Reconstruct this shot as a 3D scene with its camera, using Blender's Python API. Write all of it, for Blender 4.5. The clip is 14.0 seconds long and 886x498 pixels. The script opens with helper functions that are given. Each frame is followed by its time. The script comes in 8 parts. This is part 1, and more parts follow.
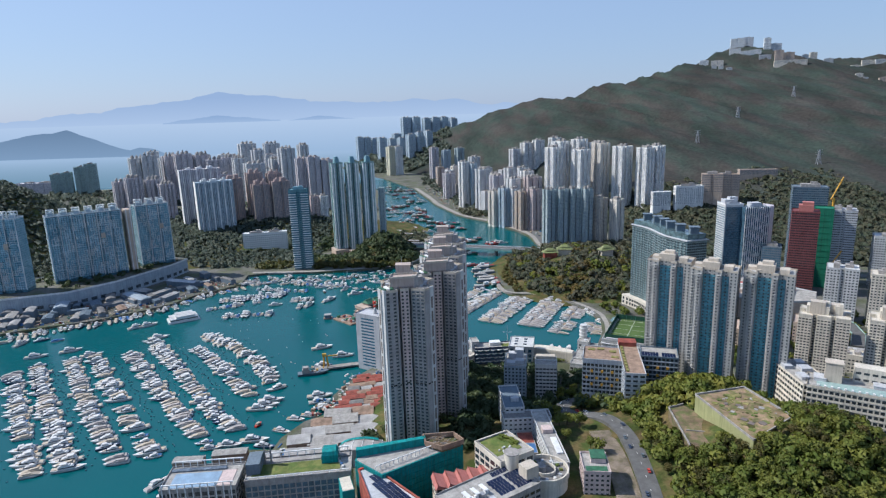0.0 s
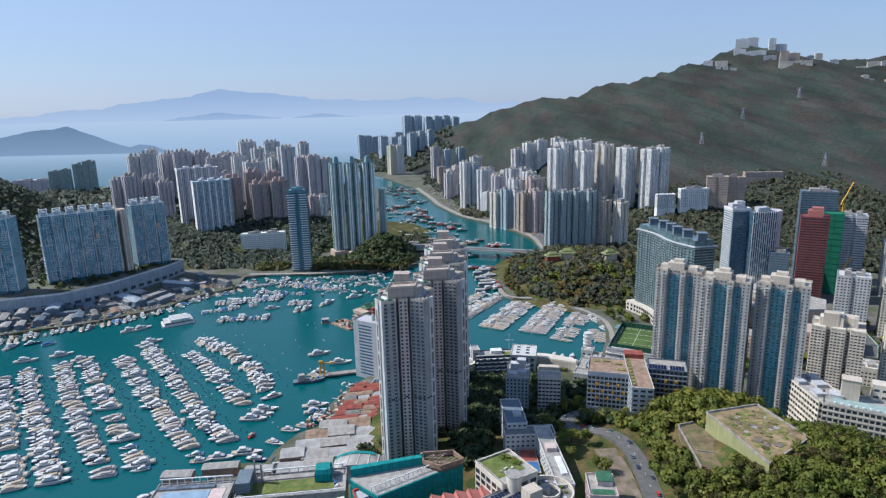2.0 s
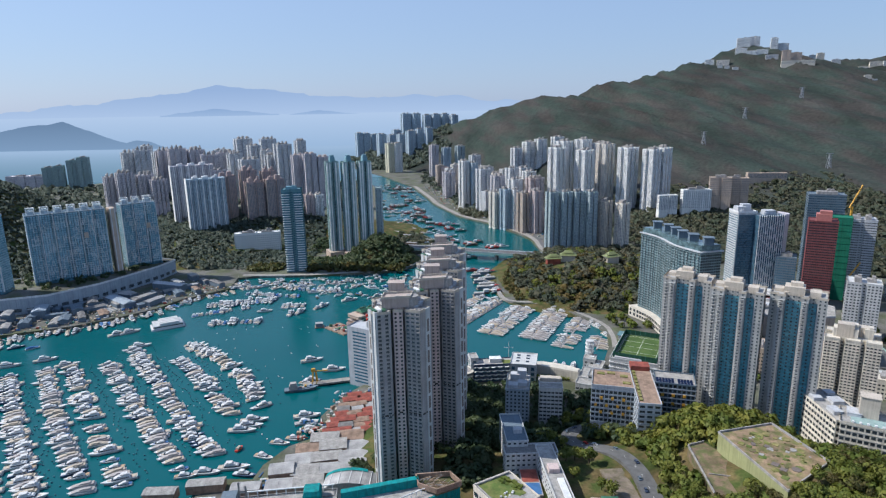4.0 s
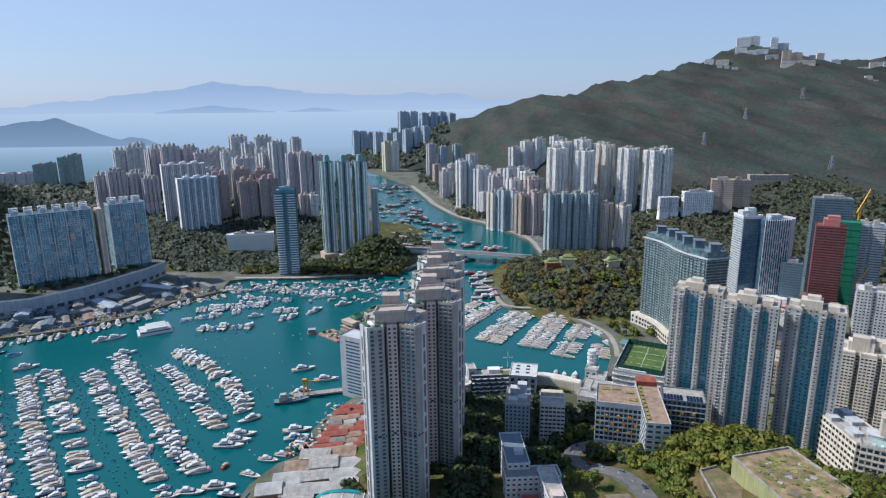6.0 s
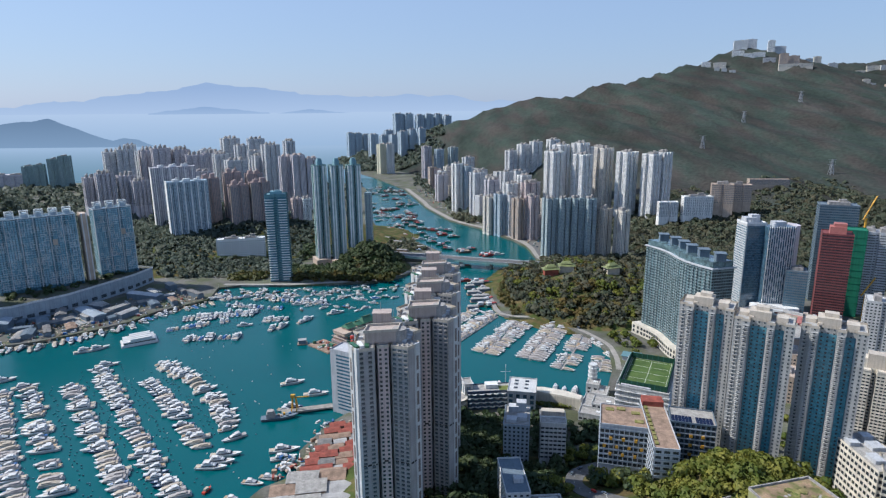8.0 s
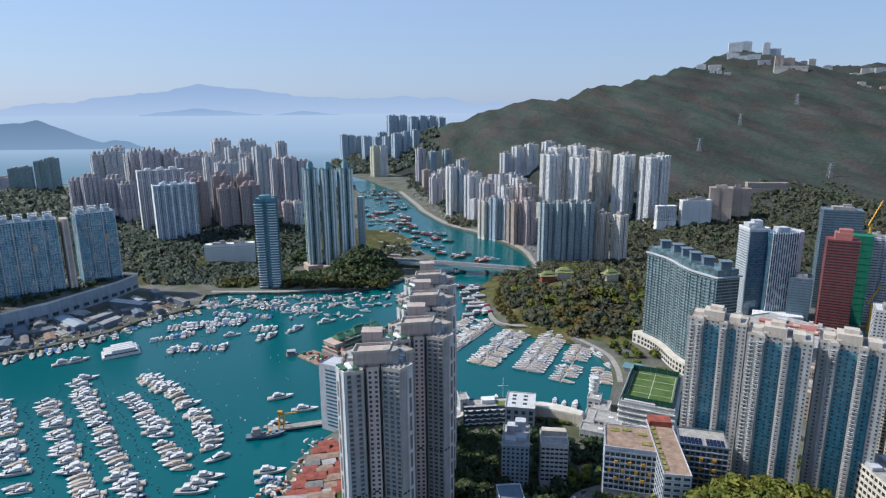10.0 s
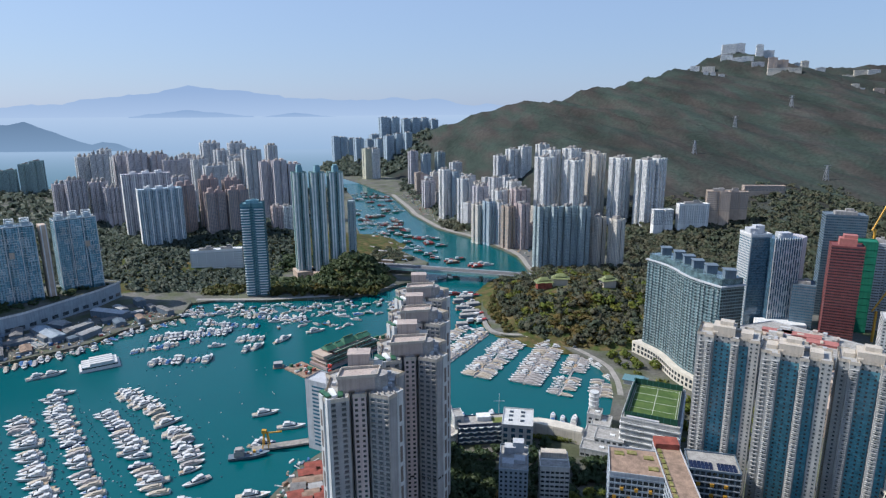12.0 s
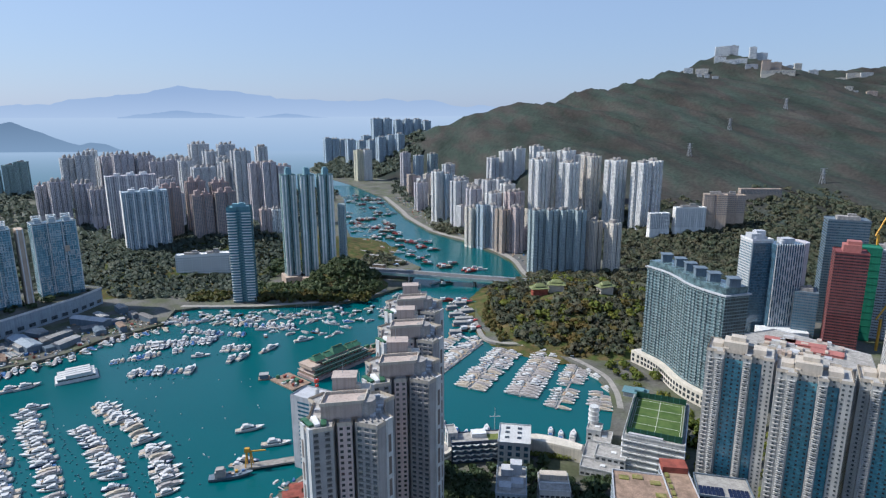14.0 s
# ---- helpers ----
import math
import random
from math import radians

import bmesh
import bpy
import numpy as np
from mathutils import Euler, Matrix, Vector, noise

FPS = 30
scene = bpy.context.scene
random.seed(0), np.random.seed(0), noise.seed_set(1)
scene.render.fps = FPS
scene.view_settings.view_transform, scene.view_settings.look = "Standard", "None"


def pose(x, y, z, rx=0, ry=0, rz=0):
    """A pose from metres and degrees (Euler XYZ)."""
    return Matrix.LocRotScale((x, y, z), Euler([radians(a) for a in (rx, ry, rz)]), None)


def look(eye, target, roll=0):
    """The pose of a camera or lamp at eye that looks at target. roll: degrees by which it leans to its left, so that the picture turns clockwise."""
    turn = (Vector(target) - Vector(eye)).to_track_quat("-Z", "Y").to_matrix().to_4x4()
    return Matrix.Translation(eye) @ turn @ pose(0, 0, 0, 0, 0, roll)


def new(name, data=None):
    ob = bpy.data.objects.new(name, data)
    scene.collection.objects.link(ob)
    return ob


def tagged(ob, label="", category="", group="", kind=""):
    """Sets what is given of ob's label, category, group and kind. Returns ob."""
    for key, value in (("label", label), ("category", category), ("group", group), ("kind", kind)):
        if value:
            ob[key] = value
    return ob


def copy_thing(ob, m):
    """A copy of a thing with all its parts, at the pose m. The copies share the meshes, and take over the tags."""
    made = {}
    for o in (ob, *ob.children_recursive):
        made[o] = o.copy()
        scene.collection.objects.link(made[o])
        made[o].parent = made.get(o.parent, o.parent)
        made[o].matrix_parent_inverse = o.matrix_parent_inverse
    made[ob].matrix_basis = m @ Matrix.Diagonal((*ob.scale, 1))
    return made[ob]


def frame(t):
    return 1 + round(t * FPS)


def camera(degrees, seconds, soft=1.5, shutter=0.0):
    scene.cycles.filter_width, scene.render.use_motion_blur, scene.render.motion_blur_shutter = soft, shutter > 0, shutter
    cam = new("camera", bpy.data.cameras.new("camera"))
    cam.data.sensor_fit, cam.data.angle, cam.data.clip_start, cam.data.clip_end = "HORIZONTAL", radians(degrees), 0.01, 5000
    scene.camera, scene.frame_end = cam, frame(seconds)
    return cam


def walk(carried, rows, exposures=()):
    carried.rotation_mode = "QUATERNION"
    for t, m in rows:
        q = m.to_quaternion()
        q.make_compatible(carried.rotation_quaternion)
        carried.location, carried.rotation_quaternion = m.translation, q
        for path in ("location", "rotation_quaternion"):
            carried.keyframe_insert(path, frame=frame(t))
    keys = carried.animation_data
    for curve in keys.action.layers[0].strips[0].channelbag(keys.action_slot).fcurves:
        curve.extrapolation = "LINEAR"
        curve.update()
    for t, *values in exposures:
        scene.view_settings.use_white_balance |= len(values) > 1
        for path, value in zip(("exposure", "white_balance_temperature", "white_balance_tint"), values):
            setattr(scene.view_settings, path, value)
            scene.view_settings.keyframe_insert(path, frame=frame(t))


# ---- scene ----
cam = camera(72.8, 14.0, 1.25)

PATH = [
    (0, (-0.019, 50.183, 278.236), (-0.015, 52.132, 277.79), -1.8),
    (0.5, (0.471, 55.109, 279.686), (0.472, 57.058, 279.239), -1.8),
    (1, (0.692, 59.905, 280.477), (0.692, 61.854, 280.029), -1.7),
    (1.5, (0.575, 64.933, 280.83), (0.575, 66.881, 280.381), -1.5),
    (2, (0.452, 70.263, 281.095), (0.453, 72.211, 280.644), -1.4),
    (2.5, (0.795, 76.548, 281.164), (0.796, 78.496, 280.71), -1.3),
    (3, (1.01, 82.532, 281.44), (1.012, 84.48, 280.985), -1.2),
    (5.5, (1.101, 114.242, 284.517), (1.116, 116.187, 284.051), -0.8),
    (6, (0.789, 120.791, 284.852), (0.807, 122.736, 284.386), -0.7),
    (6.5, (0.947, 127.433, 285.48), (0.969, 129.378, 285.014), -0.6),
    (7, (1.257, 134.099, 285.87), (1.283, 136.044, 285.405), -0.6),
    (7.5, (1.197, 140.931, 286.367), (1.227, 142.876, 285.904), -0.5),
    (8, (1.371, 147.557, 286.427), (1.404, 149.503, 285.966), -0.5),
    (10.5, (1.643, 181.54, 286.949), (1.701, 183.487, 286.495), -0.4),
    (11, (1.886, 188.576, 287.218), (1.949, 190.523, 286.765), -0.4),
    (11.5, (2.23, 195.092, 287.196), (2.299, 197.039, 286.744), -0.4),
    (12, (2.417, 201.638, 287.244), (2.493, 203.585, 286.794), -0.4),
    (12.5, (2.505, 208.108, 287.257), (2.586, 210.056, 286.808), -0.3),
    (13, (2.586, 214.392, 287.505), (2.674, 216.339, 287.057), -0.3),
    (13.5, (3.09, 221.277, 287.251), (3.184, 223.224, 286.803), -0.3),
    (14, (3.02, 227.644, 287.17), (3.121, 229.591, 286.724), -0.2),
]
walk(cam, [(t, look(eye, target, roll)) for t, eye, target, roll in PATH], [(0, 0.22, 5380, 9), (14, 0.22, 5380, 9)])

# ---- light ----
SUN_EL, SUN_AZ = radians(45), radians(-79)          # azimuth from +y towards +x
world = bpy.data.worlds.new("sky")
scene.world = world
world.use_nodes = True
wn = world.node_tree.nodes
sky = wn.new("ShaderNodeTexSky")
sky.sky_type = "NISHITA"
sky.sun_disc = False
sky.sun_elevation, sky.sun_rotation = SUN_EL, SUN_AZ
sky.altitude, sky.air_density, sky.dust_density, sky.ozone_density = 100, 1.3, 0.5, 4.0
wn["Background"].inputs["Strength"].default_value = 0.108
hazy = wn.new("ShaderNodeMix")                        # haze: thick along the horizon, thin overhead
hazy.data_type = "RGBA"
up, split, thin = wn.new("ShaderNodeTexCoord"), wn.new("ShaderNodeSeparateXYZ"), wn.new("ShaderNodeMapRange")
thin.inputs["From Min"].default_value, thin.inputs["From Max"].default_value = 0.25, 0.95
thin.inputs["To Min"].default_value, thin.inputs["To Max"].default_value = 0.72, 0.25
world.node_tree.links.new(up.outputs["Generated"], split.inputs[0])
world.node_tree.links.new(split.outputs["Z"], thin.inputs["Value"])
world.node_tree.links.new(thin.outputs[0], hazy.inputs[0])
glare, side_of = wn.new("ShaderNodeMix"), wn.new("ShaderNodeMapRange")     # the haze is brighter on the sun's side
glare.data_type = "RGBA"
side_of.inputs["From Min"].default_value, side_of.inputs["From Max"].default_value = -0.6, 0.6
glare.inputs[6].default_value, glare.inputs[7].default_value = (3.85, 4.3, 5.3, 1), (3.15, 3.7, 4.75, 1)
world.node_tree.links.new(split.outputs["X"], side_of.inputs["Value"])
world.node_tree.links.new(side_of.outputs[0], glare.inputs[0])
world.node_tree.links.new(glare.outputs[2], hazy.inputs[7])
world.node_tree.links.new(sky.outputs[0], hazy.inputs[6])
world.node_tree.links.new(hazy.outputs[2], wn["Background"].inputs["Color"])
sun = new("sun", bpy.data.lights.new("sun", "SUN"))
sun.data.energy, sun.data.angle, sun.data.color = 5.0, radians(0.6), (1.0, 0.86, 0.68)
to_sun = Vector((math.sin(SUN_AZ) * math.cos(SUN_EL), math.cos(SUN_AZ) * math.cos(SUN_EL), math.sin(SUN_EL)))
sun.matrix_world = look(to_sun * 900, (0, 0, 0))

# ---- materials ----


def material(name, base, rough=0.7, metal=0.0, vary=0.18, scale=0.25, fine=2.5, streak=0.0, bump=0.0, spec=0.4, hue=0.0, tint=None, drawn=None):
    """Principled surface with stains at two sizes, rain streaks down walls, small differences from thing to thing, and relief."""
    m = bpy.data.materials.new(name)
    m.use_nodes = True
    nt, n = m.node_tree, m.node_tree.nodes
    p = n["Principled BSDF"]
    p.inputs["Roughness"].default_value, p.inputs["Metallic"].default_value = rough, metal
    p.inputs["Specular IOR Level"].default_value = spec
    co = n.new("ShaderNodeTexCoord")
    big, small = n.new("ShaderNodeTexNoise"), n.new("ShaderNodeTexNoise")
    big.inputs["Scale"].default_value, small.inputs["Scale"].default_value = scale, fine
    big.inputs["Detail"].default_value, small.inputs["Detail"].default_value = 3, 2
    where = co.outputs["Object"]
    if drawn:                                         # marks drawn out along one direction
        long = n.new("ShaderNodeMapping")
        long.inputs["Scale"].default_value = drawn
        long.inputs["Rotation"].default_value = (0, 0, radians(-22))
        nt.links.new(where, long.inputs["Vector"])
        where = long.outputs[0]
    nt.links.new(where, big.inputs["Vector"])
    nt.links.new(co.outputs["Object"], small.inputs["Vector"])
    ramp = n.new("ShaderNodeMapRange")
    ramp.inputs["From Min"].default_value, ramp.inputs["From Max"].default_value = 0.3, 0.7
    ramp.inputs["To Min"].default_value, ramp.inputs["To Max"].default_value = 1 - vary, 1 + vary * 0.6
    nt.links.new(big.outputs["Fac"], ramp.inputs["Value"])
    ramp2 = n.new("ShaderNodeMapRange")
    ramp2.inputs["From Min"].default_value, ramp2.inputs["From Max"].default_value = 0.3, 0.7
    ramp2.inputs["To Min"].default_value, ramp2.inputs["To Max"].default_value = 1 - vary * 0.6, 1 + vary * 0.4
    nt.links.new(small.outputs["Fac"], ramp2.inputs["Value"])
    mul = n.new("ShaderNodeMath")
    mul.operation = "MULTIPLY"
    nt.links.new(ramp.outputs[0], mul.inputs[0])
    nt.links.new(ramp2.outputs[0], mul.inputs[1])
    value = mul.outputs[0]
    if streak:
        mp, st = n.new("ShaderNodeMapping"), n.new("ShaderNodeTexNoise")
        mp.inputs["Scale"].default_value = (0.8, 0.8, 0.03)
        st.inputs["Scale"].default_value = 1.0
        nt.links.new(co.outputs["Object"], mp.inputs["Vector"])
        nt.links.new(mp.outputs[0], st.inputs["Vector"])
        r3, m3 = n.new("ShaderNodeMapRange"), n.new("ShaderNodeMath")
        r3.inputs["From Min"].default_value, r3.inputs["From Max"].default_value = 0.45, 0.7
        r3.inputs["To Min"].default_value, r3.inputs["To Max"].default_value = 1, 1 - streak
        m3.operation = "MULTIPLY"
        nt.links.new(st.outputs["Fac"], r3.inputs["Value"])
        nt.links.new(r3.outputs[0], m3.inputs[0])
        nt.links.new(value, m3.inputs[1])
        value = m3.outputs[0]
    hsv = n.new("ShaderNodeHueSaturation")
    hsv.inputs["Color"].default_value = (*base, 1)
    if tint:
        mixc = n.new("ShaderNodeMix")
        mixc.data_type = "RGBA"
        mixc.inputs[6].default_value, mixc.inputs[7].default_value = (*base, 1), (*tint, 1)
        rt = n.new("ShaderNodeMapRange")
        rt.inputs["From Min"].default_value, rt.inputs["From Max"].default_value = 0.4, 0.62
        third = n.new("ShaderNodeTexNoise")
        third.inputs["Scale"].default_value, third.inputs["Detail"].default_value = scale * 1.7, 4
        nt.links.new(where, third.inputs["Vector"])
        nt.links.new(third.outputs["Fac"], rt.inputs["Value"])
        nt.links.new(rt.outputs[0], mixc.inputs[0])
        nt.links.new(mixc.outputs[2], hsv.inputs["Color"])
    nt.links.new(value, hsv.inputs["Value"])
    if hue:
        info, hr = n.new("ShaderNodeObjectInfo"), n.new("ShaderNodeMapRange")
        hr.inputs["To Min"].default_value, hr.inputs["To Max"].default_value = 0.5 - hue, 0.5 + hue
        nt.links.new(info.outputs["Random"], hr.inputs["Value"])
        nt.links.new(hr.outputs[0], hsv.inputs["Hue"])
    nt.links.new(hsv.outputs[0], p.inputs["Base Color"])
    if bump:
        b = n.new("ShaderNodeBump")
        b.inputs["Strength"].default_value, b.inputs["Distance"].default_value = 0.6, bump
        nt.links.new(small.outputs["Fac"], b.inputs["Height"])
        nt.links.new(b.outputs[0], p.inputs["Normal"])
    return m


def island_material(name, base, tint, rough=0.6, vary=0.5, thin=0.0):
    """Colour that differs from piece to piece of one joined mesh (leaf clumps, panes, hulls)."""
    m = bpy.data.materials.new(name)
    m.use_nodes = True
    nt, n = m.node_tree, m.node_tree.nodes
    p = n["Principled BSDF"]
    p.inputs["Roughness"].default_value = rough
    p.inputs["Specular IOR Level"].default_value = 0.3
    geo, mix = n.new("ShaderNodeNewGeometry"), n.new("ShaderNodeMix")
    mix.data_type = "RGBA"
    mix.inputs[6].default_value, mix.inputs[7].default_value = (*base, 1), (*tint, 1)
    co, big = n.new("ShaderNodeTexCoord"), n.new("ShaderNodeTexNoise")
    big.inputs["Scale"].default_value, big.inputs["Detail"].default_value = 0.055, 3
    nt.links.new(co.outputs["Object"], big.inputs["Vector"])
    add = n.new("ShaderNodeMath")
    add.operation = "MULTIPLY_ADD"
    add.inputs[1].default_value, add.inputs[2].default_value = 2.0, -1.0 + 0.5 * (0.5 - vary) - 0.2
    nt.links.new(big.outputs["Fac"], add.inputs[0])
    both = n.new("ShaderNodeMath")
    both.operation, both.use_clamp = "MULTIPLY_ADD", True
    both.inputs[1].default_value = vary
    nt.links.new(geo.outputs["Random Per Island"], both.inputs[0])
    own = n.new("ShaderNodeObjectInfo")
    each = n.new("ShaderNodeMath")
    each.operation = "MULTIPLY_ADD"
    each.inputs[1].default_value = 0.4
    nt.links.new(own.outputs["Random"], each.inputs[0])
    nt.links.new(add.outputs[0], each.inputs[2])
    nt.links.new(each.outputs[0], both.inputs[2])
    nt.links.new(both.outputs[0], mix.inputs[0])
    nt.links.new(mix.outputs[2], p.inputs["Base Color"])
    if thin:                                          # light shines through leaves
        tr, two = n.new("ShaderNodeBsdfTranslucent"), n.new("ShaderNodeMixShader")
        two.inputs[0].default_value = thin
        nt.links.new(mix.outputs[2], tr.inputs["Color"])
        nt.links.new(p.outputs[0], two.inputs[1])
        nt.links.new(tr.outputs[0], two.inputs[2])
        nt.links.new(two.outputs[0], n["Material Output"].inputs["Surface"])
    return m


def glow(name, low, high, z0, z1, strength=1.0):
    """Plain far backdrop: haze painted as a glowing colour that changes with height."""
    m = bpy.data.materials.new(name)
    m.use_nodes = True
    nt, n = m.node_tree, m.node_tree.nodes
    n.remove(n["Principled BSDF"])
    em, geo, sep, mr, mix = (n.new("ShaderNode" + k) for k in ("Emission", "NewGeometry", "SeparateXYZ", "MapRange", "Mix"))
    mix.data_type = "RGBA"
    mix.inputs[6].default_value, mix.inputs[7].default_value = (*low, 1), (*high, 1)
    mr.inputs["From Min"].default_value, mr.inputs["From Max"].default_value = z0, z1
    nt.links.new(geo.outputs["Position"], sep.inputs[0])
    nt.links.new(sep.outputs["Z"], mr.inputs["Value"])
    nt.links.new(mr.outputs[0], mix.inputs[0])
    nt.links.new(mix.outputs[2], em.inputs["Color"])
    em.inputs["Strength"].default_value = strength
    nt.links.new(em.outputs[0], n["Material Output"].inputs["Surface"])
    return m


def glass(name, base, rough=0.12, vary=0.6, metal=0.0, scale=0.35):
    m = material(name, base, rough, metal, vary, scale, 1.3, spec=0.9)
    return m


M = {}
for args in (
    ("concrete", (0.33, 0.31, 0.29), 0.85), ("quay", (0.30, 0.28, 0.25), 0.9),
    ("roof_grey", (0.22, 0.21, 0.20), 0.9), ("roof_light", (0.36, 0.345, 0.32), 0.85),
):
    M[args[0]] = material(*args, vary=0.3, bump=0.03, streak=0.2)
# Distant facades get paler tones of their own, with haze put into the colour.
FACADES = dict(
    grey=(0.35, 0.335, 0.33), white=(0.55, 0.55, 0.54), haze_white=(0.78, 0.77, 0.74), haze_pale=(0.66, 0.66, 0.66), haze_lilac=(0.58, 0.54, 0.56), haze_blue=(0.44, 0.52, 0.58), haze_cream=(0.72, 0.66, 0.57), cream=(0.62, 0.57, 0.48), pink=(0.56, 0.45, 0.42), brown=(0.37, 0.29, 0.27),
    brownred=(0.19, 0.06, 0.06), bluegrey=(0.33, 0.38, 0.43), greengrey=(0.40, 0.47, 0.48), bottle=(0.13, 0.24, 0.27), beige=(0.52, 0.46, 0.38), tan=(0.48, 0.38, 0.30),
    pale=(0.47, 0.48, 0.50), teal=(0.20, 0.33, 0.38), yellow=(0.66, 0.62, 0.45), lilac=(0.54, 0.50, 0.53), slate=(0.14, 0.18, 0.22),
    green=(0.30, 0.40, 0.38), lime=(0.31, 0.315, 0.15), tower_white=(0.40, 0.395, 0.38), wave=(0.24, 0.30, 0.31), rose=(0.46, 0.38, 0.33), umber=(0.17, 0.14, 0.125), darkgreen=(0.02, 0.17, 0.10))
for key, c in FACADES.items():
    M[key] = material("paint_" + key, c, 0.75, 0, 0.14, 0.12, 1.8, streak=0.22, bump=0.01)
M["pane"] = glass("window_glass", (0.045, 0.055, 0.065), 0.15)
M["pane_grey"] = glass("grey_window_glass", (0.09, 0.105, 0.12), 0.18)
M["pane_blue"] = glass("window_glass_blue", (0.05, 0.14, 0.21), 0.14, 0.4)
M["pane_teal"] = glass("window_glass_teal", (0.12, 0.33, 0.42), 0.16, 0.4)
M["curtain"] = glass("curtain_wall_glass", (0.11, 0.22, 0.29), 0.14, 0.7, 0.25, 0.18)
M["curtain_green"] = glass("green_curtain_glass", (0.14, 0.21, 0.23), 0.16, 0.6, 0.15, 0.18)
M["teal_wall"] = material("teal_wall_tiles", (0.10, 0.24, 0.30), 0.5, vary=0.15, scale=0.2, fine=2)
M["dark_glass"] = glass("dark_curtain_glass", (0.08, 0.15, 0.215), 0.1, 0.5, 0.2)
M["frame_white"] = material("white_metal_frame", (0.7, 0.7, 0.69), 0.5)
M["asphalt"] = material("worn_asphalt", (0.12, 0.118, 0.115), 0.9, vary=0.25, scale=0.2, fine=3)
M["paving"] = material("paving", (0.30, 0.28, 0.25), 0.9, vary=0.25, scale=0.15, fine=1.2)
M["road_paint"] = material("road_paint", (0.65, 0.65, 0.6), 0.8)
M["earth_slope"] = material("stained_slope_concrete", (0.21, 0.17, 0.13), 0.95, vary=0.35, scale=0.12, fine=1.2, bump=0.08, tint=(0.14, 0.12, 0.07))
M["soil"] = material("soil", (0.20, 0.14, 0.09), 0.95, vary=0.4, scale=0.1, fine=1.5, bump=0.1, tint=(0.11, 0.12, 0.04))
M["roof_earth"] = material("roof_earth", (0.30, 0.21, 0.13), 0.95, vary=0.4, scale=0.12, fine=1.2, bump=0.1, tint=(0.15, 0.15, 0.05))
M["grass"] = material("dry_grass", (0.16, 0.17, 0.04), 0.95, vary=0.35, scale=0.2, fine=1.6, bump=0.05, tint=(0.26, 0.22, 0.09))
M["court_blue"] = material("blue_court_paint", (0.24, 0.34, 0.46), 0.7, vary=0.2, scale=0.2, fine=1.5)
M["turf"] = material("green_turf", (0.09, 0.13, 0.025), 0.9, vary=0.25, scale=0.12, fine=1.0, tint=(0.17, 0.18, 0.05))
M["pitch_turf"] = material("pitch_turf", (0.055, 0.10, 0.018), 0.9, vary=0.15, scale=0.1, fine=0.8, tint=(0.085, 0.13, 0.03))
M["town_ground"] = material("town_ground", (0.13, 0.125, 0.11), 0.95, vary=0.4, scale=0.02, fine=0.3, tint=(0.09, 0.10, 0.05))
M["forest"] = material("forest_canopy", (0.041, 0.055, 0.045), 0.95, vary=0.4, scale=0.010, fine=0.10, bump=6.0, spec=0.1, tint=(0.056, 0.052, 0.046), drawn=(1, 0.22, 1))
M["undergrowth"] = material("undergrowth", (0.060, 0.080, 0.022), 0.95, vary=0.4, scale=0.05, fine=0.5, bump=0.6, spec=0.1, tint=(0.13, 0.10, 0.045))
M["leaf"] = island_material("leaves", (0.120, 0.158, 0.028), (0.310, 0.285, 0.055), vary=0.35, thin=0.4)
# Leaves farther off are paler and bluer: haze is put into their colour.
M["leaf_hazy"] = island_material("hazy_leaves", (0.098, 0.125, 0.096), (0.140, 0.140, 0.100), vary=0.25, thin=0.4)
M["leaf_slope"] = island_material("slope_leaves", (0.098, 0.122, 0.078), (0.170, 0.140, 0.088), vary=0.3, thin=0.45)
M["leaf_dark"] = island_material("dark_leaves", (0.064, 0.098, 0.044), (0.125, 0.140, 0.060), vary=0.25, thin=0.4)
# Paler pane for distant towers: haze and sky reflection put into the colour.
M["pane_far"] = glass("hazed_window", (0.15, 0.18, 0.22), 0.2)
M["pane_mix"] = island_material("mixed_panes", (0.10, 0.24, 0.32), (0.38, 0.52, 0.60), 0.18, 0.6)
M["leaf_dry"] = island_material("dry_leaves", (0.090, 0.100, 0.028), (0.240, 0.165, 0.060), vary=0.4, thin=0.45)
M["bark"] = material("bark", (0.10, 0.075, 0.05), 0.95)
M["teal_net"] = material("teal_scaffold_net", (0.015, 0.24, 0.24), 0.8, vary=0.3, scale=0.3, fine=3, streak=0.3)
M["green_net"] = material("green_scaffold_net", (0.012, 0.17, 0.09), 0.8, vary=0.3, scale=0.3, fine=3, streak=0.3)
M["red_roof"] = material("red_roof_sheet", (0.28, 0.075, 0.05), 0.7, vary=0.4, scale=0.2, fine=2)
M["pink_roof"] = material("pink_roof_tiles", (0.38, 0.15, 0.13), 0.8, vary=0.2)
M["metal_roof"] = material("weathered_metal_roof", (0.40, 0.39, 0.375), 0.6, 0.1, vary=0.35, scale=0.1, fine=1.5)
M["rust_roof"] = material("rusty_roof", (0.30, 0.21, 0.15), 0.8, vary=0.4, scale=0.2, fine=1.5)
M["solar"] = material("solar_panel", (0.02, 0.03, 0.07), 0.15, 0.1, vary=0.3)
M["hull_white"] = material("white_gelcoat", (0.60, 0.59, 0.57), 0.35, vary=0.08, hue=0.01)
M["hull_dark"] = material("dark_hull_paint", (0.05, 0.07, 0.12), 0.35, vary=0.2)
M["deck"] = material("teak_deck", (0.38, 0.28, 0.18), 0.8, vary=0.25)
M["canvas_grey"] = material("grey_boat_cover", (0.36, 0.33, 0.31), 0.85, vary=0.2)
M["canvas_tan"] = material("tan_boat_cover", (0.43, 0.37, 0.29), 0.85, vary=0.2)
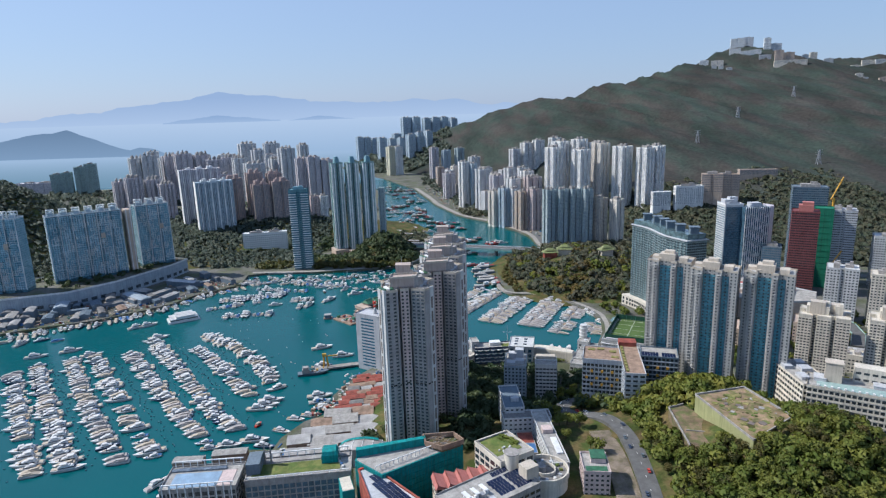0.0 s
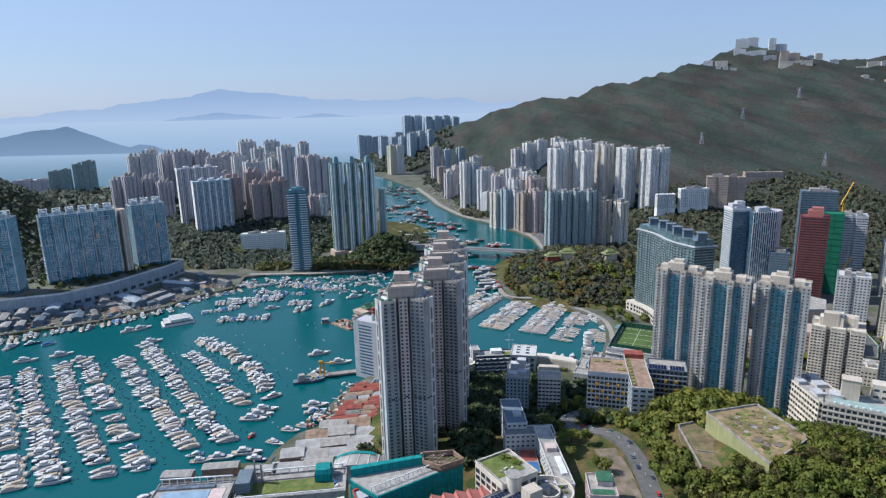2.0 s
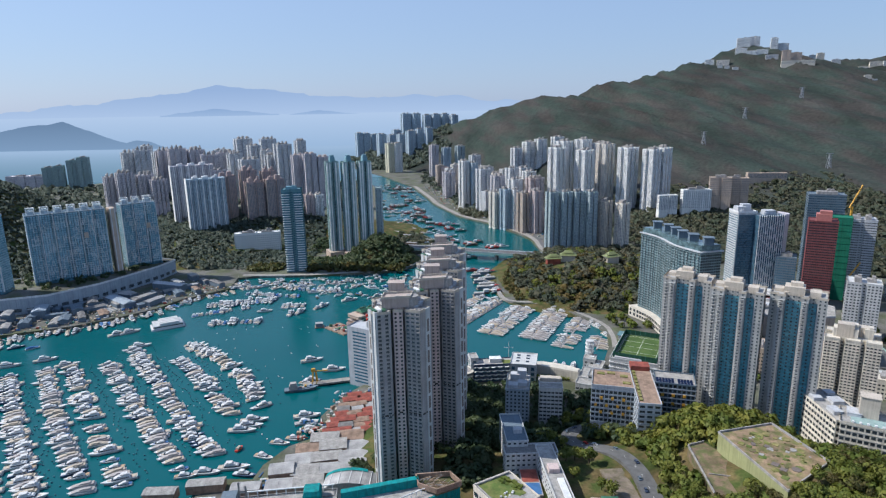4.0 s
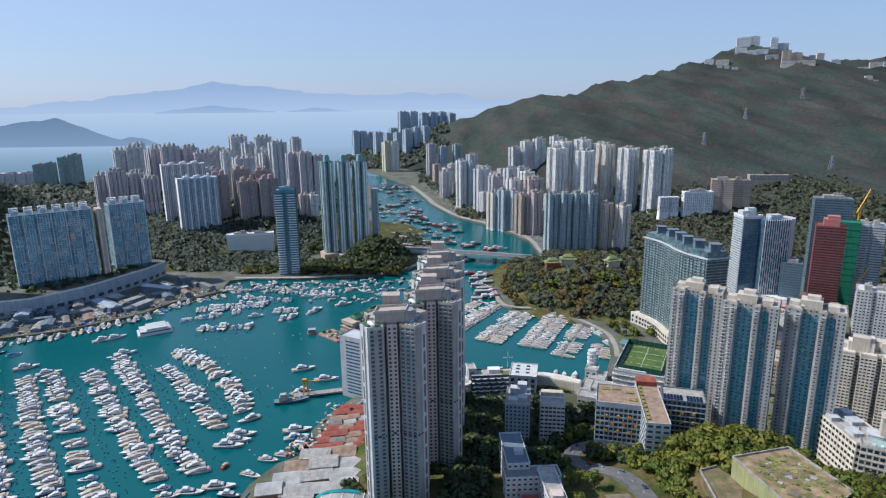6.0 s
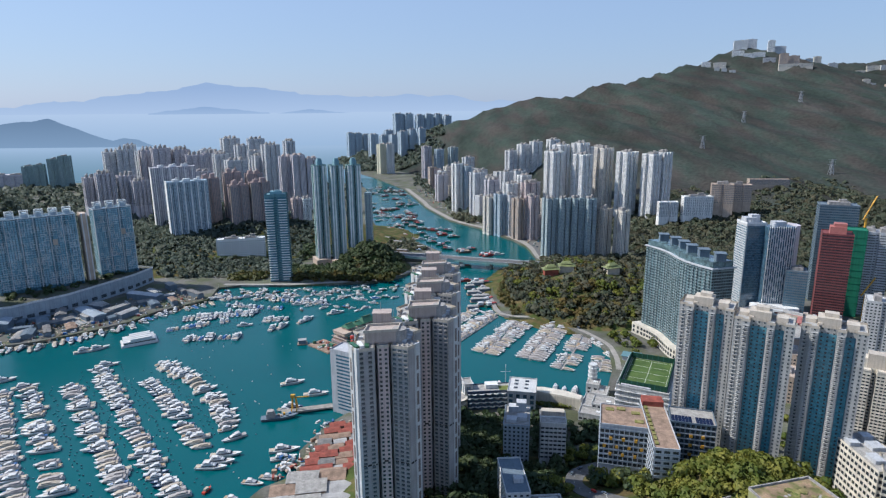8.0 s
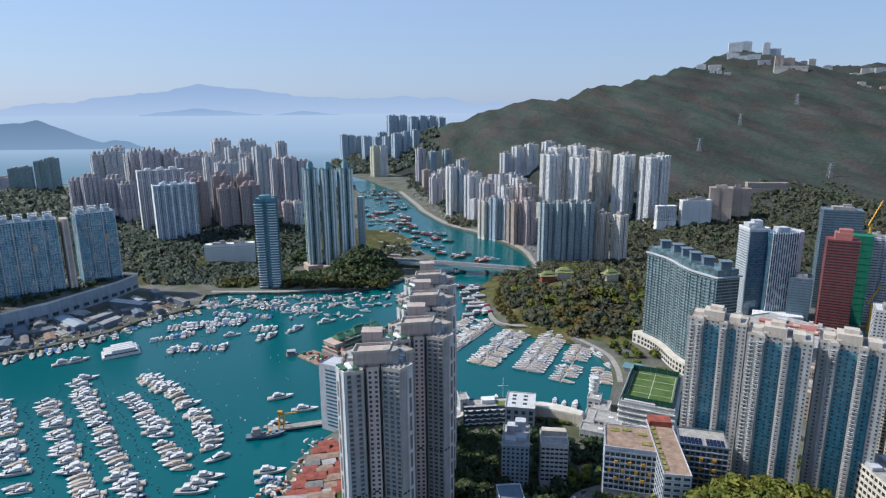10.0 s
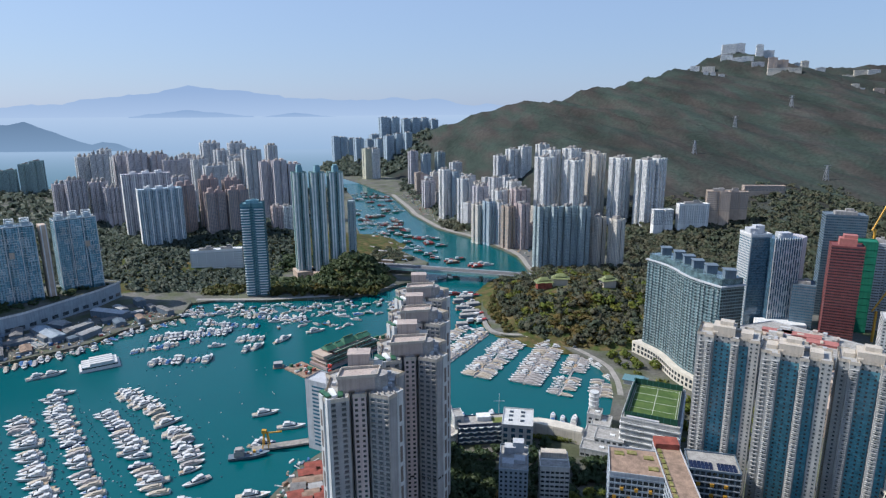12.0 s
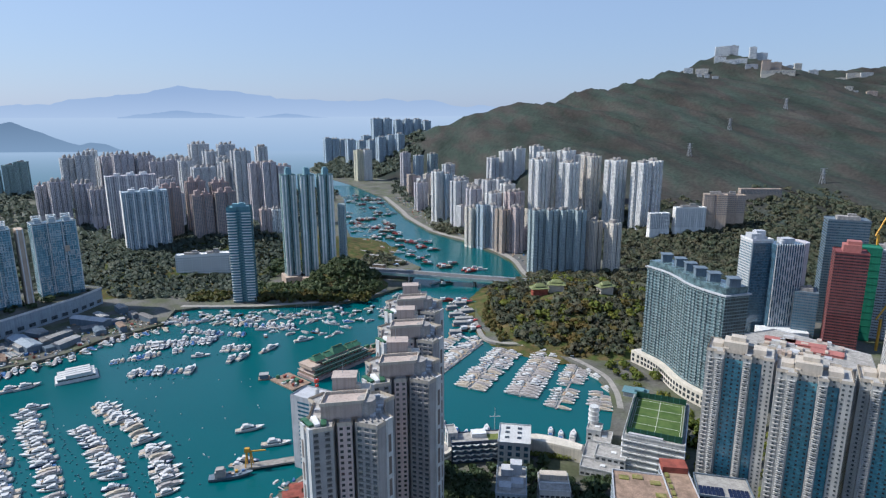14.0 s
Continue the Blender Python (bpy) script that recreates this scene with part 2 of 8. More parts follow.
M["canvas_blue"] = material("blue_boat_cover", (0.05, 0.13, 0.30), 0.8, vary=0.2)
M["tinted"] = glass("tinted_boat_glass", (0.02, 0.025, 0.03), 0.1)
M["hull_wood"] = material("wooden_hull", (0.16, 0.10, 0.07), 0.7, vary=0.35)
M["hull_green"] = material("green_hull", (0.04, 0.14, 0.11), 0.6, vary=0.3)
M["hull_red"] = material("red_hull", (0.30, 0.04, 0.03), 0.6, vary=0.3)
M["steel"] = material("steel", (0.45, 0.45, 0.46), 0.45, 0.6)
M["yellow_paint"] = material("yellow_crane_paint", (0.55, 0.30, 0.03), 0.6)
M["red_paint"] = material("red_paint", (0.5, 0.05, 0.03), 0.6)
M["jade_roof"] = material("green_glazed_roof", (0.05, 0.14, 0.075), 0.45, vary=0.4, scale=0.3, fine=2)
M["temple_roof"] = material("olive_glazed_roof", (0.20, 0.22, 0.085), 0.5, vary=0.35, scale=0.3, fine=2)
M["bridge_green"] = material("pale_green_girder_paint", (0.33, 0.47, 0.41), 0.6, vary=0.15, scale=0.1, fine=1, streak=0.2)
M["rubber"] = material("rubber", (0.02, 0.02, 0.02), 0.9)
M["netting"] = material("dark_green_fence_net", (0.018, 0.075, 0.045), 0.85, vary=0.25, scale=0.3, fine=3)
M["buoy"] = material("mooring_buoy", (0.05, 0.14, 0.17), 0.6)


def water_material():
    m = bpy.data.materials.new("harbour_water")
    m.use_nodes = True
    nt, n = m.node_tree, m.node_tree.nodes
    p = n["Principled BSDF"]
    p.inputs["Roughness"].default_value, p.inputs["Specular IOR Level"].default_value, p.inputs["IOR"].default_value = 0.2, 0.5, 1.33
    geo, big, mix = n.new("ShaderNodeNewGeometry"), n.new("ShaderNodeTexNoise"), n.new("ShaderNodeMix")
    big.inputs["Scale"].default_value, big.inputs["Detail"].default_value = 0.006, 3
    mix.data_type = "RGBA"
    mix.inputs[6].default_value, mix.inputs[7].default_value = (0.004, 0.066, 0.076, 1), (0.006, 0.098, 0.104, 1)
    w1, w2, b = n.new("ShaderNodeTexNoise"), n.new("ShaderNodeTexNoise"), n.new("ShaderNodeBump")
    w1.inputs["Scale"].default_value, w2.inputs["Scale"].default_value = 0.35, 0.05
    w1.inputs["Detail"].default_value = 4
    b.inputs["Strength"].default_value, b.inputs["Distance"].default_value = 0.25, 0.5
    add = n.new("ShaderNodeMath")
    for tex in (big, w1, w2):
        nt.links.new(geo.outputs["Position"], tex.inputs["Vector"])
    nt.links.new(w1.outputs["Fac"], add.inputs[0])
    nt.links.new(w2.outputs["Fac"], add.inputs[1])
    nt.links.new(add.outputs[0], b.inputs["Height"])
    nt.links.new(b.outputs[0], p.inputs["Normal"])
    nt.links.new(big.outputs["Fac"], mix.inputs[0])
    nt.links.new(mix.outputs[2], p.inputs["Base Color"])
    return m


M["water"] = water_material()

# ---- mesh building ----


class Shape:
    """Collects faces of boxes, prisms and plates, and becomes one mesh."""

    def __init__(self):
        self.v, self.f, self.n = [], [], 0

    def add(self, verts, faces):
        verts = np.asarray(verts, float).reshape(-1, 3)
        self.f += [tuple(i + self.n for i in face) for face in faces]
        self.v.append(verts)
        self.n += len(verts)
        return self

    def prism(self, poly, z0, z1, top=True, bottom=False, taper=1.0):
        poly = np.asarray(poly, float)
        c, k = poly.mean(0), len(poly)
        up = c + (poly - c) * taper
        v = np.r_[np.c_[poly, np.full(k, z0)], np.c_[up, np.full(k, z1)]]
        f = [(i, (i + 1) % k, k + (i + 1) % k, k + i) for i in range(k)]
        if top:
            f.append(tuple(range(k, 2 * k)))
        if bottom:
            f.append(tuple(range(k - 1, -1, -1)))
        return self.add(v, f)

    def box(self, x, y, z, sx, sy, sz, rz=0.0, taper=1.0):
        """A box that stands on z, turned by rz degrees."""
        c, s = math.cos(radians(rz)), math.sin(radians(rz))
        p = [(x + c * a * sx / 2 - s * b * sy / 2, y + s * a * sx / 2 + c * b * sy / 2) for a, b in ((-1, -1), (1, -1), (1, 1), (-1, 1))]
        return self.prism(p, z, z + sz, True, True, taper)

    def disc(self, x, y, z0, z1, r, r2=None, k=12):
        p = [(x + r * math.cos(6.2832 * i / k), y + r * math.sin(6.2832 * i / k)) for i in range(k)]
        return self.prism(p, z0, z1, True, True, 1.0 if r2 is None else r2 / r)

    def beam(self, a, b, w, h=None):
        a, b, h = Vector(a), Vector(b), h or w
        d = (b - a).normalized()
        side = d.cross(Vector((0, 0, 1)))
        side = side.normalized() if side.length > 1e-3 else Vector((1, 0, 0))
        up = side.cross(d)
        ring = [(side * i * w + up * j * h) / 2 for i, j in ((-1, -1), (1, -1), (1, 1), (-1, 1))]
        v = [tuple(p + r) for p in (a, b) for r in ring]
        return self.add(v, [(0, 1, 5, 4), (1, 2, 6, 5), (2, 3, 7, 6), (3, 0, 4, 7), (3, 2, 1, 0), (4, 5, 6, 7)])

    def mesh(self, name, mat):
        me = bpy.data.meshes.new(name)
        me.from_pydata(np.concatenate(self.v).tolist() if self.v else [], [], self.f)
        me.materials.append(mat)
        return me


def part(name, shape, mat, parent, label="", kind=""):
    ob = new(name, shape if isinstance(shape, bpy.types.Mesh) else shape.mesh(name, mat))
    ob.parent = parent
    return tagged(ob, label, kind=kind)


def thing(name, m, label, category, group=""):
    ob = new(name)
    ob.matrix_basis = m
    ob.empty_display_size = 2
    return tagged(ob, label, category, group)


def single(name, shape, mat, label="", category="", kind="", group="", m=None):
    ob = new(name, shape.mesh(name, mat))
    if m is not None:
        ob.matrix_basis = m
    return tagged(ob, label, category, group, kind)


rng = np.random.default_rng(7)

# ---- ground, water, hills ----


def bump_at(x, y, cx, cy, rx, ry, p=2.0):
    return np.exp(-((((x - cx) / rx) ** 2 + ((y - cy) / ry) ** 2) ** (p / 2)))


RX = np.array((-600, -450, -250, -28, 188, 485, 788, 1076, 1231, 1477, 1651, 1740, 1834, 2022, 2195, 2306, 5200))
RZ = np.array((-20, 5, 58, 148, 231, 317, 370, 419, 469, 531, 571, 543, 484, 463, 498, 491, 440))
RY = np.array((3550, 3550, 3500, 3300, 3000, 2900, 2900, 3000, 3100, 3200, 3300, 3300, 3250, 3250, 3300, 3300, 3400))
FX, FY = np.array((-600, -450, -28, 188, 300, 400, 500, 700, 1000, 5200)), np.array((3400, 3300, 2650, 2150, 1560, 1220, 1080, 980, 900, 800))


def ruffle(x, y, size, octaves=4):
    """Natural unevenness between about -1 and 1."""
    flat = np.c_[np.ravel(x) / size, np.ravel(y) / size, np.full(np.size(x), 3.7)]
    return np.array([noise.fractal(Vector(p), 0.9, 2.1, octaves) for p in flat]).reshape(np.shape(x))


def mountain(x, y):
    zr, yr, yf = np.interp(x, RX, RZ), np.interp(x, RX, RY), np.interp(x, FX, FY)
    s = np.clip((y - yf) / (yr - yf), 0, 2)
    front = zr * np.minimum(s, 1) ** 1.22
    back = zr * np.clip(1 - (y - yr) / 1300, 0, 1)
    return np.where(y <= yr, front, back) * (s > 0), s


def rise(z):
    """Slopes stand on the flat shore ground, and end below the water."""
    return z - 3.0 + 6.2 * np.clip(z / 4, 0, 1)


def north_shore(x, y):
    z = 42 * bump_at(x, y, 135, 380, 150, 165, 4) + 25 * bump_at(x, y, 212, 405, 66, 66, 3) + 30 * bump_at(x, y, 300, 372, 90, 66, 3)
    z = z + 26 * bump_at(x, y, 205, 485, 62, 34, 2.5) + 17 * bump_at(x, y, -5, 545, 62, 105, 3) + 27 * bump_at(x, y, 246, 1050, 104, 125, 2.3)
    return rise(z)


def west_island(x, y):
    z = 165 * bump_at(x, y, -945, 1270, 165, 230, 2) + 30 * bump_at(x, y, -540, 1390, 250, 180, 3)
    return rise(z + 40 * bump_at(x, y, -112, 1203, 48, 50, 2.5) + 30 * bump_at(x, y, -300, 1480, 180, 120, 3))


def sheet(name, xs, ys, height, mat, label, category="hill"):
    gx, gy = np.meshgrid(xs, ys)
    gz = height(gx, gy)
    w, hgt = len(xs), len(ys)
    idx = np.arange(w * hgt).reshape(hgt, w)
    faces = np.stack([idx[:-1, :-1], idx[:-1, 1:], idx[1:, 1:], idx[1:, :-1]], -1).reshape(-1, 4)
    me = bpy.data.meshes.new(name)
    me.from_pydata(np.c_[gx.ravel(), gy.ravel(), gz.ravel()].tolist(), [], faces.tolist())
    me.polygons.foreach_set("use_smooth", np.ones(len(faces), bool))
    me.materials.append(mat)
    return tagged(new(name, me), label, category, kind="structure")


water = Shape().add([(-9000, -3000, 0), (9000, -3000, 0), (9000, 4960, 0), (-9000, 4960, 0)], [(0, 1, 2, 3)])
single("water", water, M["water"], "calm teal harbour water with light ripples", "water", "structure")

coast_west = [(-1700, 640), (-800, 770), (-600, 822), (-548, 846), (-500, 864), (-468, 888), (-446, 905), (-415, 935), (-398, 975), (-372, 998), (-342, 1030),
              (-348, 1090), (-312, 1103), (-234, 1097), (-144, 1108), (-110, 1110), (-69, 1128), (-35, 1169), (-8, 1192), (3, 1256), (18, 1318), (-50, 1443),
              (-133, 1566), (-193, 1880), (-221, 2220), (-276, 2449), (-600, 2560), (-1100, 2620), (-1700, 2500), (-2300, 1500)]
coast_north = [(-204, -900), (-204, 430), (-194, 478), (-170, 511), (-149, 510), (-146, 529), (-132, 556), (-110, 572), (-114, 606), (-100, 645),
               (-84, 668), (-60, 690), (-20, 712), (21, 718), (60, 702), (100, 702), (145, 686), (160, 708), (181, 718), (198, 760), (206, 797), (202, 839), (161, 914),
               (110, 929), (92, 949), (98, 970), (88, 1017), (96, 1083), (151, 1140), (192, 1171), (197, 1264), (194, 1352), (175, 1418), (115, 1549), (47, 1655),
               (-18, 1866), (-36, 1967), (-100, 2279), (-229, 2623), (-389, 2964), (-512, 3247), (-519, 3576), (-336, 4202), (100, 4850), (6500, 4850), (6500, -900)]
for poly, label in ((coast_west, "built-up island ground with a concrete quay edge"), (coast_north, "built-up shore ground with a concrete quay edge")):
    single("ground", Shape().prism(poly, -4, 3.5), M["town_ground"], label, "ground", "structure")

sheet("hill", np.arange(-150, 640, 6.0), np.arange(120, 760, 6.0), lambda x, y: north_shore(x, y) + 0.5 * ruffle(x, y, 14), M["undergrowth"], "wooded slope of undergrowth, dry grass and bare earth", "hill")
sheet("hill", np.arange(80, 380, 7.0), np.arange(870, 1230, 7.0), lambda x, y: north_shore(x, y) + 0.8 * ruffle(x, y, 20), M["undergrowth"], "low wooded park headland", "hill")
sheet("hill", np.arange(-1500, 20, 14.0), np.arange(980, 1800, 14.0), lambda x, y: west_island(x, y) - 0.4 + 2 * ruffle(x, y, 60), M["undergrowth"], "dark wooded island hill", "hill")


def massif(x, y):
    z, s = mountain(x, y)
    k = np.clip(s, 0, 1) * np.clip(2.2 - 1.5 * s, 0.25, 1)
    spur = 1 - 2 * np.abs(ruffle(x + 0.45 * y, y * 0.16, 190, 3))
    return -3 + 5.5 * np.clip(z / 5, 0, 1) + z + k * (34 * (spur - 0.4) + 9 * ruffle(x + 0.4 * y, y * 0.45, 80) + 4.0 * ruffle(x, y, 26, 2))


sheet("mountain", np.r_[np.arange(-600, 2500, 12.0), np.arange(2500, 5200, 60.0)], np.r_[np.arange(860, 3420, 13.0), np.arange(3420, 4500, 50.0)], massif, M["forest"],
      "steep green mountainside with reddish rock scars", "mountain")

# ---- far distance: hazy sea and outlying islands ----


def far_wall(y, z0, z1):
    xs = np.linspace(-6200, 6200, 40)
    v = np.r_[np.c_[xs, np.full(40, y), np.full(40, z0)], np.c_[xs, np.full(40, y), np.full(40, z1)]]
    return Shape().add(v, [(i, i + 1, 41 + i, 40 + i) for i in range(39)])


# Upright glowing wall past the water; its colour is painted sea haze.
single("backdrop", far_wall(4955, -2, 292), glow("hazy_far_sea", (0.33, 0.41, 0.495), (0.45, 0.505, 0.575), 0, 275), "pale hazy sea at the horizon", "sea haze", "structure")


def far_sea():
    """Glowing sheet over the distant sea, with haze painted paler towards the horizon."""
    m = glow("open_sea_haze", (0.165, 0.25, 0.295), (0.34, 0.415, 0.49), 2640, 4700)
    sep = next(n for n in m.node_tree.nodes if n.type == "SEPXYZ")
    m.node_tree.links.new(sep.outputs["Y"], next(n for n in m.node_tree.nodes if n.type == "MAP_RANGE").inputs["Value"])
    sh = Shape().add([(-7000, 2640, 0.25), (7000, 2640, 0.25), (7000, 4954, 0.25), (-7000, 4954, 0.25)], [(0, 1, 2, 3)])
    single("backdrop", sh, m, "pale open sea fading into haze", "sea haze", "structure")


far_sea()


def range_of_hills(name, xs, zs, y, thick, mat, label, seed, rough, low=-2.0):
    """A far island: a long ridge with a rounded back, uneven along its crest."""
    x = np.linspace(xs[0], xs[-1], 160)
    z = np.interp(x, xs, zs) + rough * np.array([noise.fractal(Vector((a / 260, seed, 0)), 0.8, 2.2, 5) for a in x]) * np.clip(np.interp(x, xs, zs) / 300, 0.05, 1)
    z = np.maximum(z, low)
    rows = []
    for k in range(7):
        a = math.pi * k / 6
        rows.append(np.c_[x, np.full(160, y - thick * math.cos(a)), low + (z - low) * math.sin(a) ** 0.6])
    v = np.concatenate(rows)
    f = [(k * 160 + i, k * 160 + i + 1, (k + 1) * 160 + i + 1, (k + 1) * 160 + i) for k in range(6) for i in range(159)]
    single(name, Shape().add(v, f), mat, label, "island", "structure")


# The far islands glow too, with the haze put into their colours.
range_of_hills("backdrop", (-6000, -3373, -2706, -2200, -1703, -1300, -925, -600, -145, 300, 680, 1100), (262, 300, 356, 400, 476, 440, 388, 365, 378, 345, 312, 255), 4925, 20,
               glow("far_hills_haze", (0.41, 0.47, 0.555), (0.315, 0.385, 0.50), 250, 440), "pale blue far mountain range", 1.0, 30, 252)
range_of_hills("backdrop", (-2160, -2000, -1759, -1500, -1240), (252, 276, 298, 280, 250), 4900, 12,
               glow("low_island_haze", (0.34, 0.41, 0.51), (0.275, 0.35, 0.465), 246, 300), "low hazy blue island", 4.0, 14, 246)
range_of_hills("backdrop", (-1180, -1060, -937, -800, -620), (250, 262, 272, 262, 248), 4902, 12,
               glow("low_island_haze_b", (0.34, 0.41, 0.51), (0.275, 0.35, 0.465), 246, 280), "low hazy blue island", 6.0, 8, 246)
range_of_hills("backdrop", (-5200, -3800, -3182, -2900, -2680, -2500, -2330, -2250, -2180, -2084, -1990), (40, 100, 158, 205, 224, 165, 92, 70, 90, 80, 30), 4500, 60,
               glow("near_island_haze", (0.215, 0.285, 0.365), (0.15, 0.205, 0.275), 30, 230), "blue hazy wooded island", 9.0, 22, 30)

# ---- woods ----


def leaf_quads(centres, radius, count, size, squash=0.75, up=0.45):
    """Small leaf clumps, turned every way, spread through balls round the centres."""
    centres = np.repeat(np.asarray(centres, float), count, 0)
    k = len(centres)
    d = rng.normal(size=(k, 3))
    d /= np.linalg.norm(d, axis=1)[:, None]
    rad = np.repeat(np.broadcast_to(radius, (k // count,)), count)
    pos = centres + d * (rad * (0.72 + 0.28 * rng.random(k)))[:, None] * (1, 1, squash)
    a = np.cross(d + 0.55 * rng.normal(size=(k, 3)), rng.normal(size=(k, 3)))
    a /= np.linalg.norm(a, axis=1)[:, None]
    b = np.cross(a, d + 0.5 * rng.normal(size=(k, 3)))
    b /= np.maximum(np.linalg.norm(b, axis=1), 1e-3)[:, None]
    s = (np.broadcast_to(size, (k // count,)).repeat(count) * (0.6 + 0.8 * rng.random(k)))[:, None] / 2
    v = np.stack([pos - a * s - b * s, pos + a * s - b * s, pos + a * s * 0.7 + b * s, pos - a * s * 0.7 + b * s], 1).reshape(-1, 3)
    nrm = d / (1, 1, squash) + (0, 0, up) + 0.2 * rng.normal(size=(k, 3))
    return v, np.arange(4 * k).reshape(-1, 4)[:, ::-1], (nrm / np.linalg.norm(nrm, axis=1)[:, None]).repeat(4, 0)


def leafy(name, leaves, mat):
    """A mesh of leaf clumps, shaded softly like a rounded crown."""
    v, f, nrm = leaves
    me = Shape().add(v, f.tolist()).mesh(name, mat)
    me.normals_split_custom_set_from_vertices(nrm.tolist())
    return me


def scatter(x0, x1, y0, y1, gap, inside):
    xs, ys = np.meshgrid(np.arange(x0, x1, gap), np.arange(y0, y1, gap))
    x, y = xs.ravel() + gap * rng.uniform(-0.45, 0.45, xs.size), ys.ravel() + gap * rng.uniform(-0.45, 0.45, xs.size)
    ok = inside(x, y)
    return x[ok], y[ok]


def woodland(x, y, z, size, mat, label, leaves=90, sink=0.15, flat=0.75, up=0.45):
    k = len(x)
    z = z - sink * size
    sz = size * (0.65 + 0.7 * rng.random(k))
    blobs, rads = [], []
    for j in range(3):
        off = rng.normal(size=(k, 2)) * (sz * 0.28)[:, None]
        blobs.append(np.c_[x + off[:, 0], y + off[:, 1], z + sz * (0.55 + 0.22 * j * rng.random(k))])
        rads.append(sz * (0.52 - 0.06 * j))
    leaves = leaf_quads(np.concatenate(blobs), np.concatenate(rads), leaves // 3, np.concatenate([sz * (2.3 / math.sqrt(leaves))] * 3), flat, up)
    return tagged(new("woodland", leafy("woodland", leaves, mat)), label, "trees", kind="stuff")

# ---- buildings ----


def comb(w, d, n, depth, side=0.0):
    """A plan with n bays along front and back, parted by recesses, counter-clockwise from the front left."""
    bay, gap = w / (n + 0.35 * (n - 1)), 0.35 * w / (n + 0.35 * (n - 1))
    front = []
    for i in range(n):
        a = -w / 2 + i * (bay + gap)
        front += [(a, -d / 2), (a + bay, -d / 2)]
        if i < n - 1:
            front += [(a + bay, -d / 2 + depth), (a + bay + gap, -d / 2 + depth)]
    pts = list(front)
    if side:
        pts += [(w / 2, -d * 0.16), (w / 2 - side, -d * 0.16), (w / 2 - side, d * 0.16), (w / 2, d * 0.16)]
    pts += [(-x, -y) for x, y in front]
    if side:
        pts += [(-w / 2, d * 0.16), (-w / 2 + side, d * 0.16), (-w / 2 + side, -d * 0.16), (-w / 2, -d * 0.16)]
    return pts


def pane_array(poly, z0, z1, floor, col, width, height, proud, skip=()):
    """Corners of all window panes on the walls of a plan, floor by floor."""
    poly, out = np.asarray(poly, float), []
    zs = np.arange(z0 + 0.95, z1 - height - 0.2, floor)
    for i in range(len(poly)):
        p, q = poly[i], poly[(i + 1) % len(poly)]
        run = np.linalg.norm(q - p)
        k = int((run - 0.7) / col) if run > 1.8 else 0
        if run > 1.8 and k == 0:
            k = 1
        if i in skip or k == 0:
            continue
        t = (q - p) / run
        nrm = np.array((t[1], -t[0]))
        wide = min(width, run / k * 0.8)
        c = p + t * ((np.arange(k) + 0.5) * run / k)[:, None] + nrm * proud
        a, b = c - t * wide / 2, c + t * wide / 2
        for z in zs:
            lo, hi = np.full((k, 1), z), np.full((k, 1), z + height)
            out.append(np.stack([np.c_[a, lo], np.c_[b, lo], np.c_[b, hi], np.c_[a, hi]], 1))
    return np.concatenate(out) if out else np.zeros((0, 4, 3))


def quads(arr):
    return Shape().add(arr.reshape(-1, 3), np.arange(arr.shape[0] * 4).reshape(-1, 4).tolist())


def grown(poly, by):
    poly = np.asarray(poly, float)
    out = []
    for i in range(len(poly)):
        a, b, c = poly[i - 1], poly[i], poly[(i + 1) % len(poly)]
        t1, t2 = (b - a) / np.linalg.norm(b - a), (c - b) / np.linalg.norm(c - b)
        n1, n2 = np.array((t1[1], -t1[0])), np.array((t2[1], -t2[0]))
        k = 1 + n1 @ n2
        out.append(b + by * (n1 + n2) / max(k, 0.5))
    return out


def bands(poly, z0, z1, floor, high, by, start=0.0):
    sh = Shape()
    rim = grown(poly, by)
    for z in np.arange(z0 + start, z1, floor):
        sh.prism(rim, z, z + high, True, True)
    return sh


def roof_heads(t, n, w, d, z, high, mat, seed):
    """Lift and tank houses, each a part of its own."""
    r = random.Random(seed)
    for i in range(n):
        x = (-0.5 + (i + 0.5) / n) * w * 0.8
        house = part("roof_house", Shape().box(x, r.uniform(-0.1, 0.1) * d, z, w / n * r.uniform(0.35, 0.6), d * r.uniform(0.3, 0.5), high * r.uniform(0.7, 1.2)), M[mat], t)
        part("water_tank", Shape().box(x + w / n * 0.1, 0, z + high * 0.65, w / n * 0.2, d * 0.2, high * r.uniform(0.5, 0.9)), M[mat], house)


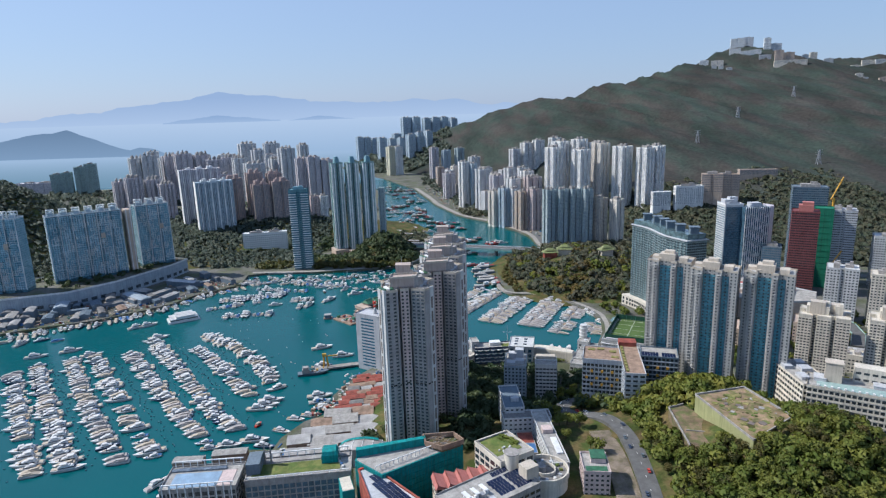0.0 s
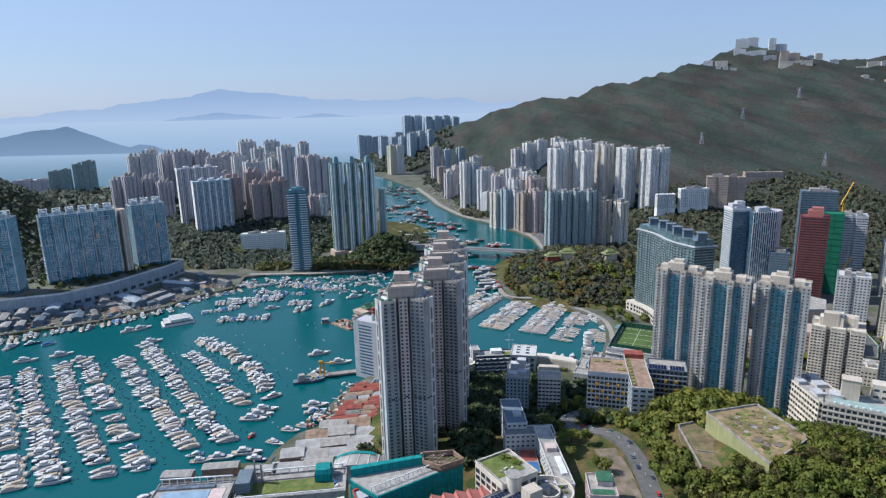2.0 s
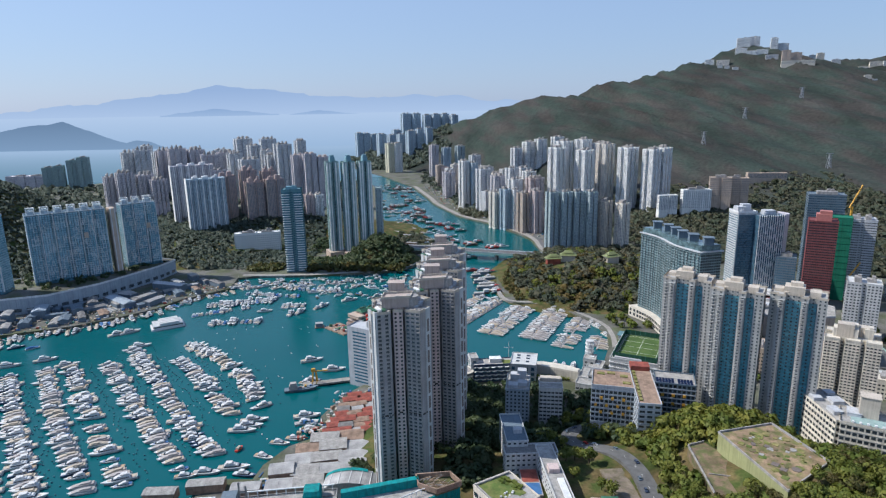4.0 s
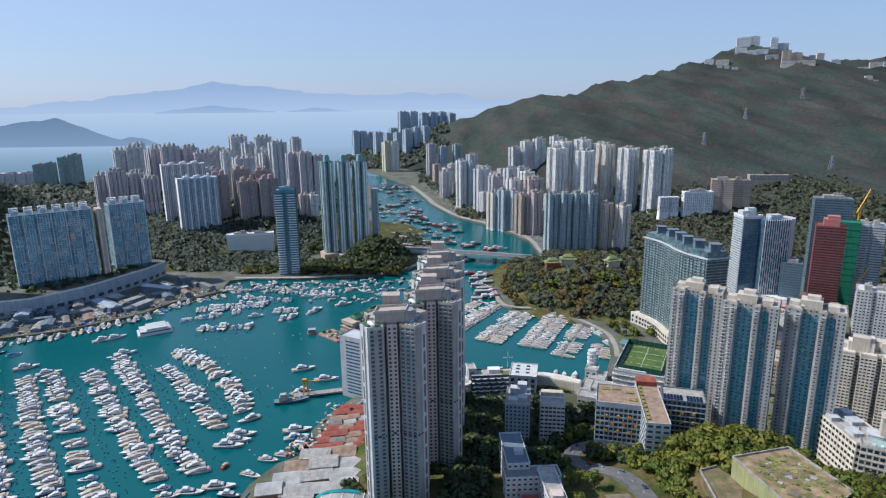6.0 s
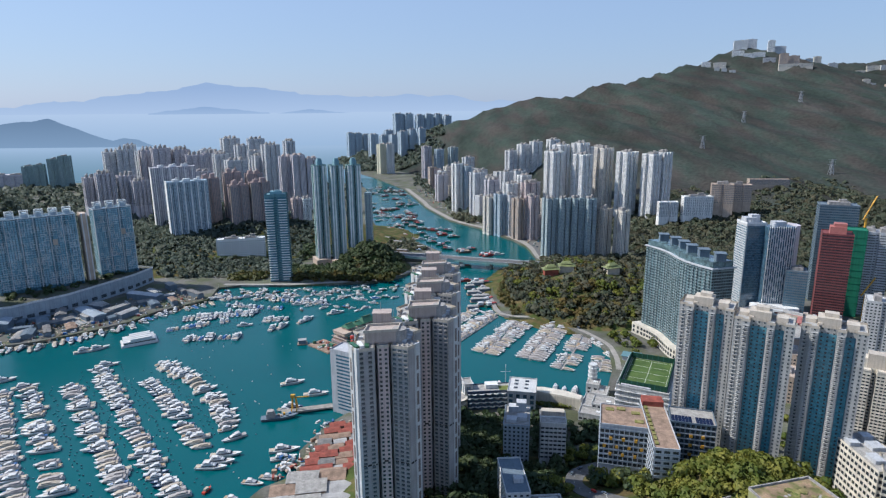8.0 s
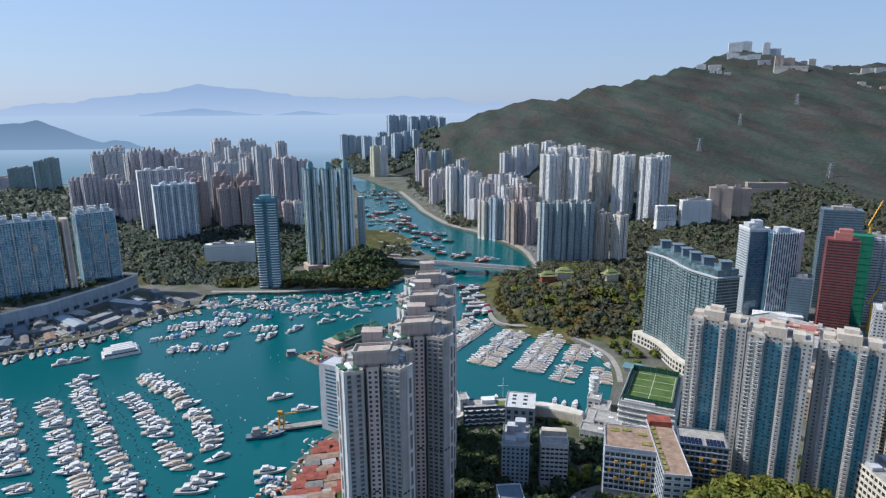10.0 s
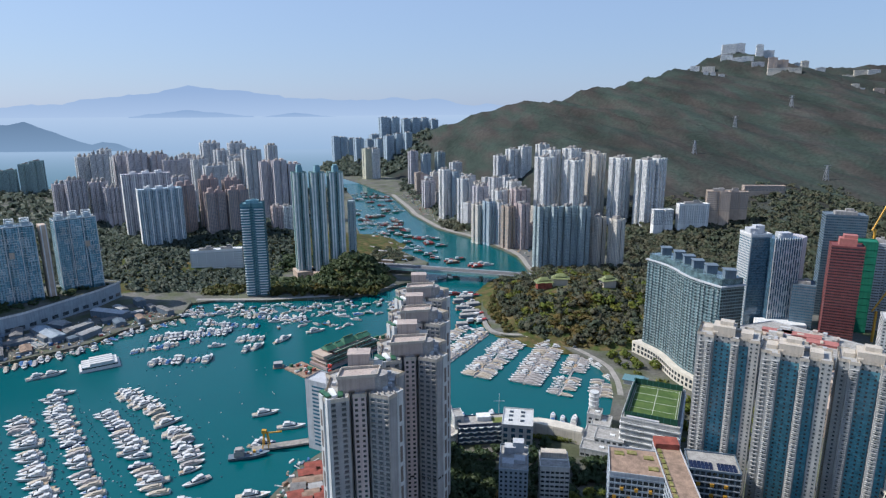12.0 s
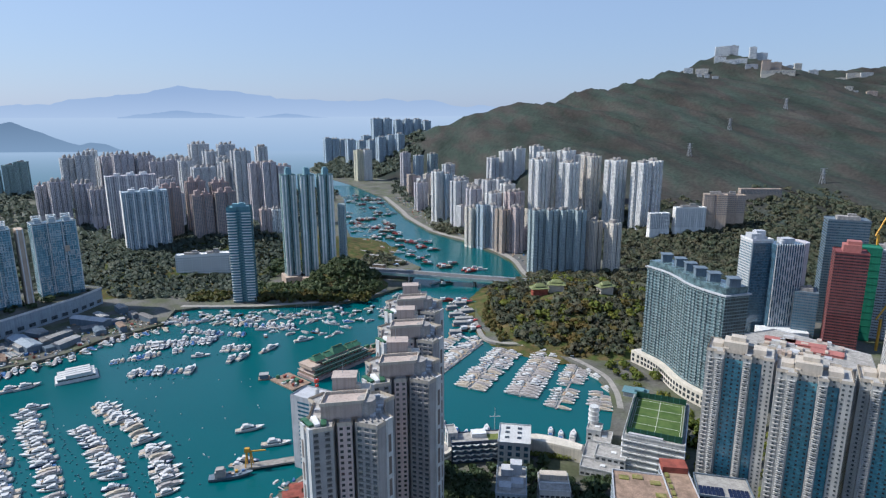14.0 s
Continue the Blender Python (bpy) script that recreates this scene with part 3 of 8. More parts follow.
def tower(label, x, y, base, top, w, d, rz, wall, pane="pane_far", n=3, notch=2.5, side=2.0, floor=2.75, col=3.0, heads=2, head="concrete", wide=1.9, high=1.6,
          name="apartment_tower", group="", ledge=0.0, head_high=5.0, cap=None):
    """A tower block: walls with recesses, panes on every floor, a roof parapet and roof houses."""
    t = thing(name, pose(x, y, base, 0, 0, rz), label, "tower block" if name == "apartment_tower" else "building", group)
    hgt = top - base
    poly = comb(w, d, n, notch, side) if n > 1 or side else [(-w / 2, -d / 2), (w / 2, -d / 2), (w / 2, d / 2), (-w / 2, d / 2)]
    part("wall", Shape().prism(poly, -base - 1, hgt), M[wall], t)
    part("parapet", Shape().prism(grown(poly, 0.15), hgt - 0.2, hgt + 1.1, False).prism(grown(poly, -0.35), hgt - 0.2, hgt + 1.1, False), M[cap or wall], t)
    part("window_pane", quads(pane_array(poly, 0, hgt, floor, col, wide, high, 0.07)), M[pane], t, "rows of window panes", "stuff")
    if ledge:
        part("floor_ledge", bands(poly, 0, hgt, floor, 0.45, ledge, floor - 0.6), M[cap or wall], t, "thin floor ledges", "stuff")
    if heads:
        roof_heads(t, heads, w, d, hgt, head_high, head, int(x * 7 + y))
    return t

# ---- island towers across the water ----
ISLAND, TOWN = "towers of the island estate", "towers of the fishing town"


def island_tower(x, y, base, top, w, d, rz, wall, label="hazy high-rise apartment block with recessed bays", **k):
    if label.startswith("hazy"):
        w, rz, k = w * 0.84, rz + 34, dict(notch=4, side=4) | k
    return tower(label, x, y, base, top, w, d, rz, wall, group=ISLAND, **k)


# Sun and shade painted in: whitened end walls, lilac or blue fronts.
for x, y, base, top, w, label in ((-572, 1492, 30, 162, 92, "pale lilac high-rise slab with an end wall whitened as if sunlit"), (-502, 1385, 14, 143, 78, "pale grey-blue high-rise slab with an end wall whitened as if sunlit")):
    t = island_tower(x, y, base, top, w, 26, 30, "haze_lilac" if y > 1400 else "haze_blue", label, n=6, notch=3, side=0, heads=3, head="haze_pale")
    part("end_wall", Shape().box(-w / 2 - 0.2, 0, -8, 0.8, 27, top - base + 10), M["haze_white"], t, "end wall whitened as if sunlit")
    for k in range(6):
        part("bay_edge", Shape().box(-w / 2 + (k + 0.5) * w / 6, -13.6, 0, 1.6, 1.0, top - base), M["haze_white"], t, "white vertical bay edge")
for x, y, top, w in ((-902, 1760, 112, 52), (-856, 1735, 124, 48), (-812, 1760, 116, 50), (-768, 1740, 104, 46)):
    island_tower(x, y, 40, top, w, 34, 4, "haze_lilac", n=4, heads=3, head_high=8)
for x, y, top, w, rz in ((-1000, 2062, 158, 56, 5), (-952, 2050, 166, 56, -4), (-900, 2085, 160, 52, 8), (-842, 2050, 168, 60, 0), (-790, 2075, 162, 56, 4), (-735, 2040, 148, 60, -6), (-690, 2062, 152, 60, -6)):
    island_tower(x, y, 30, top, w, 36, rz, "haze_pale" if x < -900 else "haze_lilac", n=3, heads=3, head_high=9)
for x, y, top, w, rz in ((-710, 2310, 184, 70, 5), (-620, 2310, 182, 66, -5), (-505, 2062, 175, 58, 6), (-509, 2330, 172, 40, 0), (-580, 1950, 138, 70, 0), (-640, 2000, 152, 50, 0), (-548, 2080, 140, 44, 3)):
    island_tower(x, y, 20, top, w, 36, rz, "haze_pale", n=3, heads=3, head_high=7)
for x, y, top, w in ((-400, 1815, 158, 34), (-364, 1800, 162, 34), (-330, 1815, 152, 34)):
    island_tower(x, y, 20, top, w, 28, 28, "haze_lilac", "lilac-grey tower with stepped roof houses", n=2, head="rose", notch=4, side=4)
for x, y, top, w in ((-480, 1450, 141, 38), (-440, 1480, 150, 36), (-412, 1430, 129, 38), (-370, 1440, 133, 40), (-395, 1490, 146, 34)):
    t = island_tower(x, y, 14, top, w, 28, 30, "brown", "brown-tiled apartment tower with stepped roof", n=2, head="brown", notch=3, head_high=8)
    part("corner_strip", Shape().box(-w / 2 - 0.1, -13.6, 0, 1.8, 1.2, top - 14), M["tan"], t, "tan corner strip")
for x, w, wall in ((-300, 20, "pink"), (-278, 18, "haze_white")):
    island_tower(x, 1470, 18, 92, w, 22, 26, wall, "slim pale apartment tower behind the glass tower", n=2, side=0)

blue = tower("slim blue glass tower with white balcony bands", -256, 1135, 3.5, 149, 34, 26, 8, "bottle", "pane_blue", n=2, notch=3, side=2, floor=4.2, col=2.2, wide=1.9, high=2.0, ledge=0.0, heads=1, head="teal", group=ISLAND)
part("balcony_front", bands([(-16, -14.5), (-5, -14.5), (-5, -8), (-16, -8)], 0, 140, 4.2, 1.0, 0.9, 3), M["frame_white"], blue, "white balcony fronts", "stuff")
part("balcony_front", bands([(5, -14.5), (16, -14.5), (16, -8), (5, -8)], 0, 140, 4.2, 1.0, 0.9, 3), M["frame_white"], blue, "white balcony fronts", "stuff")

for i, (x, y) in enumerate(((-203, 1238), (-172, 1234), (-142, 1238))):
    g = tower("tall slim green-grey tower with dark roof fin", x, y, 14, 186, 23, 19, 24, "green", "pane_blue", n=2, notch=6, side=4, floor=2.9, col=2.4, wide=1.5, heads=0, group=ISLAND)
    for fx in (-10.4, -5.8, 5.8, 10.4):
        part("balcony_fin", Shape().box(fx, -9.9, 0, 2.6, 1.4, 171), M["haze_white"], g, "white vertical balcony fin")
    for fy in (-7, 0, 7):
        part("balcony_fin", Shape().box(11.7, fy, 0, 1.0, 2.2, 171), M["haze_white"], g, "white vertical balcony fin")
    part("roof_fin", Shape().box(1, 0, 172, 9, 12, 9).box(1, 0, 181, 7, 8, 3.5), M["teal"], g, "dark teal roof fin")
    part("podium", Shape().box(0, -4, -12, 34, 36, 14), M["tan"], g, "tan stone podium")
tower("slim green-grey tower behind the others", -118, 1262, 14, 132, 12, 20, 0, "greengrey", n=2, side=0, heads=0, group=ISLAND)

school = tower("long low white school block with square windows", -364, 1272, 10, 46, 88, 18, 12, "haze_white", n=6, notch=1.0, side=0, floor=4.2, col=3.4, wide=2.0, high=1.8, heads=2, name="school_block")

# ---- glass apartment row by the shipyards ----


def glass_row(x, y, base, top, w, d, rz, label):
    t = thing("glass_apartment_block", pose(x, y, base, 0, 0, rz), label, "apartment block")
    hgt = top - base
    n = max(2, round(w / 18))
    poly = comb(w, d, n, 2.2)
    part("wall", Shape().prism(poly, -6, hgt), M["curtain"], t, "pale blue glass curtain wall")
    part("floor_ledge", bands(poly, 0, hgt, 3.4, 0.4, 0.35, 3.0), M["haze_blue"], t, "thin floor ledges", "stuff")
    part("window_pane", quads(pane_array(poly, 0, hgt, 3.4, 2.6, 2.4, 2.9, 0.12)), M["pane_mix"], t, "blue and paler window panes, mixed at random", "stuff")
    r = random.Random(int(w))
    frames, fronts = Shape(), Shape()
    for k in range(int(w * 1.5)):
        a, z = r.uniform(-0.48, 0.44) * w, round(r.uniform(0, hgt / 3.4 - 4)) * 3.4 + 0.3
        wide, high = r.choice((3.0, 4.4, 6.0)), r.choice((3.4, 6.8, 6.8, 10.2))
        for b in (0, wide):
            frames.box(a + b, -d / 2 - 0.6, z, 0.35, 0.8, high)
        for c in (0, high):
            frames.box(a + wide / 2, -d / 2 - 0.6, z + c, wide, 0.8, 0.35)
        if r.random() < 0.5:
            fronts.box(a + wide / 2, -d / 2 - 0.9, z, wide, 0.25, 1.1)
    part("balcony_frame", frames, M["haze_pale"], t, "scattered pale balcony frames", "stuff")
    part("balcony_front", fronts, M["haze_blue"], t, "pale balcony fronts", "stuff")
    for k in range(n + 1):
        a = -w / 2 + k * w / n
        part("wall_strip", Shape().box(a * 0.995, -d / 2 - 0.2, 0, 0.9, 1.2, hgt + 1), M["haze_pale"], t, "pale vertical strip")
    part("sky_garden", Shape().box(0.22 * w, -d / 2 - 0.4, hgt * 0.58, 6, 1.6, 9), M["tan"], t, "sandy double-height opening")
    for i in range(n):
        a = (-0.5 + (i + 0.5) / n) * w
        head = Shape()
        for b in (-1, 1):
            for c in (-1, 1):
                head.box(a + b * 5, c * 4.5, hgt, 1.0, 1.0, 9.5)
        for z in (4.5, 9.0):
            for c in (-1, 1):
                head.box(a, c * 4.5, hgt + z, 11, 1.0, 0.9)
                head.box(a + c * 5, 0, hgt + z, 1.0, 9.5, 0.9)
        frame_part = part("roof_frame", head, M["haze_white"], t, "pale open roof frame")
        part("lift_house", Shape().box(a, 0, hgt, 7, 6.5, 7), M["haze_blue"], frame_part)
    part("parapet", Shape().prism(grown(poly, 0.3), hgt - 0.5, hgt + 1.2, False), M["haze_pale"], t)
    return t


glass_row(-582, 1020, 32, 136, 106, 26, 37, "pale glass apartment block reflecting the sky, over a stone podium")
glass_row(-512, 1102, 32, 136, 54, 26, 42, "pale glass apartment block over a stone podium")
glass_row(-668, 945, 32, 142, 64, 26, 8, "blue glass apartment block over a stone podium")
fin = thing("stair_tower", pose(-534, 1060, 5, 0, 0, 40), "tan stone stair tower between two glass blocks", "tower")
part("wall", Shape().box(0, -8, 0, 9, 22, 130), M["tan"], fin)
part("fin", Shape().box(-3, -19.5, 27, 1.2, 1.6, 104).box(3, -19.5, 27, 1.2, 1.6, 104), M["haze_pale"], fin)
pod = thing("podium", pose(0, 0, 0), "long curved grey podium wall above the shipyards", "podium")
wallpts = [(-760, 905), (-653, 900), (-614, 915), (-570, 930), (-525, 985), (-480, 1085), (-470, 1130), (-520, 1150), (-600, 1080), (-700, 1000), (-760, 990)]
part("wall", Shape().prism(wallpts, 0, 28), M["bluegrey"], pod)
part("coping", Shape().prism(grown(wallpts, 0.8), 26.5, 29.2, False).prism(grown(wallpts, -0.2), 26.5, 29.2, False), M["haze_pale"], pod)
part("terrace", Shape().prism(grown(wallpts, -0.4), 27.9, 28.3), M["town_ground"], pod, "dark planted terrace")
part("window_pane", quads(pane_array(wallpts, 6, 20, 9, 14, 9, 5, 0.1)), M["pane_grey"], pod, "dark openings", "stuff")

for x, w, top in ((-1480, 40, 86), (-1440, 34, 92), (-1385, 40, 112), (-1345, 40, 122)):
    t = tower("unfinished tower wrapped in green-grey netting", x, 2392, 5, top, w, 34, 20, "green", n=2, heads=1)
tower("long low hazy block by the sea", -1560, 2392, 5, 56, 150, 40, 0, "haze_lilac", n=4)

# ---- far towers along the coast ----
# The wall colour itself carries the blue haze on these towers.
for x, y, base, top, w, wall in ((-215, 2790, 4, 130, 36, "yellow"), (-185, 2795, 4, 130, 34, "haze_white"), (-480, 3780, 4, 140, 40, "haze_blue"), (-440, 3800, 4, 136, 40, "haze_blue"),
                                 (-395, 3830, 4, 128, 44, "haze_blue"), (-180, 3500, 60, 251, 52, "haze_blue"), (-125, 3510, 60, 250, 46, "haze_blue"), (-65, 3480, 60, 243, 40, "haze_blue"),
                                 (-15, 3500, 60, 246, 44, "haze_blue"), (35, 3520, 60, 246, 40, "haze_blue"), (85, 3500, 60, 238, 40, "haze_blue"), (-230, 3420, 10, 165, 44, "haze_blue"), (-190, 3250, 10, 150, 44, "haze_blue"), (-140, 3135, 20, 170, 40, "haze_blue"),
                                 (-95, 3150, 20, 178, 36, "haze_blue"), (-50, 3130, 20, 184, 34, "haze_blue"), (-300, 3300, 6, 150, 44, "haze_blue"), (-250, 3350, 6, 142, 40, "haze_blue")):
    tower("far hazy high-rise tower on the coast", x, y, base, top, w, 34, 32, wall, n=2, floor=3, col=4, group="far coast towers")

# ---- fishing town towers ----


def town(x, y, top, w, d=26, rz=-8, wall="haze_pale", base=5, label="slim town apartment tower", **k):
    return tower(label, x, y, base, top, w, d, rz, wall, group=TOWN, **k)


for x, y in ((222, 1268), (247, 1266), (272, 1268), (297, 1262)):
    town(x, y, 116, 20, 19, 24, "greengrey", 5, "grey-green tower with pale fins", n=2, notch=5, side=4, col=2.4, wide=1.4)
town(326, 1262, 97, 22, 20, 30, "beige", 6, "beige slim tower with stacked balconies", n=2, heads=1)
town(358, 1255, 94, 22, 20, 30, "haze_cream", 6, "cream slim tower with stacked balconies", n=2, heads=1)
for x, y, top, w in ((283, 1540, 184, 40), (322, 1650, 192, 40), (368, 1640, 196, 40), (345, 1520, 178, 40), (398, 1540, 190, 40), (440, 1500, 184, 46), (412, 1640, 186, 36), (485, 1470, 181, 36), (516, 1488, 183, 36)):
    town(x, y, top, w * 0.84, 30, 34, "haze_white" if (x // 3) % 3 else "haze_cream", 14, "tall white estate tower with recessed bays", n=3, notch=6, side=5)
for x, y, top, w, wall in ((70, 1800, 134, 26, "haze_white"), (95, 1800, 128, 22, "haze_blue"), (118, 1705, 120, 40, "haze_pale"), (150, 1640, 108, 36, "haze_lilac"), (131, 1500, 86, 24, "haze_cream"),
                           (152, 1480, 95, 20, "haze_blue"), (174, 1474, 94, 20, "haze_pale"), (188, 1432, 92, 26, "tan"), (214, 1425, 98, 26, "pink"), (185, 1560, 108, 34, "haze_white"),
                           (225, 1545, 112, 30, "pink"), (196, 1732, 118, 30, "haze_pale"), (240, 1700, 112, 36, "haze_white"), (290, 2062, 168, 40, "haze_white"), (330, 2062, 176, 40, "haze_white"),
                           (384, 2062, 182, 42, "haze_white"), (250, 2050, 150, 36, "haze_pale"), (-20, 2571, 132, 40, "haze_lilac"), (30, 2560, 122, 40, "haze_blue"), (85, 2560, 128, 40, "greengrey"),
                           (130, 2300, 110, 46, "haze_pale"), (60, 2150, 92, 44, "haze_cream"), (150, 2000, 96, 44, "haze_pale"), (90, 1950, 90, 40, "haze_white"), (250, 1880, 104, 44, "haze_pale"), (30, 1990, 84, 40, "haze_lilac"),
                           (165, 1860, 92, 36, "haze_cream"), (205, 1650, 96, 28, "tan"), (265, 1440, 60, 34, "haze_cream"), (250, 1620, 104, 30, "haze_lilac")):
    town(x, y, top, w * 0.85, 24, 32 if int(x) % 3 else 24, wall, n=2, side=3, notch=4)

rb = random.Random(31)
for k in range(70):
    yy = rb.uniform(1440, 2300)
    x0 = float(np.interp(yy, (1264, 1418, 1549, 1655, 1866, 1967, 2279), (230, 215, 160, 95, 35, 20, -40)))
    xx = x0 + rb.uniform(10, 250)
    town(xx, yy, rb.uniform(28, 84) + (yy - 1440) * 0.02, rb.uniform(18, 30), rb.uniform(16, 24), rb.choice((20, 28, 36)), rb.choice(("haze_cream", "haze_pale", "beige", "haze_white", "pink", "haze_white", "tan")), 4,
         "older mid-rise block in the dense town", n=2, side=0, notch=1.5, heads=1, head_high=3)
for k in range(9):
    xx = -1010 + 62 * k + rb.uniform(-10, 10)
    island_tower(xx, 2180 + rb.uniform(-40, 60), 20, 150 + rb.uniform(-8, 22), rb.uniform(38, 52), 34, rb.uniform(-10, 10), rb.choice(("haze_pale", "haze_pale", "haze_white", "haze_lilac")), n=3)
for xx, yy, top, w in ((-680, 1720, 96, 44), (-560, 1680, 100, 40), (-640, 1840, 118, 50)):
    island_tower(xx, yy, 30, top, w, 30, 4, "haze_lilac", n=3)

# ---- hillside blocks and houses on the peak ----
tower("sandy stone hospital block on the wooded slope", 616, 1405, 82, 122, 44, 26, -20, "tan", n=2, side=0, floor=4, heads=1, name="hospital_block")
tower("sandy long hospital wing with rows of windows", 655, 1425, 82, 118, 60, 20, -12, "tan", n=3, notch=1, side=0, floor=4, heads=1, name="hospital_block")
tower("white slab block at the foot of the slope", 560, 1395, 58, 98, 62, 16, 0, "haze_white", n=5, notch=1, side=0, floor=3.4, heads=1, name="slab_block")
tower("low white blocks by the woods", 500, 1400, 55, 86, 40, 16, 0, "haze_white", n=2, side=0, heads=0, name="slab_block")
tower("long low tan building on the slope", 800, 1560, 100, 112, 90, 18, -8, "tan", n=1, side=0, heads=0, name="low_block")

# ---- waterside tower group in front ----
GT = [(-20, -17), (-14.5, -24.5), (-5, -22), (-5, -13), (-3.4, -13), (-3.4, -19), (3, -18.4), (3, -12), (4.6, -12), (4.6, -18.5), (14.5, -22.5), (21, -14.5), (17, -9), (17, 2), (21, 6), (14, 12), (4, 10), (4, 8),
      (-4, 8), (-4, 10), (-14, 12), (-20, 6), (-17, 2), (-17, -11)]


def slab(a, b, s0, s1, out, thick, z0, z1):
    """An upright slab on the wall from a to b, between the shares s0 and s1 of its length, standing out by so much."""
    a, b = np.array(a, float), np.array(b, float)
    t = (b - a) / np.linalg.norm(b - a)
    nrm = np.array((t[1], -t[0]))
    p, q = a + (b - a) * s0, a + (b - a) * s1
    return Shape().prism([tuple(p + nrm * out), tuple(q + nrm * out), tuple(q + nrm * (out - thick)), tuple(p + nrm * (out - thick))], z0, z1, True, True)


def grey_tower(x, y, base, top, count):
    t = thing("apartment_tower", pose(x, y, base), "tall grey apartment tower with pinkish recesses and white corner fins", "tower block", "row of four grey towers")
    hgt = top - base
    part("wall", Shape().prism(GT, -22, hgt), M["grey"], t, "grey plastered walls")
    panes = pane_array(GT, 0, hgt, 2.8, 3.1, 2.1, 1.3, 0.06, (0, 2, 4, 5, 6, 8, 10, 13))
    near = (panes[:, :, 2].mean(1) > hgt - 40) & (panes[:, :, 1].mean(1) < -13)
    far_panes = np.concatenate([panes[~near], panes[near][count:]])
    part("window_pane", quads(far_panes), M["pane_grey"], t, "rows of window panes", "stuff")
    shapes = {}
    for q in panes[near][:count]:
        size = np.round(q - q[0], 2)
        key = size.tobytes()
        if key not in shapes:
            shapes[key] = Shape().add(q - q[0], [(0, 1, 2, 3)]).mesh("window", M["pane_grey"])
        part("window", shapes[key], None, t).location = q[0]
    sills = Shape()
    for q in panes:
        if q[0, 1] < -5:
            c, e = q[:2].mean(0), (q[1] - q[0]) * 0.62
            nrm = np.array((e[1], -e[0], 0)) / np.linalg.norm(e)
            p = [tuple((c + k * e + d * nrm)[:2]) for k, d in ((-1, 0), (-1, 0.45), (1, 0.45), (1, 0))]
            sills.prism(p[::-1] if e[0] < 0 else p, q[0, 2] - 0.3, q[0, 2] - 0.08, True, True)
    part("sill", sills, M["concrete"], t, "grey window ledges", "stuff")
    rq2 = random.Random(int(x * 3 + y))
    units = Shape()
    for q in panes:
        if q[0, 1] < -10 and rq2.random() < 0.4:
            e = q[1] - q[0]
            nrm = np.array((e[1], -e[0], 0)) / np.linalg.norm(e)
            c = q[0] + e * rq2.uniform(0.2, 0.8) + nrm * 0.35
            units.box(c[0], c[1], c[2] - 0.95, 0.8, 0.6, 0.6, math.degrees(math.atan2(e[1], e[0])))
    part("air_conditioner", units, M["roof_light"], t, "air conditioners under windows", "stuff")
    part("recess_wall", slab(GT[5], GT[6], 0.02, 0.98, 0.06, 0.3, -10, hgt), M["pink"], t, "pinkish middle bay wall")
    part("recess_pane", quads(pane_array([GT[5], GT[6], (3, -12), (-3, -12)], 0, hgt, 2.8, 2.8, 1.5, 1.4, 0.12, (1, 2, 3))), M["pane"], t, "recess windows", "stuff")
    for a, b, s0, s1 in ((0, 1, 0.04, 0.46), (10, 11, 0.52, 0.94)):
        fin = part("corner_fin", slab(GT[a], GT[b], s0, s1, 0.35, 0.8, -14, hgt + 1.6), M["white"], t, "white corner fin")
        # Slots are dark plates on the fin; their shade is in the colour.
        slots = Shape()
        for z in np.arange(-6, hgt - 8, 11.2):
            m0 = (s0 + s1) / 2
            one = slab(GT[a], GT[b], m0 - 0.09, m0 + 0.09, 0.42, 0.3, z, z + 8.8)
            slots.add(np.concatenate(one.v), one.f)
        part("slot", slots, M["umber"], fin, "dark plates standing for shaded slots", "stuff")
    part("corner_fin", slab(GT[0], GT[1], 0.72, 1.0, 0.4, 0.8, -14, hgt + 1.6), M["white"], t, "white corner fin")
    part("corner_fin", slab(GT[1], GT[2], 0.0, 0.12, 0.3, 0.6, -14, hgt + 1.6), M["white"], t, "white corner fin")
    # Recess drawn as a flat strip, with its shade given by dark paint.
    part("gap", slab(GT[0], GT[1], 0.5, 0.68, 0.05, 0.3, -14, hgt - 2), M["slate"], t, "flat dark strip standing for recess shade")
    part("corner_pier", slab(GT[9], GT[10], 0.0, 0.07, 0.25, 0.5, -14, hgt + 1.4), M["concrete"], t)
    part("corner_pier", slab(GT[9], GT[10], 0.93, 1.0, 0.25, 0.5, -14, hgt + 1.4), M["concrete"], t)
    part("refuge_band", quads(pane_array(GT, 57.4, 61.2, 9, 3.0, 2.6, 1.2, 0.12)), M["rubber"], t, "dark refuge floor openings", "stuff")
    part("parapet", Shape().prism(grown(GT, 0.2), hgt - 0.3, hgt + 1.3, False).prism(grown(GT, -0.4), hgt - 0.3, hgt + 1.3, False), M["beige"], t)
    part("roof_deck", Shape().prism(grown(GT, -0.7), hgt - 0.1, hgt + 0.25), M["roof_light"], t)
    house = part("roof_house", Shape().prism([(-11, -15), (8, -12.5), (9, -2), (-10, -4)], hgt, hgt + 7.6), M["rose"], t, "pinkish cream plastered roof house")
    rim = Shape()
    ring4 = [(-11.2, -15.2), (8.2, -12.7), (9.2, -1.8), (-10.2, -3.8)]
    for i in range(4):
        rim.beam((*ring4[i], hgt + 8.2), (*ring4[(i + 1) % 4], hgt + 8.2), 0.5, 1.6)
    part("rim", rim, M["beige"], house)
    part("tank", Shape().disc(9, -9, hgt, hgt + 8, 4.2, k=18), M["concrete"], t, "rounded grey tank wall")
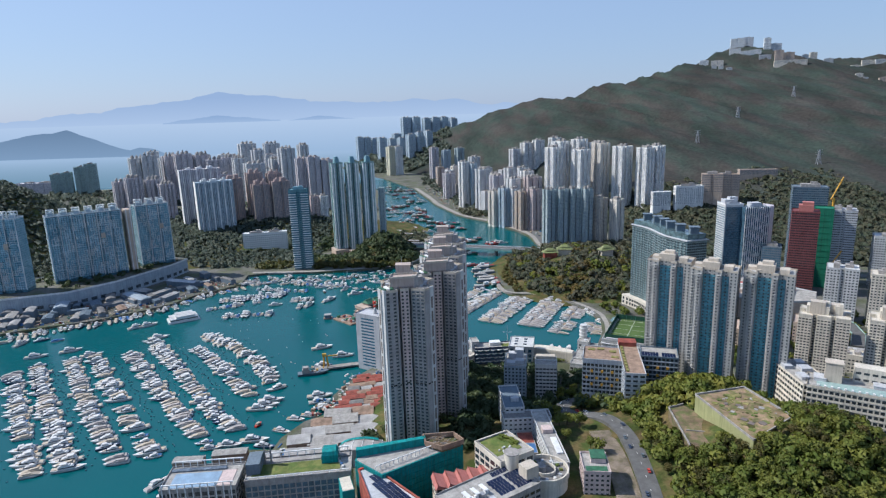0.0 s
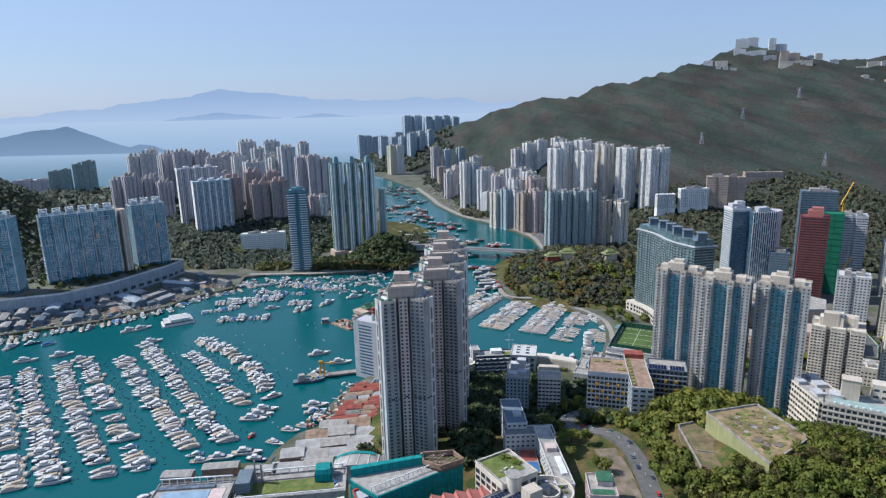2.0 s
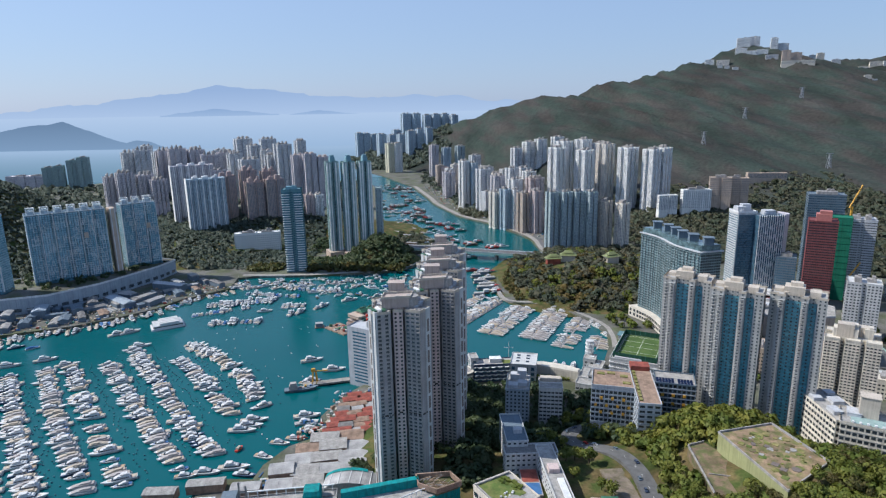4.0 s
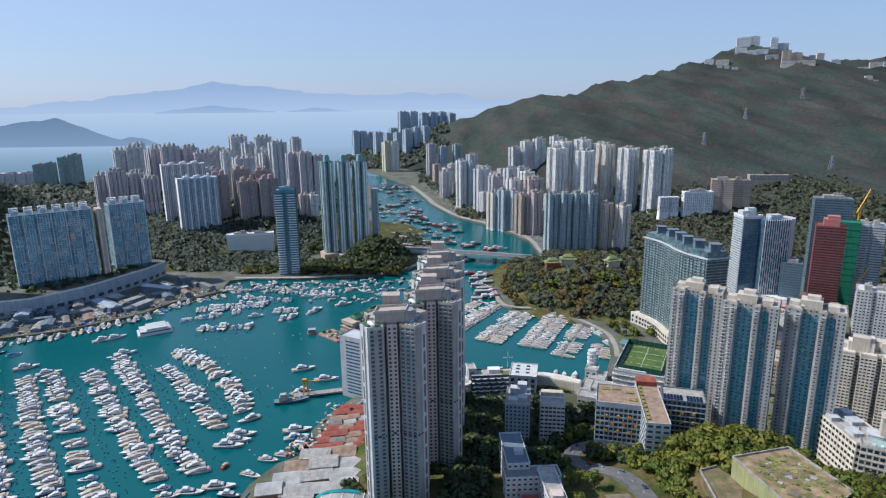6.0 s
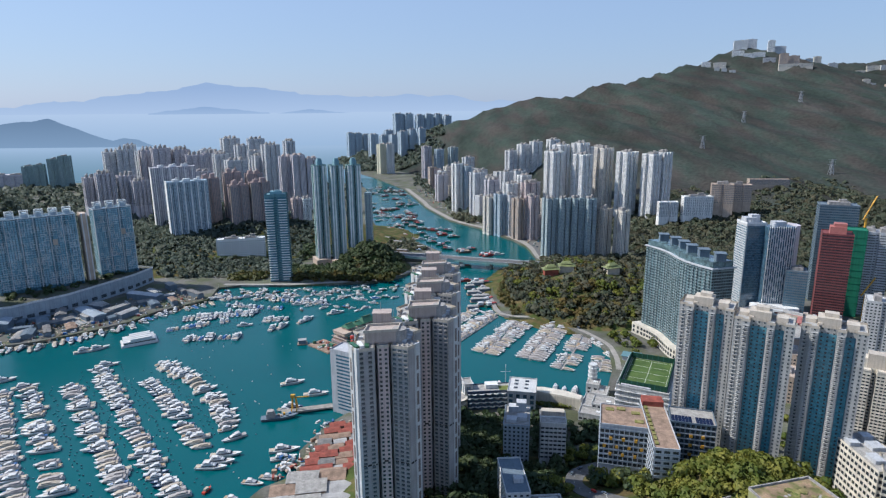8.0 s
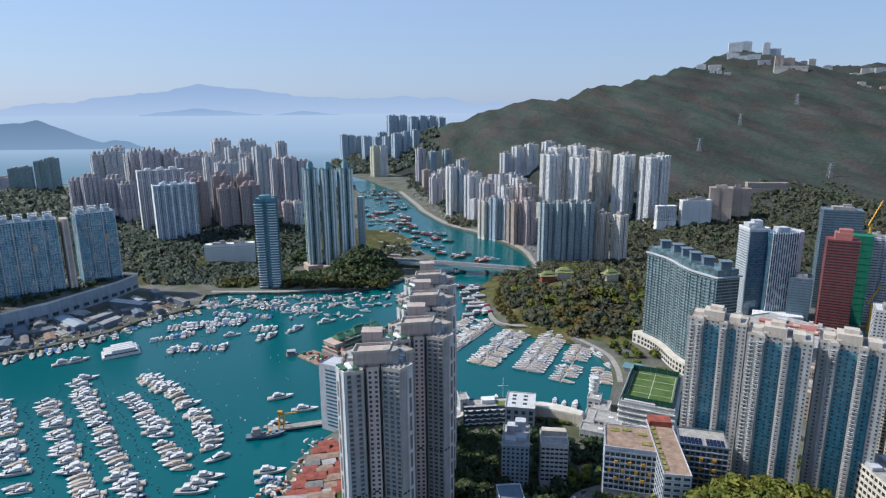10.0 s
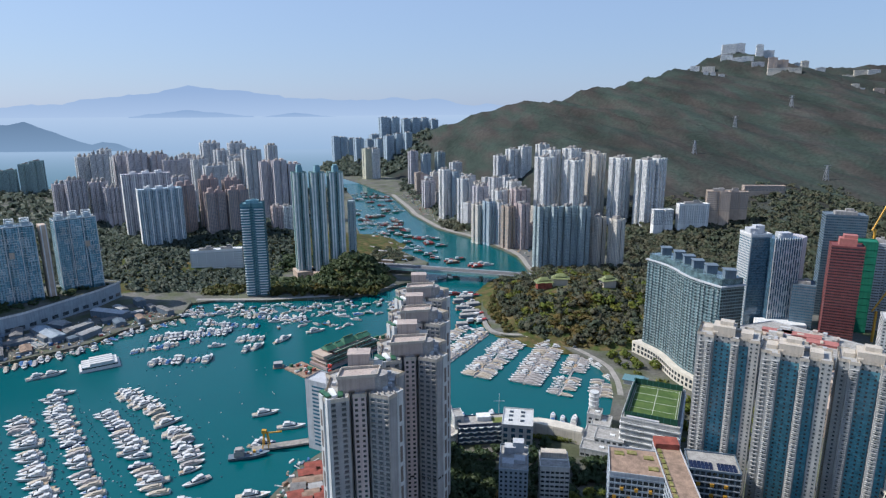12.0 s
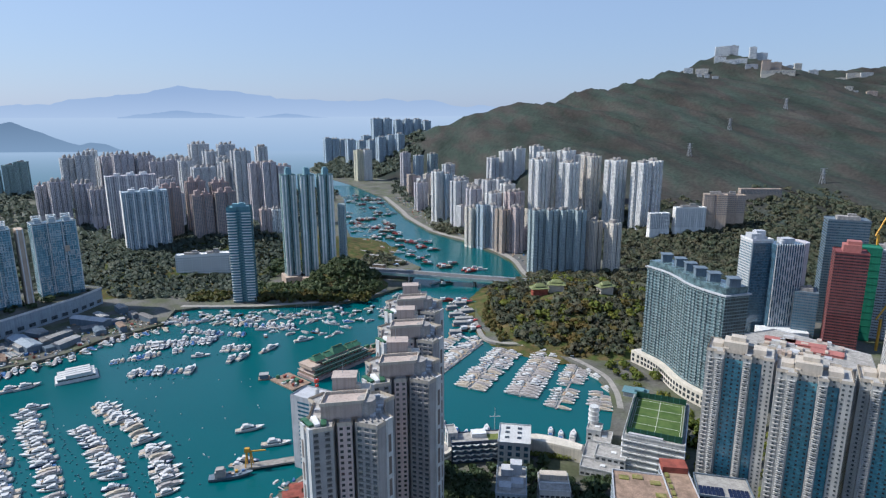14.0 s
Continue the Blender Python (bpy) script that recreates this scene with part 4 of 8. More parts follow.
    part("roof_house", Shape().box(-2, 4, hgt, 11, 8, 13.5).box(-2, 4, hgt + 13.5, 11.6, 8.6, 0.7), M["rose"], t, "pinkish cream plastered roof house")
    part("stair_house", Shape().box(7, 3, hgt, 6, 7, 8).box(4, 2, hgt + 8, 3, 3, 2.2), M["beige"], t)
    for k, mat in enumerate(("jade_roof", "frame_white", "jade_roof")):
        c = np.array((-17.0, -16.5)) + np.array((3.6, 0.5)) * k
        part("roof_screen", Shape().box(c[0], c[1], hgt + 0.25, 2.4, 8.5, 1.1 + 0.2 * (k % 2), 36 - 14 * k), M[mat], t, "green roof screen" if k != 1 else "white roof screen")
    for k in range(4):
        c = np.array((8.0, -17.8)) + np.array((2.6, 0.5)) * k
        part("roof_beam", Shape().box(c[0], c[1] + 3, hgt + 0.5, 0.6, 7, 0.5, 20), M["concrete"], t)
    for a in ((14, -8), (15, -4), (13, 6), (-13, 4), (-14, -6), (12, -12)):
        part("roof_unit", Shape().box(a[0], a[1], hgt + 0.2, 2.4, 1.8, 1.6), M["pale"], t)
    for a, b, c in ((-3, 5, 14), (5, 2, 10)):
        part("antenna", Shape().disc(a, b, hgt + c, hgt + c + 6, 0.18, 0.1, 6), M["steel"], t)
    return t


for x, y in ((-28, 490), (-4, 533), (0, 587), (3, 640)):
    grey_tower(x, y, 20, 152, 200 if y < 560 else 90)

# ---- three white towers ----


def white_tower(x, y, base, top, rz):
    t = thing("apartment_tower", pose(x, y, base, 0, 0, rz), "white apartment tower with teal-glazed recesses and stacked bay windows", "tower block", "three white towers")
    hgt = top - base
    plan = [(-18, -10), (-13, -10), (-13, -13), (-8, -13), (-8, -8), (2, -8), (2, -13), (6.5, -13), (6.5, -9), (12, -9), (12, -11), (18, -11),
            (18, 10), (13, 10), (13, 13), (8, 13), (8, 8), (-2, 8), (-2, 13), (-6.5, 13), (-6.5, 9), (-12, 9), (-12, 11), (-18, 11)]
    part("wall", Shape().prism(plan, -25, hgt), M["tower_white"], t, "white painted walls")
    recess = np.concatenate([pane_array([(a, b), (c, b), (c, b + 2), (a, b + 2)], 0.2, hgt - 6, 2.7, c - a, c - a - 0.6, 2.2, 0.12, (1, 2, 3)) for a, c, b in ((-8, 2, -8), (6.5, 12, -9))])
    for a, c, b in ((-8, 2, -8), (6.5, 12, -9)):
        part("recess_wall", Shape().box((a + c) / 2, b - 0.05, -4, c - a - 0.3, 0.1, hgt), M["teal_wall"], t, "teal tiled recess wall")
    part("recess_glass", quads(recess), M["pane_teal"], t, "teal glass recess panels", "stuff")
    part("window_pane", quads(pane_array(plan, 0, hgt, 2.7, 2.6, 1.1, 1.2, 0.16)), M["pane_grey"], t, "rows of window panes", "stuff")
    bays = Shape()
    for z in np.arange(0, hgt - 3, 2.7):
        for a in (-10.5, 4.2):
            bays.box(a, -13.5, z + 0.5, 3.4, 1.4, 0.5).box(a, -13.4, z + 2.2, 3.6, 1.3, 0.25)
        bays.box(-15.5, -10.4, z + 0.5, 3.0, 1.0, 0.45)
    part("bay_ledge", bays, M["tower_white"], t, "white bay window ledges", "stuff")
    part("parapet", Shape().prism(grown(plan, 0.2), hgt - 0.3, hgt + 1.4, False).prism(grown(plan, -0.4), hgt - 0.3, hgt + 1.4, False), M["beige"], t)
    for a in ((-3, 0, hgt, 13, 12, 5.5), (-2, 1, hgt + 5.4, 8, 6, 2.5), (10, 0, hgt, 7, 9, 3), (-13, 2, hgt, 6, 8, 2.5), (-8, -6, hgt, 3, 3, 2), (5, 5, hgt, 4, 3, 2)):
        part("roof_house", Shape().box(*a), M["beige"], t, "cream roof house")
    return t


for x, y, rz in ((201, 559, -33), (225, 527, -33), (262, 512, -33)):
    white_tower(x, y, 30, 146, rz)

# ---- curved glass block and the office towers behind ----
curve = thing("glass_apartment_block", pose(0, 0, 12), "long wavy glass apartment slab with white roof band and rooftop boxes", "apartment block")
CF = [(264 + 0.24 * (862 - y) + 4.0 * math.sin((862 - y) / 17.0), y) for y in np.linspace(862, 748, 24)]
CP = CF + [(x + 26, y + 6) for x, y in CF[::-1]]
part("wall", Shape().prism(CP, -8, 106), M["curtain_green"], curve, "grey-green glass curtain wall")
part("floor_ledge", bands(CP, 8, 104, 3.3, 0.5, 0.4), M["wave"], curve, "thin floor ledges", "stuff")
balc = Shape()
for i in range(23):
    a, b = np.array(CF[i]), np.array(CF[i + 1])
    c = (a + b) / 2
    for z in np.arange(9, 102, 3.3):
        if (i % 3 != 2):
            balc.box(c[0] - 0.6, c[1], z, 1.0, 3.2, 0.9, -10)
part("balcony", balc, M["wave"], curve, "pale balcony fronts", "stuff")
part("roof_band", Shape().prism(grown(CP, 1.6), 106, 107.4), M["pale"], curve, "white roof band")
part("roof_storey", Shape().prism(grown(CP, -1.0), 107.4, 114), M["curtain_green"], curve, "glazed top storeys")
part("window_pane", quads(pane_array(CP, 8, 104, 3.3, 2.6, 2.0, 1.9, 0.1)), M["pane"], curve, "rows of window panes", "stuff")
for i in range(2, 23, 4):
    part("roof_house", Shape().box(CF[i][0] + 13, CF[i][1] + 3, 113.8, 10, 10, 8, -12).box(CF[i][0] + 13, CF[i][1] + 3, 121.8, 12, 12, 0.8, -12), M["slate"], curve, "dark rooftop box")
part("podium", Shape().prism(grown(CP, 7), -9, 6), M["cream"], curve, "cream podium with openings")
part("window_pane", quads(pane_array(grown(CP, 7), -7, 6, 5.5, 5, 3.4, 3.6, 0.1)), M["pane"], curve, "podium openings", "stuff")

o = thing("office_tower", pose(431, 946, 5), "tall office tower, white gridded end, dark striped glass front", "building")
AP = [(0, 0), (27, 0), (27, 28), (0, 28)]
part("wall", Shape().prism(AP, -3, 122), M["white"], o, "white gridded walls")
part("curtain_wall", Shape().box(14, -0.4, -2, 25.6, 1.0, 121), M["dark_glass"], o, "dark blue glass front")
part("window_pane", quads(pane_array(AP, 0, 120, 3.5, 3.4, 2.4, 1.9, 0.1, (0, 2))), M["pane_blue"], o, "blue window grid", "stuff")
part("floor_ledge", bands([(1.4, -0.9), (26.6, -0.9), (26.6, 0.4), (1.4, 0.4)], 0, 118, 3.5, 0.25, 0.1, 2.0), M["slate"], o, "thin floor ledges", "stuff")
part("parapet", Shape().prism(grown(AP, 0.3), 121.6, 124, False).prism(grown(AP, -0.4), 121.6, 124, False), M["frame_white"], o)
part("roof_house", Shape().box(10, 16, 122, 14, 14, 7).box(18, 18, 122, 12, 10, 10).disc(9, 10, 122, 126, 3), M["pale"], o)
BP = [(24, -12), (62, -12), (68, -9), (71, -3), (71, 6), (66, 14), (24, 14)]
part("curtain_wall", Shape().prism(BP, -3, 119), M["dark_glass"], o, "dark blue glass wing")
part("end_pier", Shape().prism([(61, -12.6), (68.5, -9.4), (71.7, -3), (71.7, 6), (66, 14.6), (64, 14.6), (64, -8)], -3, 120.5), M["lilac"], o, "grey-lilac rounded end")
for i in range(12):
    part("stripe", Shape().box(25.2 + i * 3.15, -12.4, -2, 0.7, 0.9, 122), M["frame_white"], o, "thin white vertical stripe")
gaps = Shape()
rgo = random.Random(41)
for i in range(11):
    for z in np.arange(rgo.uniform(0, 12), 112, rgo.choice((14.0, 21.0))):
        gaps.box(26.8 + i * 3.15, -12.3, z, 2.3, 0.5, rgo.choice((1.4, 5.0)))
part("panel", gaps, M["bluegrey"], o, "scattered blue-grey spandrel panels", "stuff")
part("window_pane", quads(pane_array([(24, -12), (62, -12), (62, -8), (24, -8)], 0, 118, 3.5, 3.15, 2.2, 2.4, 0.12, (1, 2, 3))), M["pane_blue"], o, "blue glass panes", "stuff")
part("roof_house", Shape().box(44, 2, 119, 16, 12, 6).disc(36, -4, 119, 123, 3).disc(54, 4, 119, 122, 2.4), M["pale"], o)
part("podium", Shape().prism([(8, -30), (62, -40), (70, -14), (12, -6)], -3, 12), M["frame_white"], o, "white low entrance podium")

red = tower("dark red banded office tower", 522, 895, 5, 124, 34, 30, -30, "brownred", "pane", n=1, side=0, floor=3.6, col=2.0, wide=1.9, high=1.5, heads=0, ledge=0.5, name="office_tower")
part("roof_house", Shape().box(0, 0, 119, 18, 16, 9).box(2, 0, 128, 14, 12, 4), M["pink_roof"], red, "red-brown roof house")
net = tower("tower under construction in green netting", 568, 925, 5, 122, 24, 24, -30, "darkgreen", "pane", n=1, side=0, floor=3.6, col=30, wide=0.4, heads=0, name="unfinished_tower")
part("netting", bands([(-12, -12), (12, -12), (12, 12), (-12, 12)], 0, 116, 9, 0.5, 0.4), M["green_net"], net)
tower("grey office tower with dark window bands", 600, 930, 5, 118, 34, 30, -30, "pale", "pane", n=2, side=0, floor=3.6, col=2.2, wide=2.1, high=1.3, heads=2, name="office_tower")
tower("dark glass office tower behind the red one", 580, 985, 5, 146, 48, 30, -25, "slate", "dark_glass", n=1, side=0, floor=3.6, col=2.4, wide=2.2, high=2.0, heads=1, name="office_tower", ledge=0.3)
tower("low slate glass block", 498, 930, 5, 66, 26, 30, -30, "slate", "pane_blue", n=1, side=0, floor=3.6, col=2.4, wide=2.0, heads=1, name="office_tower")
tower("white office block with a red-striped front", 655, 900, 5, 82, 44, 30, -30, "white", "pane", n=1, side=0, floor=3.6, heads=1, name="office_tower")
tower("white factory block with roof tanks", 500, 772, 5, 74, 34, 28, -32, "white", "pane", n=2, side=0, floor=3.6, heads=2, name="factory_block")
tower("beige factory block with roof tanks", 540, 748, 5, 70, 34, 28, -32, "cream", "pane", n=2, side=0, floor=3.6, heads=2, name="factory_block")
tower("beige factory block with roof tanks", 575, 725, 5, 66, 34, 28, -32, "beige", "pane", n=2, side=0, floor=3.6, heads=2, name="factory_block")
depot = thing("factory_block", pose(0, 0, 0), "broad low factory with a cluttered pinkish roof", "building")
DP = [(368, 868), (436, 888), (492, 806), (470, 770), (400, 772), (374, 812)]
part("wall", Shape().prism(DP, 0, 30), M["tan"], depot)
part("roof_deck", Shape().prism(grown(DP, -0.6), 29.9, 30.3), M["roof_light"], depot)
part("parapet", Shape().prism(grown(DP, 0.3), 29.5, 31.4, False).prism(grown(DP, -0.5), 29.5, 31.4, False), M["pale"], depot)
part("window_pane", quads(pane_array(DP, 3, 29, 4.4, 4.4, 3.2, 1.8, 0.1)), M["pane"], depot, "rows of window panes", "stuff")
rd = random.Random(12)
for k in range(34):
    x, y = rd.uniform(392, 470), rd.uniform(788, 862)
    part("roof_unit", Shape().box(x, y, 30.3, rd.uniform(3, 12), rd.uniform(2, 8), rd.uniform(1, 4.5), -36 + rd.choice((0, 90))), M[rd.choice(("pale", "beige", "roof_light", "white", "rose", "tan"))], depot)
for x, y, w, d in ((438, 838, 44, 12), (420, 852, 30, 10), (448, 812, 30, 14)):
    part("roof_sheet", Shape().box(x, y, 30.3, w, d, 2.4, -36).box(x, y, 32.7, w + 1, d + 1, 0.3, -36), M["pink_roof"], depot, "faded pink roof sheet")
for x, y, w in ((430, 700, 50), (350, 690, 40), (395, 735, 40)):
    tower("low tan factory with cluttered roof", x, y, 3.5, 30, w, 34, -32, "tan", "pane", n=1, side=0, floor=4, heads=3, head_high=3, name="factory_block")
for x, y, w in ((352, 575, 40), (402, 552, 40)):
    t = tower("white residential tower with stacked bay windows", x, y, 26, 86, w, 30, -34, "cream", "pane", n=3, notch=5, side=4, col=2.3, wide=1.7, high=1.5, ledge=0.3, heads=3, head_high=8, head="cream")
    part("roof_house", Shape().box(-6, -4, 60, 12, 9, 12).box(8, 3, 60, 9, 9, 9), M["beige"], t)
fa = tower("long white factory wing with dark square openings", 277, 482, 20, 72, 23, 46, -2, "cream", "pane", n=1, side=0, floor=4.4, col=3.4, wide=2.5, high=2.2, heads=0, name="factory_block", ledge=0.25)
fb = tower("long white factory wing with a green roof mesh", 305, 448, 20, 73, 76, 25, -32, "cream", "pane", n=1, side=0, floor=4.4, col=3.4, wide=2.5, high=2.2, heads=0, name="factory_block", ledge=0.25)
for t, hgt, spots in ((fa, 52, ((-7, 12, 6, 12), (4, 4, 8, 8), (-5, -10, 6, 9), (6, 16, 6, 6))), (fb, 53, ((-30, 4, 8, 10), (16, 6, 26, 9), (32, -2, 8, 12)))):
    for a, b, w, d in spots:
        part("roof_house", Shape().box(a, b, hgt, w, d, 2.6).box(a, b, hgt + 2.6, w + 0.5, d + 0.5, 0.3), M["pale"], t)
part("roof_deck", Shape().box(0, 0, 51.95, 22.2, 45.2, 0.3), M["roof_light"], fa)
part("roof_deck", Shape().box(0, 0, 52.95, 75.2, 24.2, 0.12), M["roof_light"], fb)
part("roof_mesh", Shape().box(-6, -5, 53.1, 52, 11, 0.35), M["green"], fb, "pale green roof mesh")
for k in range(14):
    part("roof_unit", Shape().box(-31 + 4.2 * k, -10.4, 53, 1.4, 1.6, 1.8), M["frame_white"], fb)
lookout = part("stair_house", Shape().box(-22, 5, 53, 11, 9, 15).box(-22, 5, 68, 12, 10, 0.6), M["beige"], fb, "cream square stair house")
part("wing", Shape().box(14, 14, 53, 46, 10, 12), M["cream"], fb)
part("window_pane", quads(pane_array([(-9, 9), (37, 9), (37, 19), (-9, 19)], 54, 65, 5, 5.0, 3.4, 1.8, 0.1)), M["pane"], fb, "dark square openings", "stuff")

for x, y, w, d, top, wall in ((408, 660, 30, 22, 18, "beige"), (440, 650, 26, 20, 14, "white"), (420, 628, 26, 18, 22, "cream"), (455, 622, 30, 20, 16, "pale"), (480, 660, 24, 20, 20, "tan"), (520, 690, 34, 24, 26, "cream"), (510, 650, 30, 22, 18, "beige")):
    tower("low street block with a cluttered roof", x, y, 3.5, top, w, d, -32, wall, "pane", n=1, side=0, floor=4, heads=2, head_high=2.5, name="low_block")
# raised road with green edges between the factories
fly = thing("viaduct", pose(0, 0, 0), "raised grey road with pale green edges", "viaduct")
for a, b in (((478, 800), (488, 768)), ((488, 768), (490, 735)), ((490, 735), (478, 700)), ((478, 700), (455, 668))):
    part("deck", Shape().beam((*a, 12), (*b, 12), 13, 1.4), M["asphalt"], fly)
    d = Vector((b[1] - a[1], a[0] - b[0])).normalized() * 6.6
    for s2 in (-1, 1):
        part("edge_rail", Shape().beam((a[0] + s2 * d.x, a[1] + s2 * d.y, 13), (b[0] + s2 * d.x, b[1] + s2 * d.y, 13), 0.5, 1.6), M["bridge_green"], fly)
    part("column", Shape().disc((a[0] + b[0]) / 2, (a[1] + b[1]) / 2, 2, 11.4, 1.4, k=12), M["concrete"], fly)
ramp_house = thing("round_building", pose(23, 676, 3.5), "round cream open ramp beside the clubhouse", "building")
for z in (3, 7, 11):
    k = 28
    v = [(r0 * math.cos(6.2832 * i / k), r0 * math.sin(6.2832 * i / k), zz) for r0, zz in ((7.5, z), (10.5, z), (10.5, z + 1.2), (7.5, z + 1.2)) for i in range(k)]
    part("ring", Shape().add(v, [(a * k + i, a * k + (i + 1) % k, (a + 1) % 4 * k + (i + 1) % k, (a + 1) % 4 * k + i)[::-1] for a in range(4) for i in range(k)]), M["cream"], ramp_house)
part("core", Shape().disc(0, 0, -1, 12, 7.5, k=24), M["concrete"], ramp_house)

# ---- office slab behind the grey towers ----
off = tower("slim pale office block with blue window bands", -79, 681, 4, 64, 31, 20, -30, "pale", "pane_blue", n=1, side=0, floor=3.6, col=40, wide=17, high=1.7, heads=0, name="office_tower")
part("mast", Shape().disc(4, 0, 60, 66, 2.2, 1.6).disc(4, 0, 66, 75, 0.5), M["white"], off, "red and white mast")
part("mast_band", Shape().disc(4, 0, 68, 69.5, 1.6).disc(4, 0, 71.5, 74, 1.8), M["red_paint"], off, "red mast bands")

# ---- bridge ----
bridge = thing("bridge", pose(0, 0, 0), "long pale concrete road bridge over the channel", "bridge")
A, B = Vector((-110, 1275, 14)), Vector((215, 1162, 14))
way = (B - A).normalized()
side = Vector((-way.y, way.x, 0))
part("deck", Shape().beam(A, B, 24, 1.6), M["pale"], bridge)
part("roadway", Shape().beam(A + Vector((0, 0, 0.9)), B + Vector((0, 0, 0.9)), 21, 0.2), M["asphalt"], bridge)
for s in (-1, 1):
    part("parapet", Shape().beam(A + side * 12 * s + Vector((0, 0, 1.4)), B + side * 12 * s + Vector((0, 0, 1.4)), 0.5, 1.4), M["white"], bridge)
    part("girder", Shape().beam(A + side * 11.6 * s - Vector((0, 0, 1.6)), B + side * 11.6 * s - Vector((0, 0, 1.6)), 1.2, 3.6), M["bridge_green"], bridge)
for k in range(1, 6):
    c = A + (B - A) * k / 6
    part("pier", Shape().box(c.x, c.y, -4, 3.5, 14, 15, math.degrees(math.atan2(way.y, way.x))), M["concrete"], bridge)

# ---- boats ----


def hull_shape(length, beam, high, rake=0.12):
    k, v = 9, []
    for i in range(k):
        s = i / (k - 1)
        half = beam / 2 * (0.86 + 0.14 * math.sin(s * math.pi)) if s < 0.55 else beam / 2 * math.cos((s - 0.55) / 0.45 * 1.5) ** 0.8
        x, sheer = -length / 2 + s * length, high * (1 + 0.28 * s * s)
        xb = x - rake * length * s * s
        v += [(xb, -half * 0.72, -0.4), (xb, half * 0.72, -0.4), (x, half, sheer), (x, -half, sheer)]
    f = []
    for i in range(k - 1):
        a, b = 4 * i, 4 * i + 4
        f += [(a + 3, a, b, b + 3), (a + 1, a + 2, b + 2, b + 1), (a + 2, a + 3, b + 3, b + 2), (a, a + 1, b + 1, b)]
    f += [(0, 3, 2, 1)]
    return Shape().add(v, f)


def cabin_shape(x0, x1, w, z0, z1, slant=1.2):
    w2 = w * 0.86
    v = [(x0, -w / 2, z0), (x1 + slant, -w / 2 * 0.8, z0), (x1 + slant, w / 2 * 0.8, z0), (x0, w / 2, z0), (x0 + 0.2, -w2 / 2, z1), (x1 - slant, -w2 / 2 * 0.9, z1), (x1 - slant, w2 / 2 * 0.9, z1), (x0 + 0.2, w2 / 2, z1)]
    return Shape().add(v, [(0, 1, 5, 4), (1, 2, 6, 5), (2, 3, 7, 6), (3, 0, 4, 7), (4, 5, 6, 7)])


def motor_yacht(length, beam, hull, cover, label):
    t = thing("motor_yacht", pose(0, 0, 0), label, "boat", "moored motor yachts")
    hh = length * 0.085
    part("hull", hull_shape(length, beam, hh), M[hull], t)
    part("deckhouse", cabin_shape(-0.30 * length, 0.16 * length, beam * 0.78, hh, hh + length * 0.085, length * 0.05), M["hull_white"], t)
    part("window_band", cabin_shape(-0.27 * length, 0.165 * length, beam * 0.80, hh + length * 0.028, hh + length * 0.062, length * 0.04), M["tinted"], t, "dark window band")
    fly = Shape().box(-0.10 * length, 0, hh + length * 0.085, 0.30 * length, beam * 0.62, length * 0.03, 0, 0.9).box(-0.14 * length, 0, hh + length * 0.15, 0.2 * length, beam * 0.6, length * 0.012)
    for a in (-0.22, -0.06):
        for b in (-0.25, 0.25):
            fly.box(a * length, b * beam, hh + length * 0.1, 0.25, 0.25, length * 0.052)
    part("flybridge", fly, M["hull_white"], t)
    part("cockpit_cover", Shape().box(-0.40 * length, 0, hh * 0.98, 0.18 * length, beam * 0.72, 0.5, 0, 0.9), M[cover], t)
    part("foredeck_pad", Shape().box(0.28 * length, 0, hh * 1.05, 0.14 * length, beam * 0.4, 0.3, 0, 0.8), M[cover], t)
    return t


def covered_boat(length, beam, cover, label):
    t = thing("covered_boat", pose(0, 0, 0), label, "boat", "moored motor yachts")
    hh = length * 0.085
    part("hull", hull_shape(length, beam, hh), M["hull_white"], t)
    part("cover", cabin_shape(-0.46 * length, 0.30 * length, beam * 0.92, hh, hh + length * 0.07, length * 0.12), M[cover], t, "boat cover")
    part("cover_ridge", cabin_shape(-0.34 * length, 0.05 * length, beam * 0.6, hh + length * 0.07, hh + length * 0.12, length * 0.06), M[cover], t)
    return t


def sail_boat(length, beam, label):
    t = thing("sailing_boat", pose(0, 0, 0), label, "boat", "moored sailing boats")
    part("hull", hull_shape(length, beam, 1.3), M["hull_white"], t)
    part("cabin", cabin_shape(-0.15 * length, 0.2 * length, beam * 0.5, 1.3, 2.0, 0.6), M["deck"], t)
    part("mast", Shape().disc(0.08 * length, 0, 1.3, length * 1.25, 0.14, 0.08, 6), M["steel"], t)
    part("boom", Shape().beam((0.08 * length, 0, 2.8), (-0.35 * length, 0, 2.6), 0.4, 0.4), M["canvas_blue"], t, "boom with blue sail cover")
    return t


def work_boat(length, beam, hull, cover, label):
    t = thing("fishing_boat", pose(0, 0, 0), label, "boat", "fishing boats")
    part("hull", hull_shape(length, beam, length * 0.11), M[hull], t)
    part("wheelhouse", Shape().box(-0.22 * length, 0, length * 0.1, 0.26 * length, beam * 0.7, length * 0.14).box(-0.22 * length, 0, length * 0.24, 0.3 * length, beam * 0.8, 0.3), M["hull_white"], t)
    part("awning", Shape().box(0.1 * length, 0, length * 0.19, 0.34 * length, beam * 0.8, 0.3).box(0.1 * length, beam * 0.35, length * 0.1, 0.2, 0.2, length * 0.1).box(0.1 * length, -beam * 0.35, length * 0.1, 0.2, 0.2, length * 0.1), M[cover], t, "deck awning")
    part("mast", Shape().disc(-0.05 * length, 0, length * 0.1, length * 0.42, 0.16, 0.1, 6).beam((-0.05 * length, 0, length * 0.36), (0.25 * length, 0, length * 0.3), 0.2), M["steel"], t)
    return t


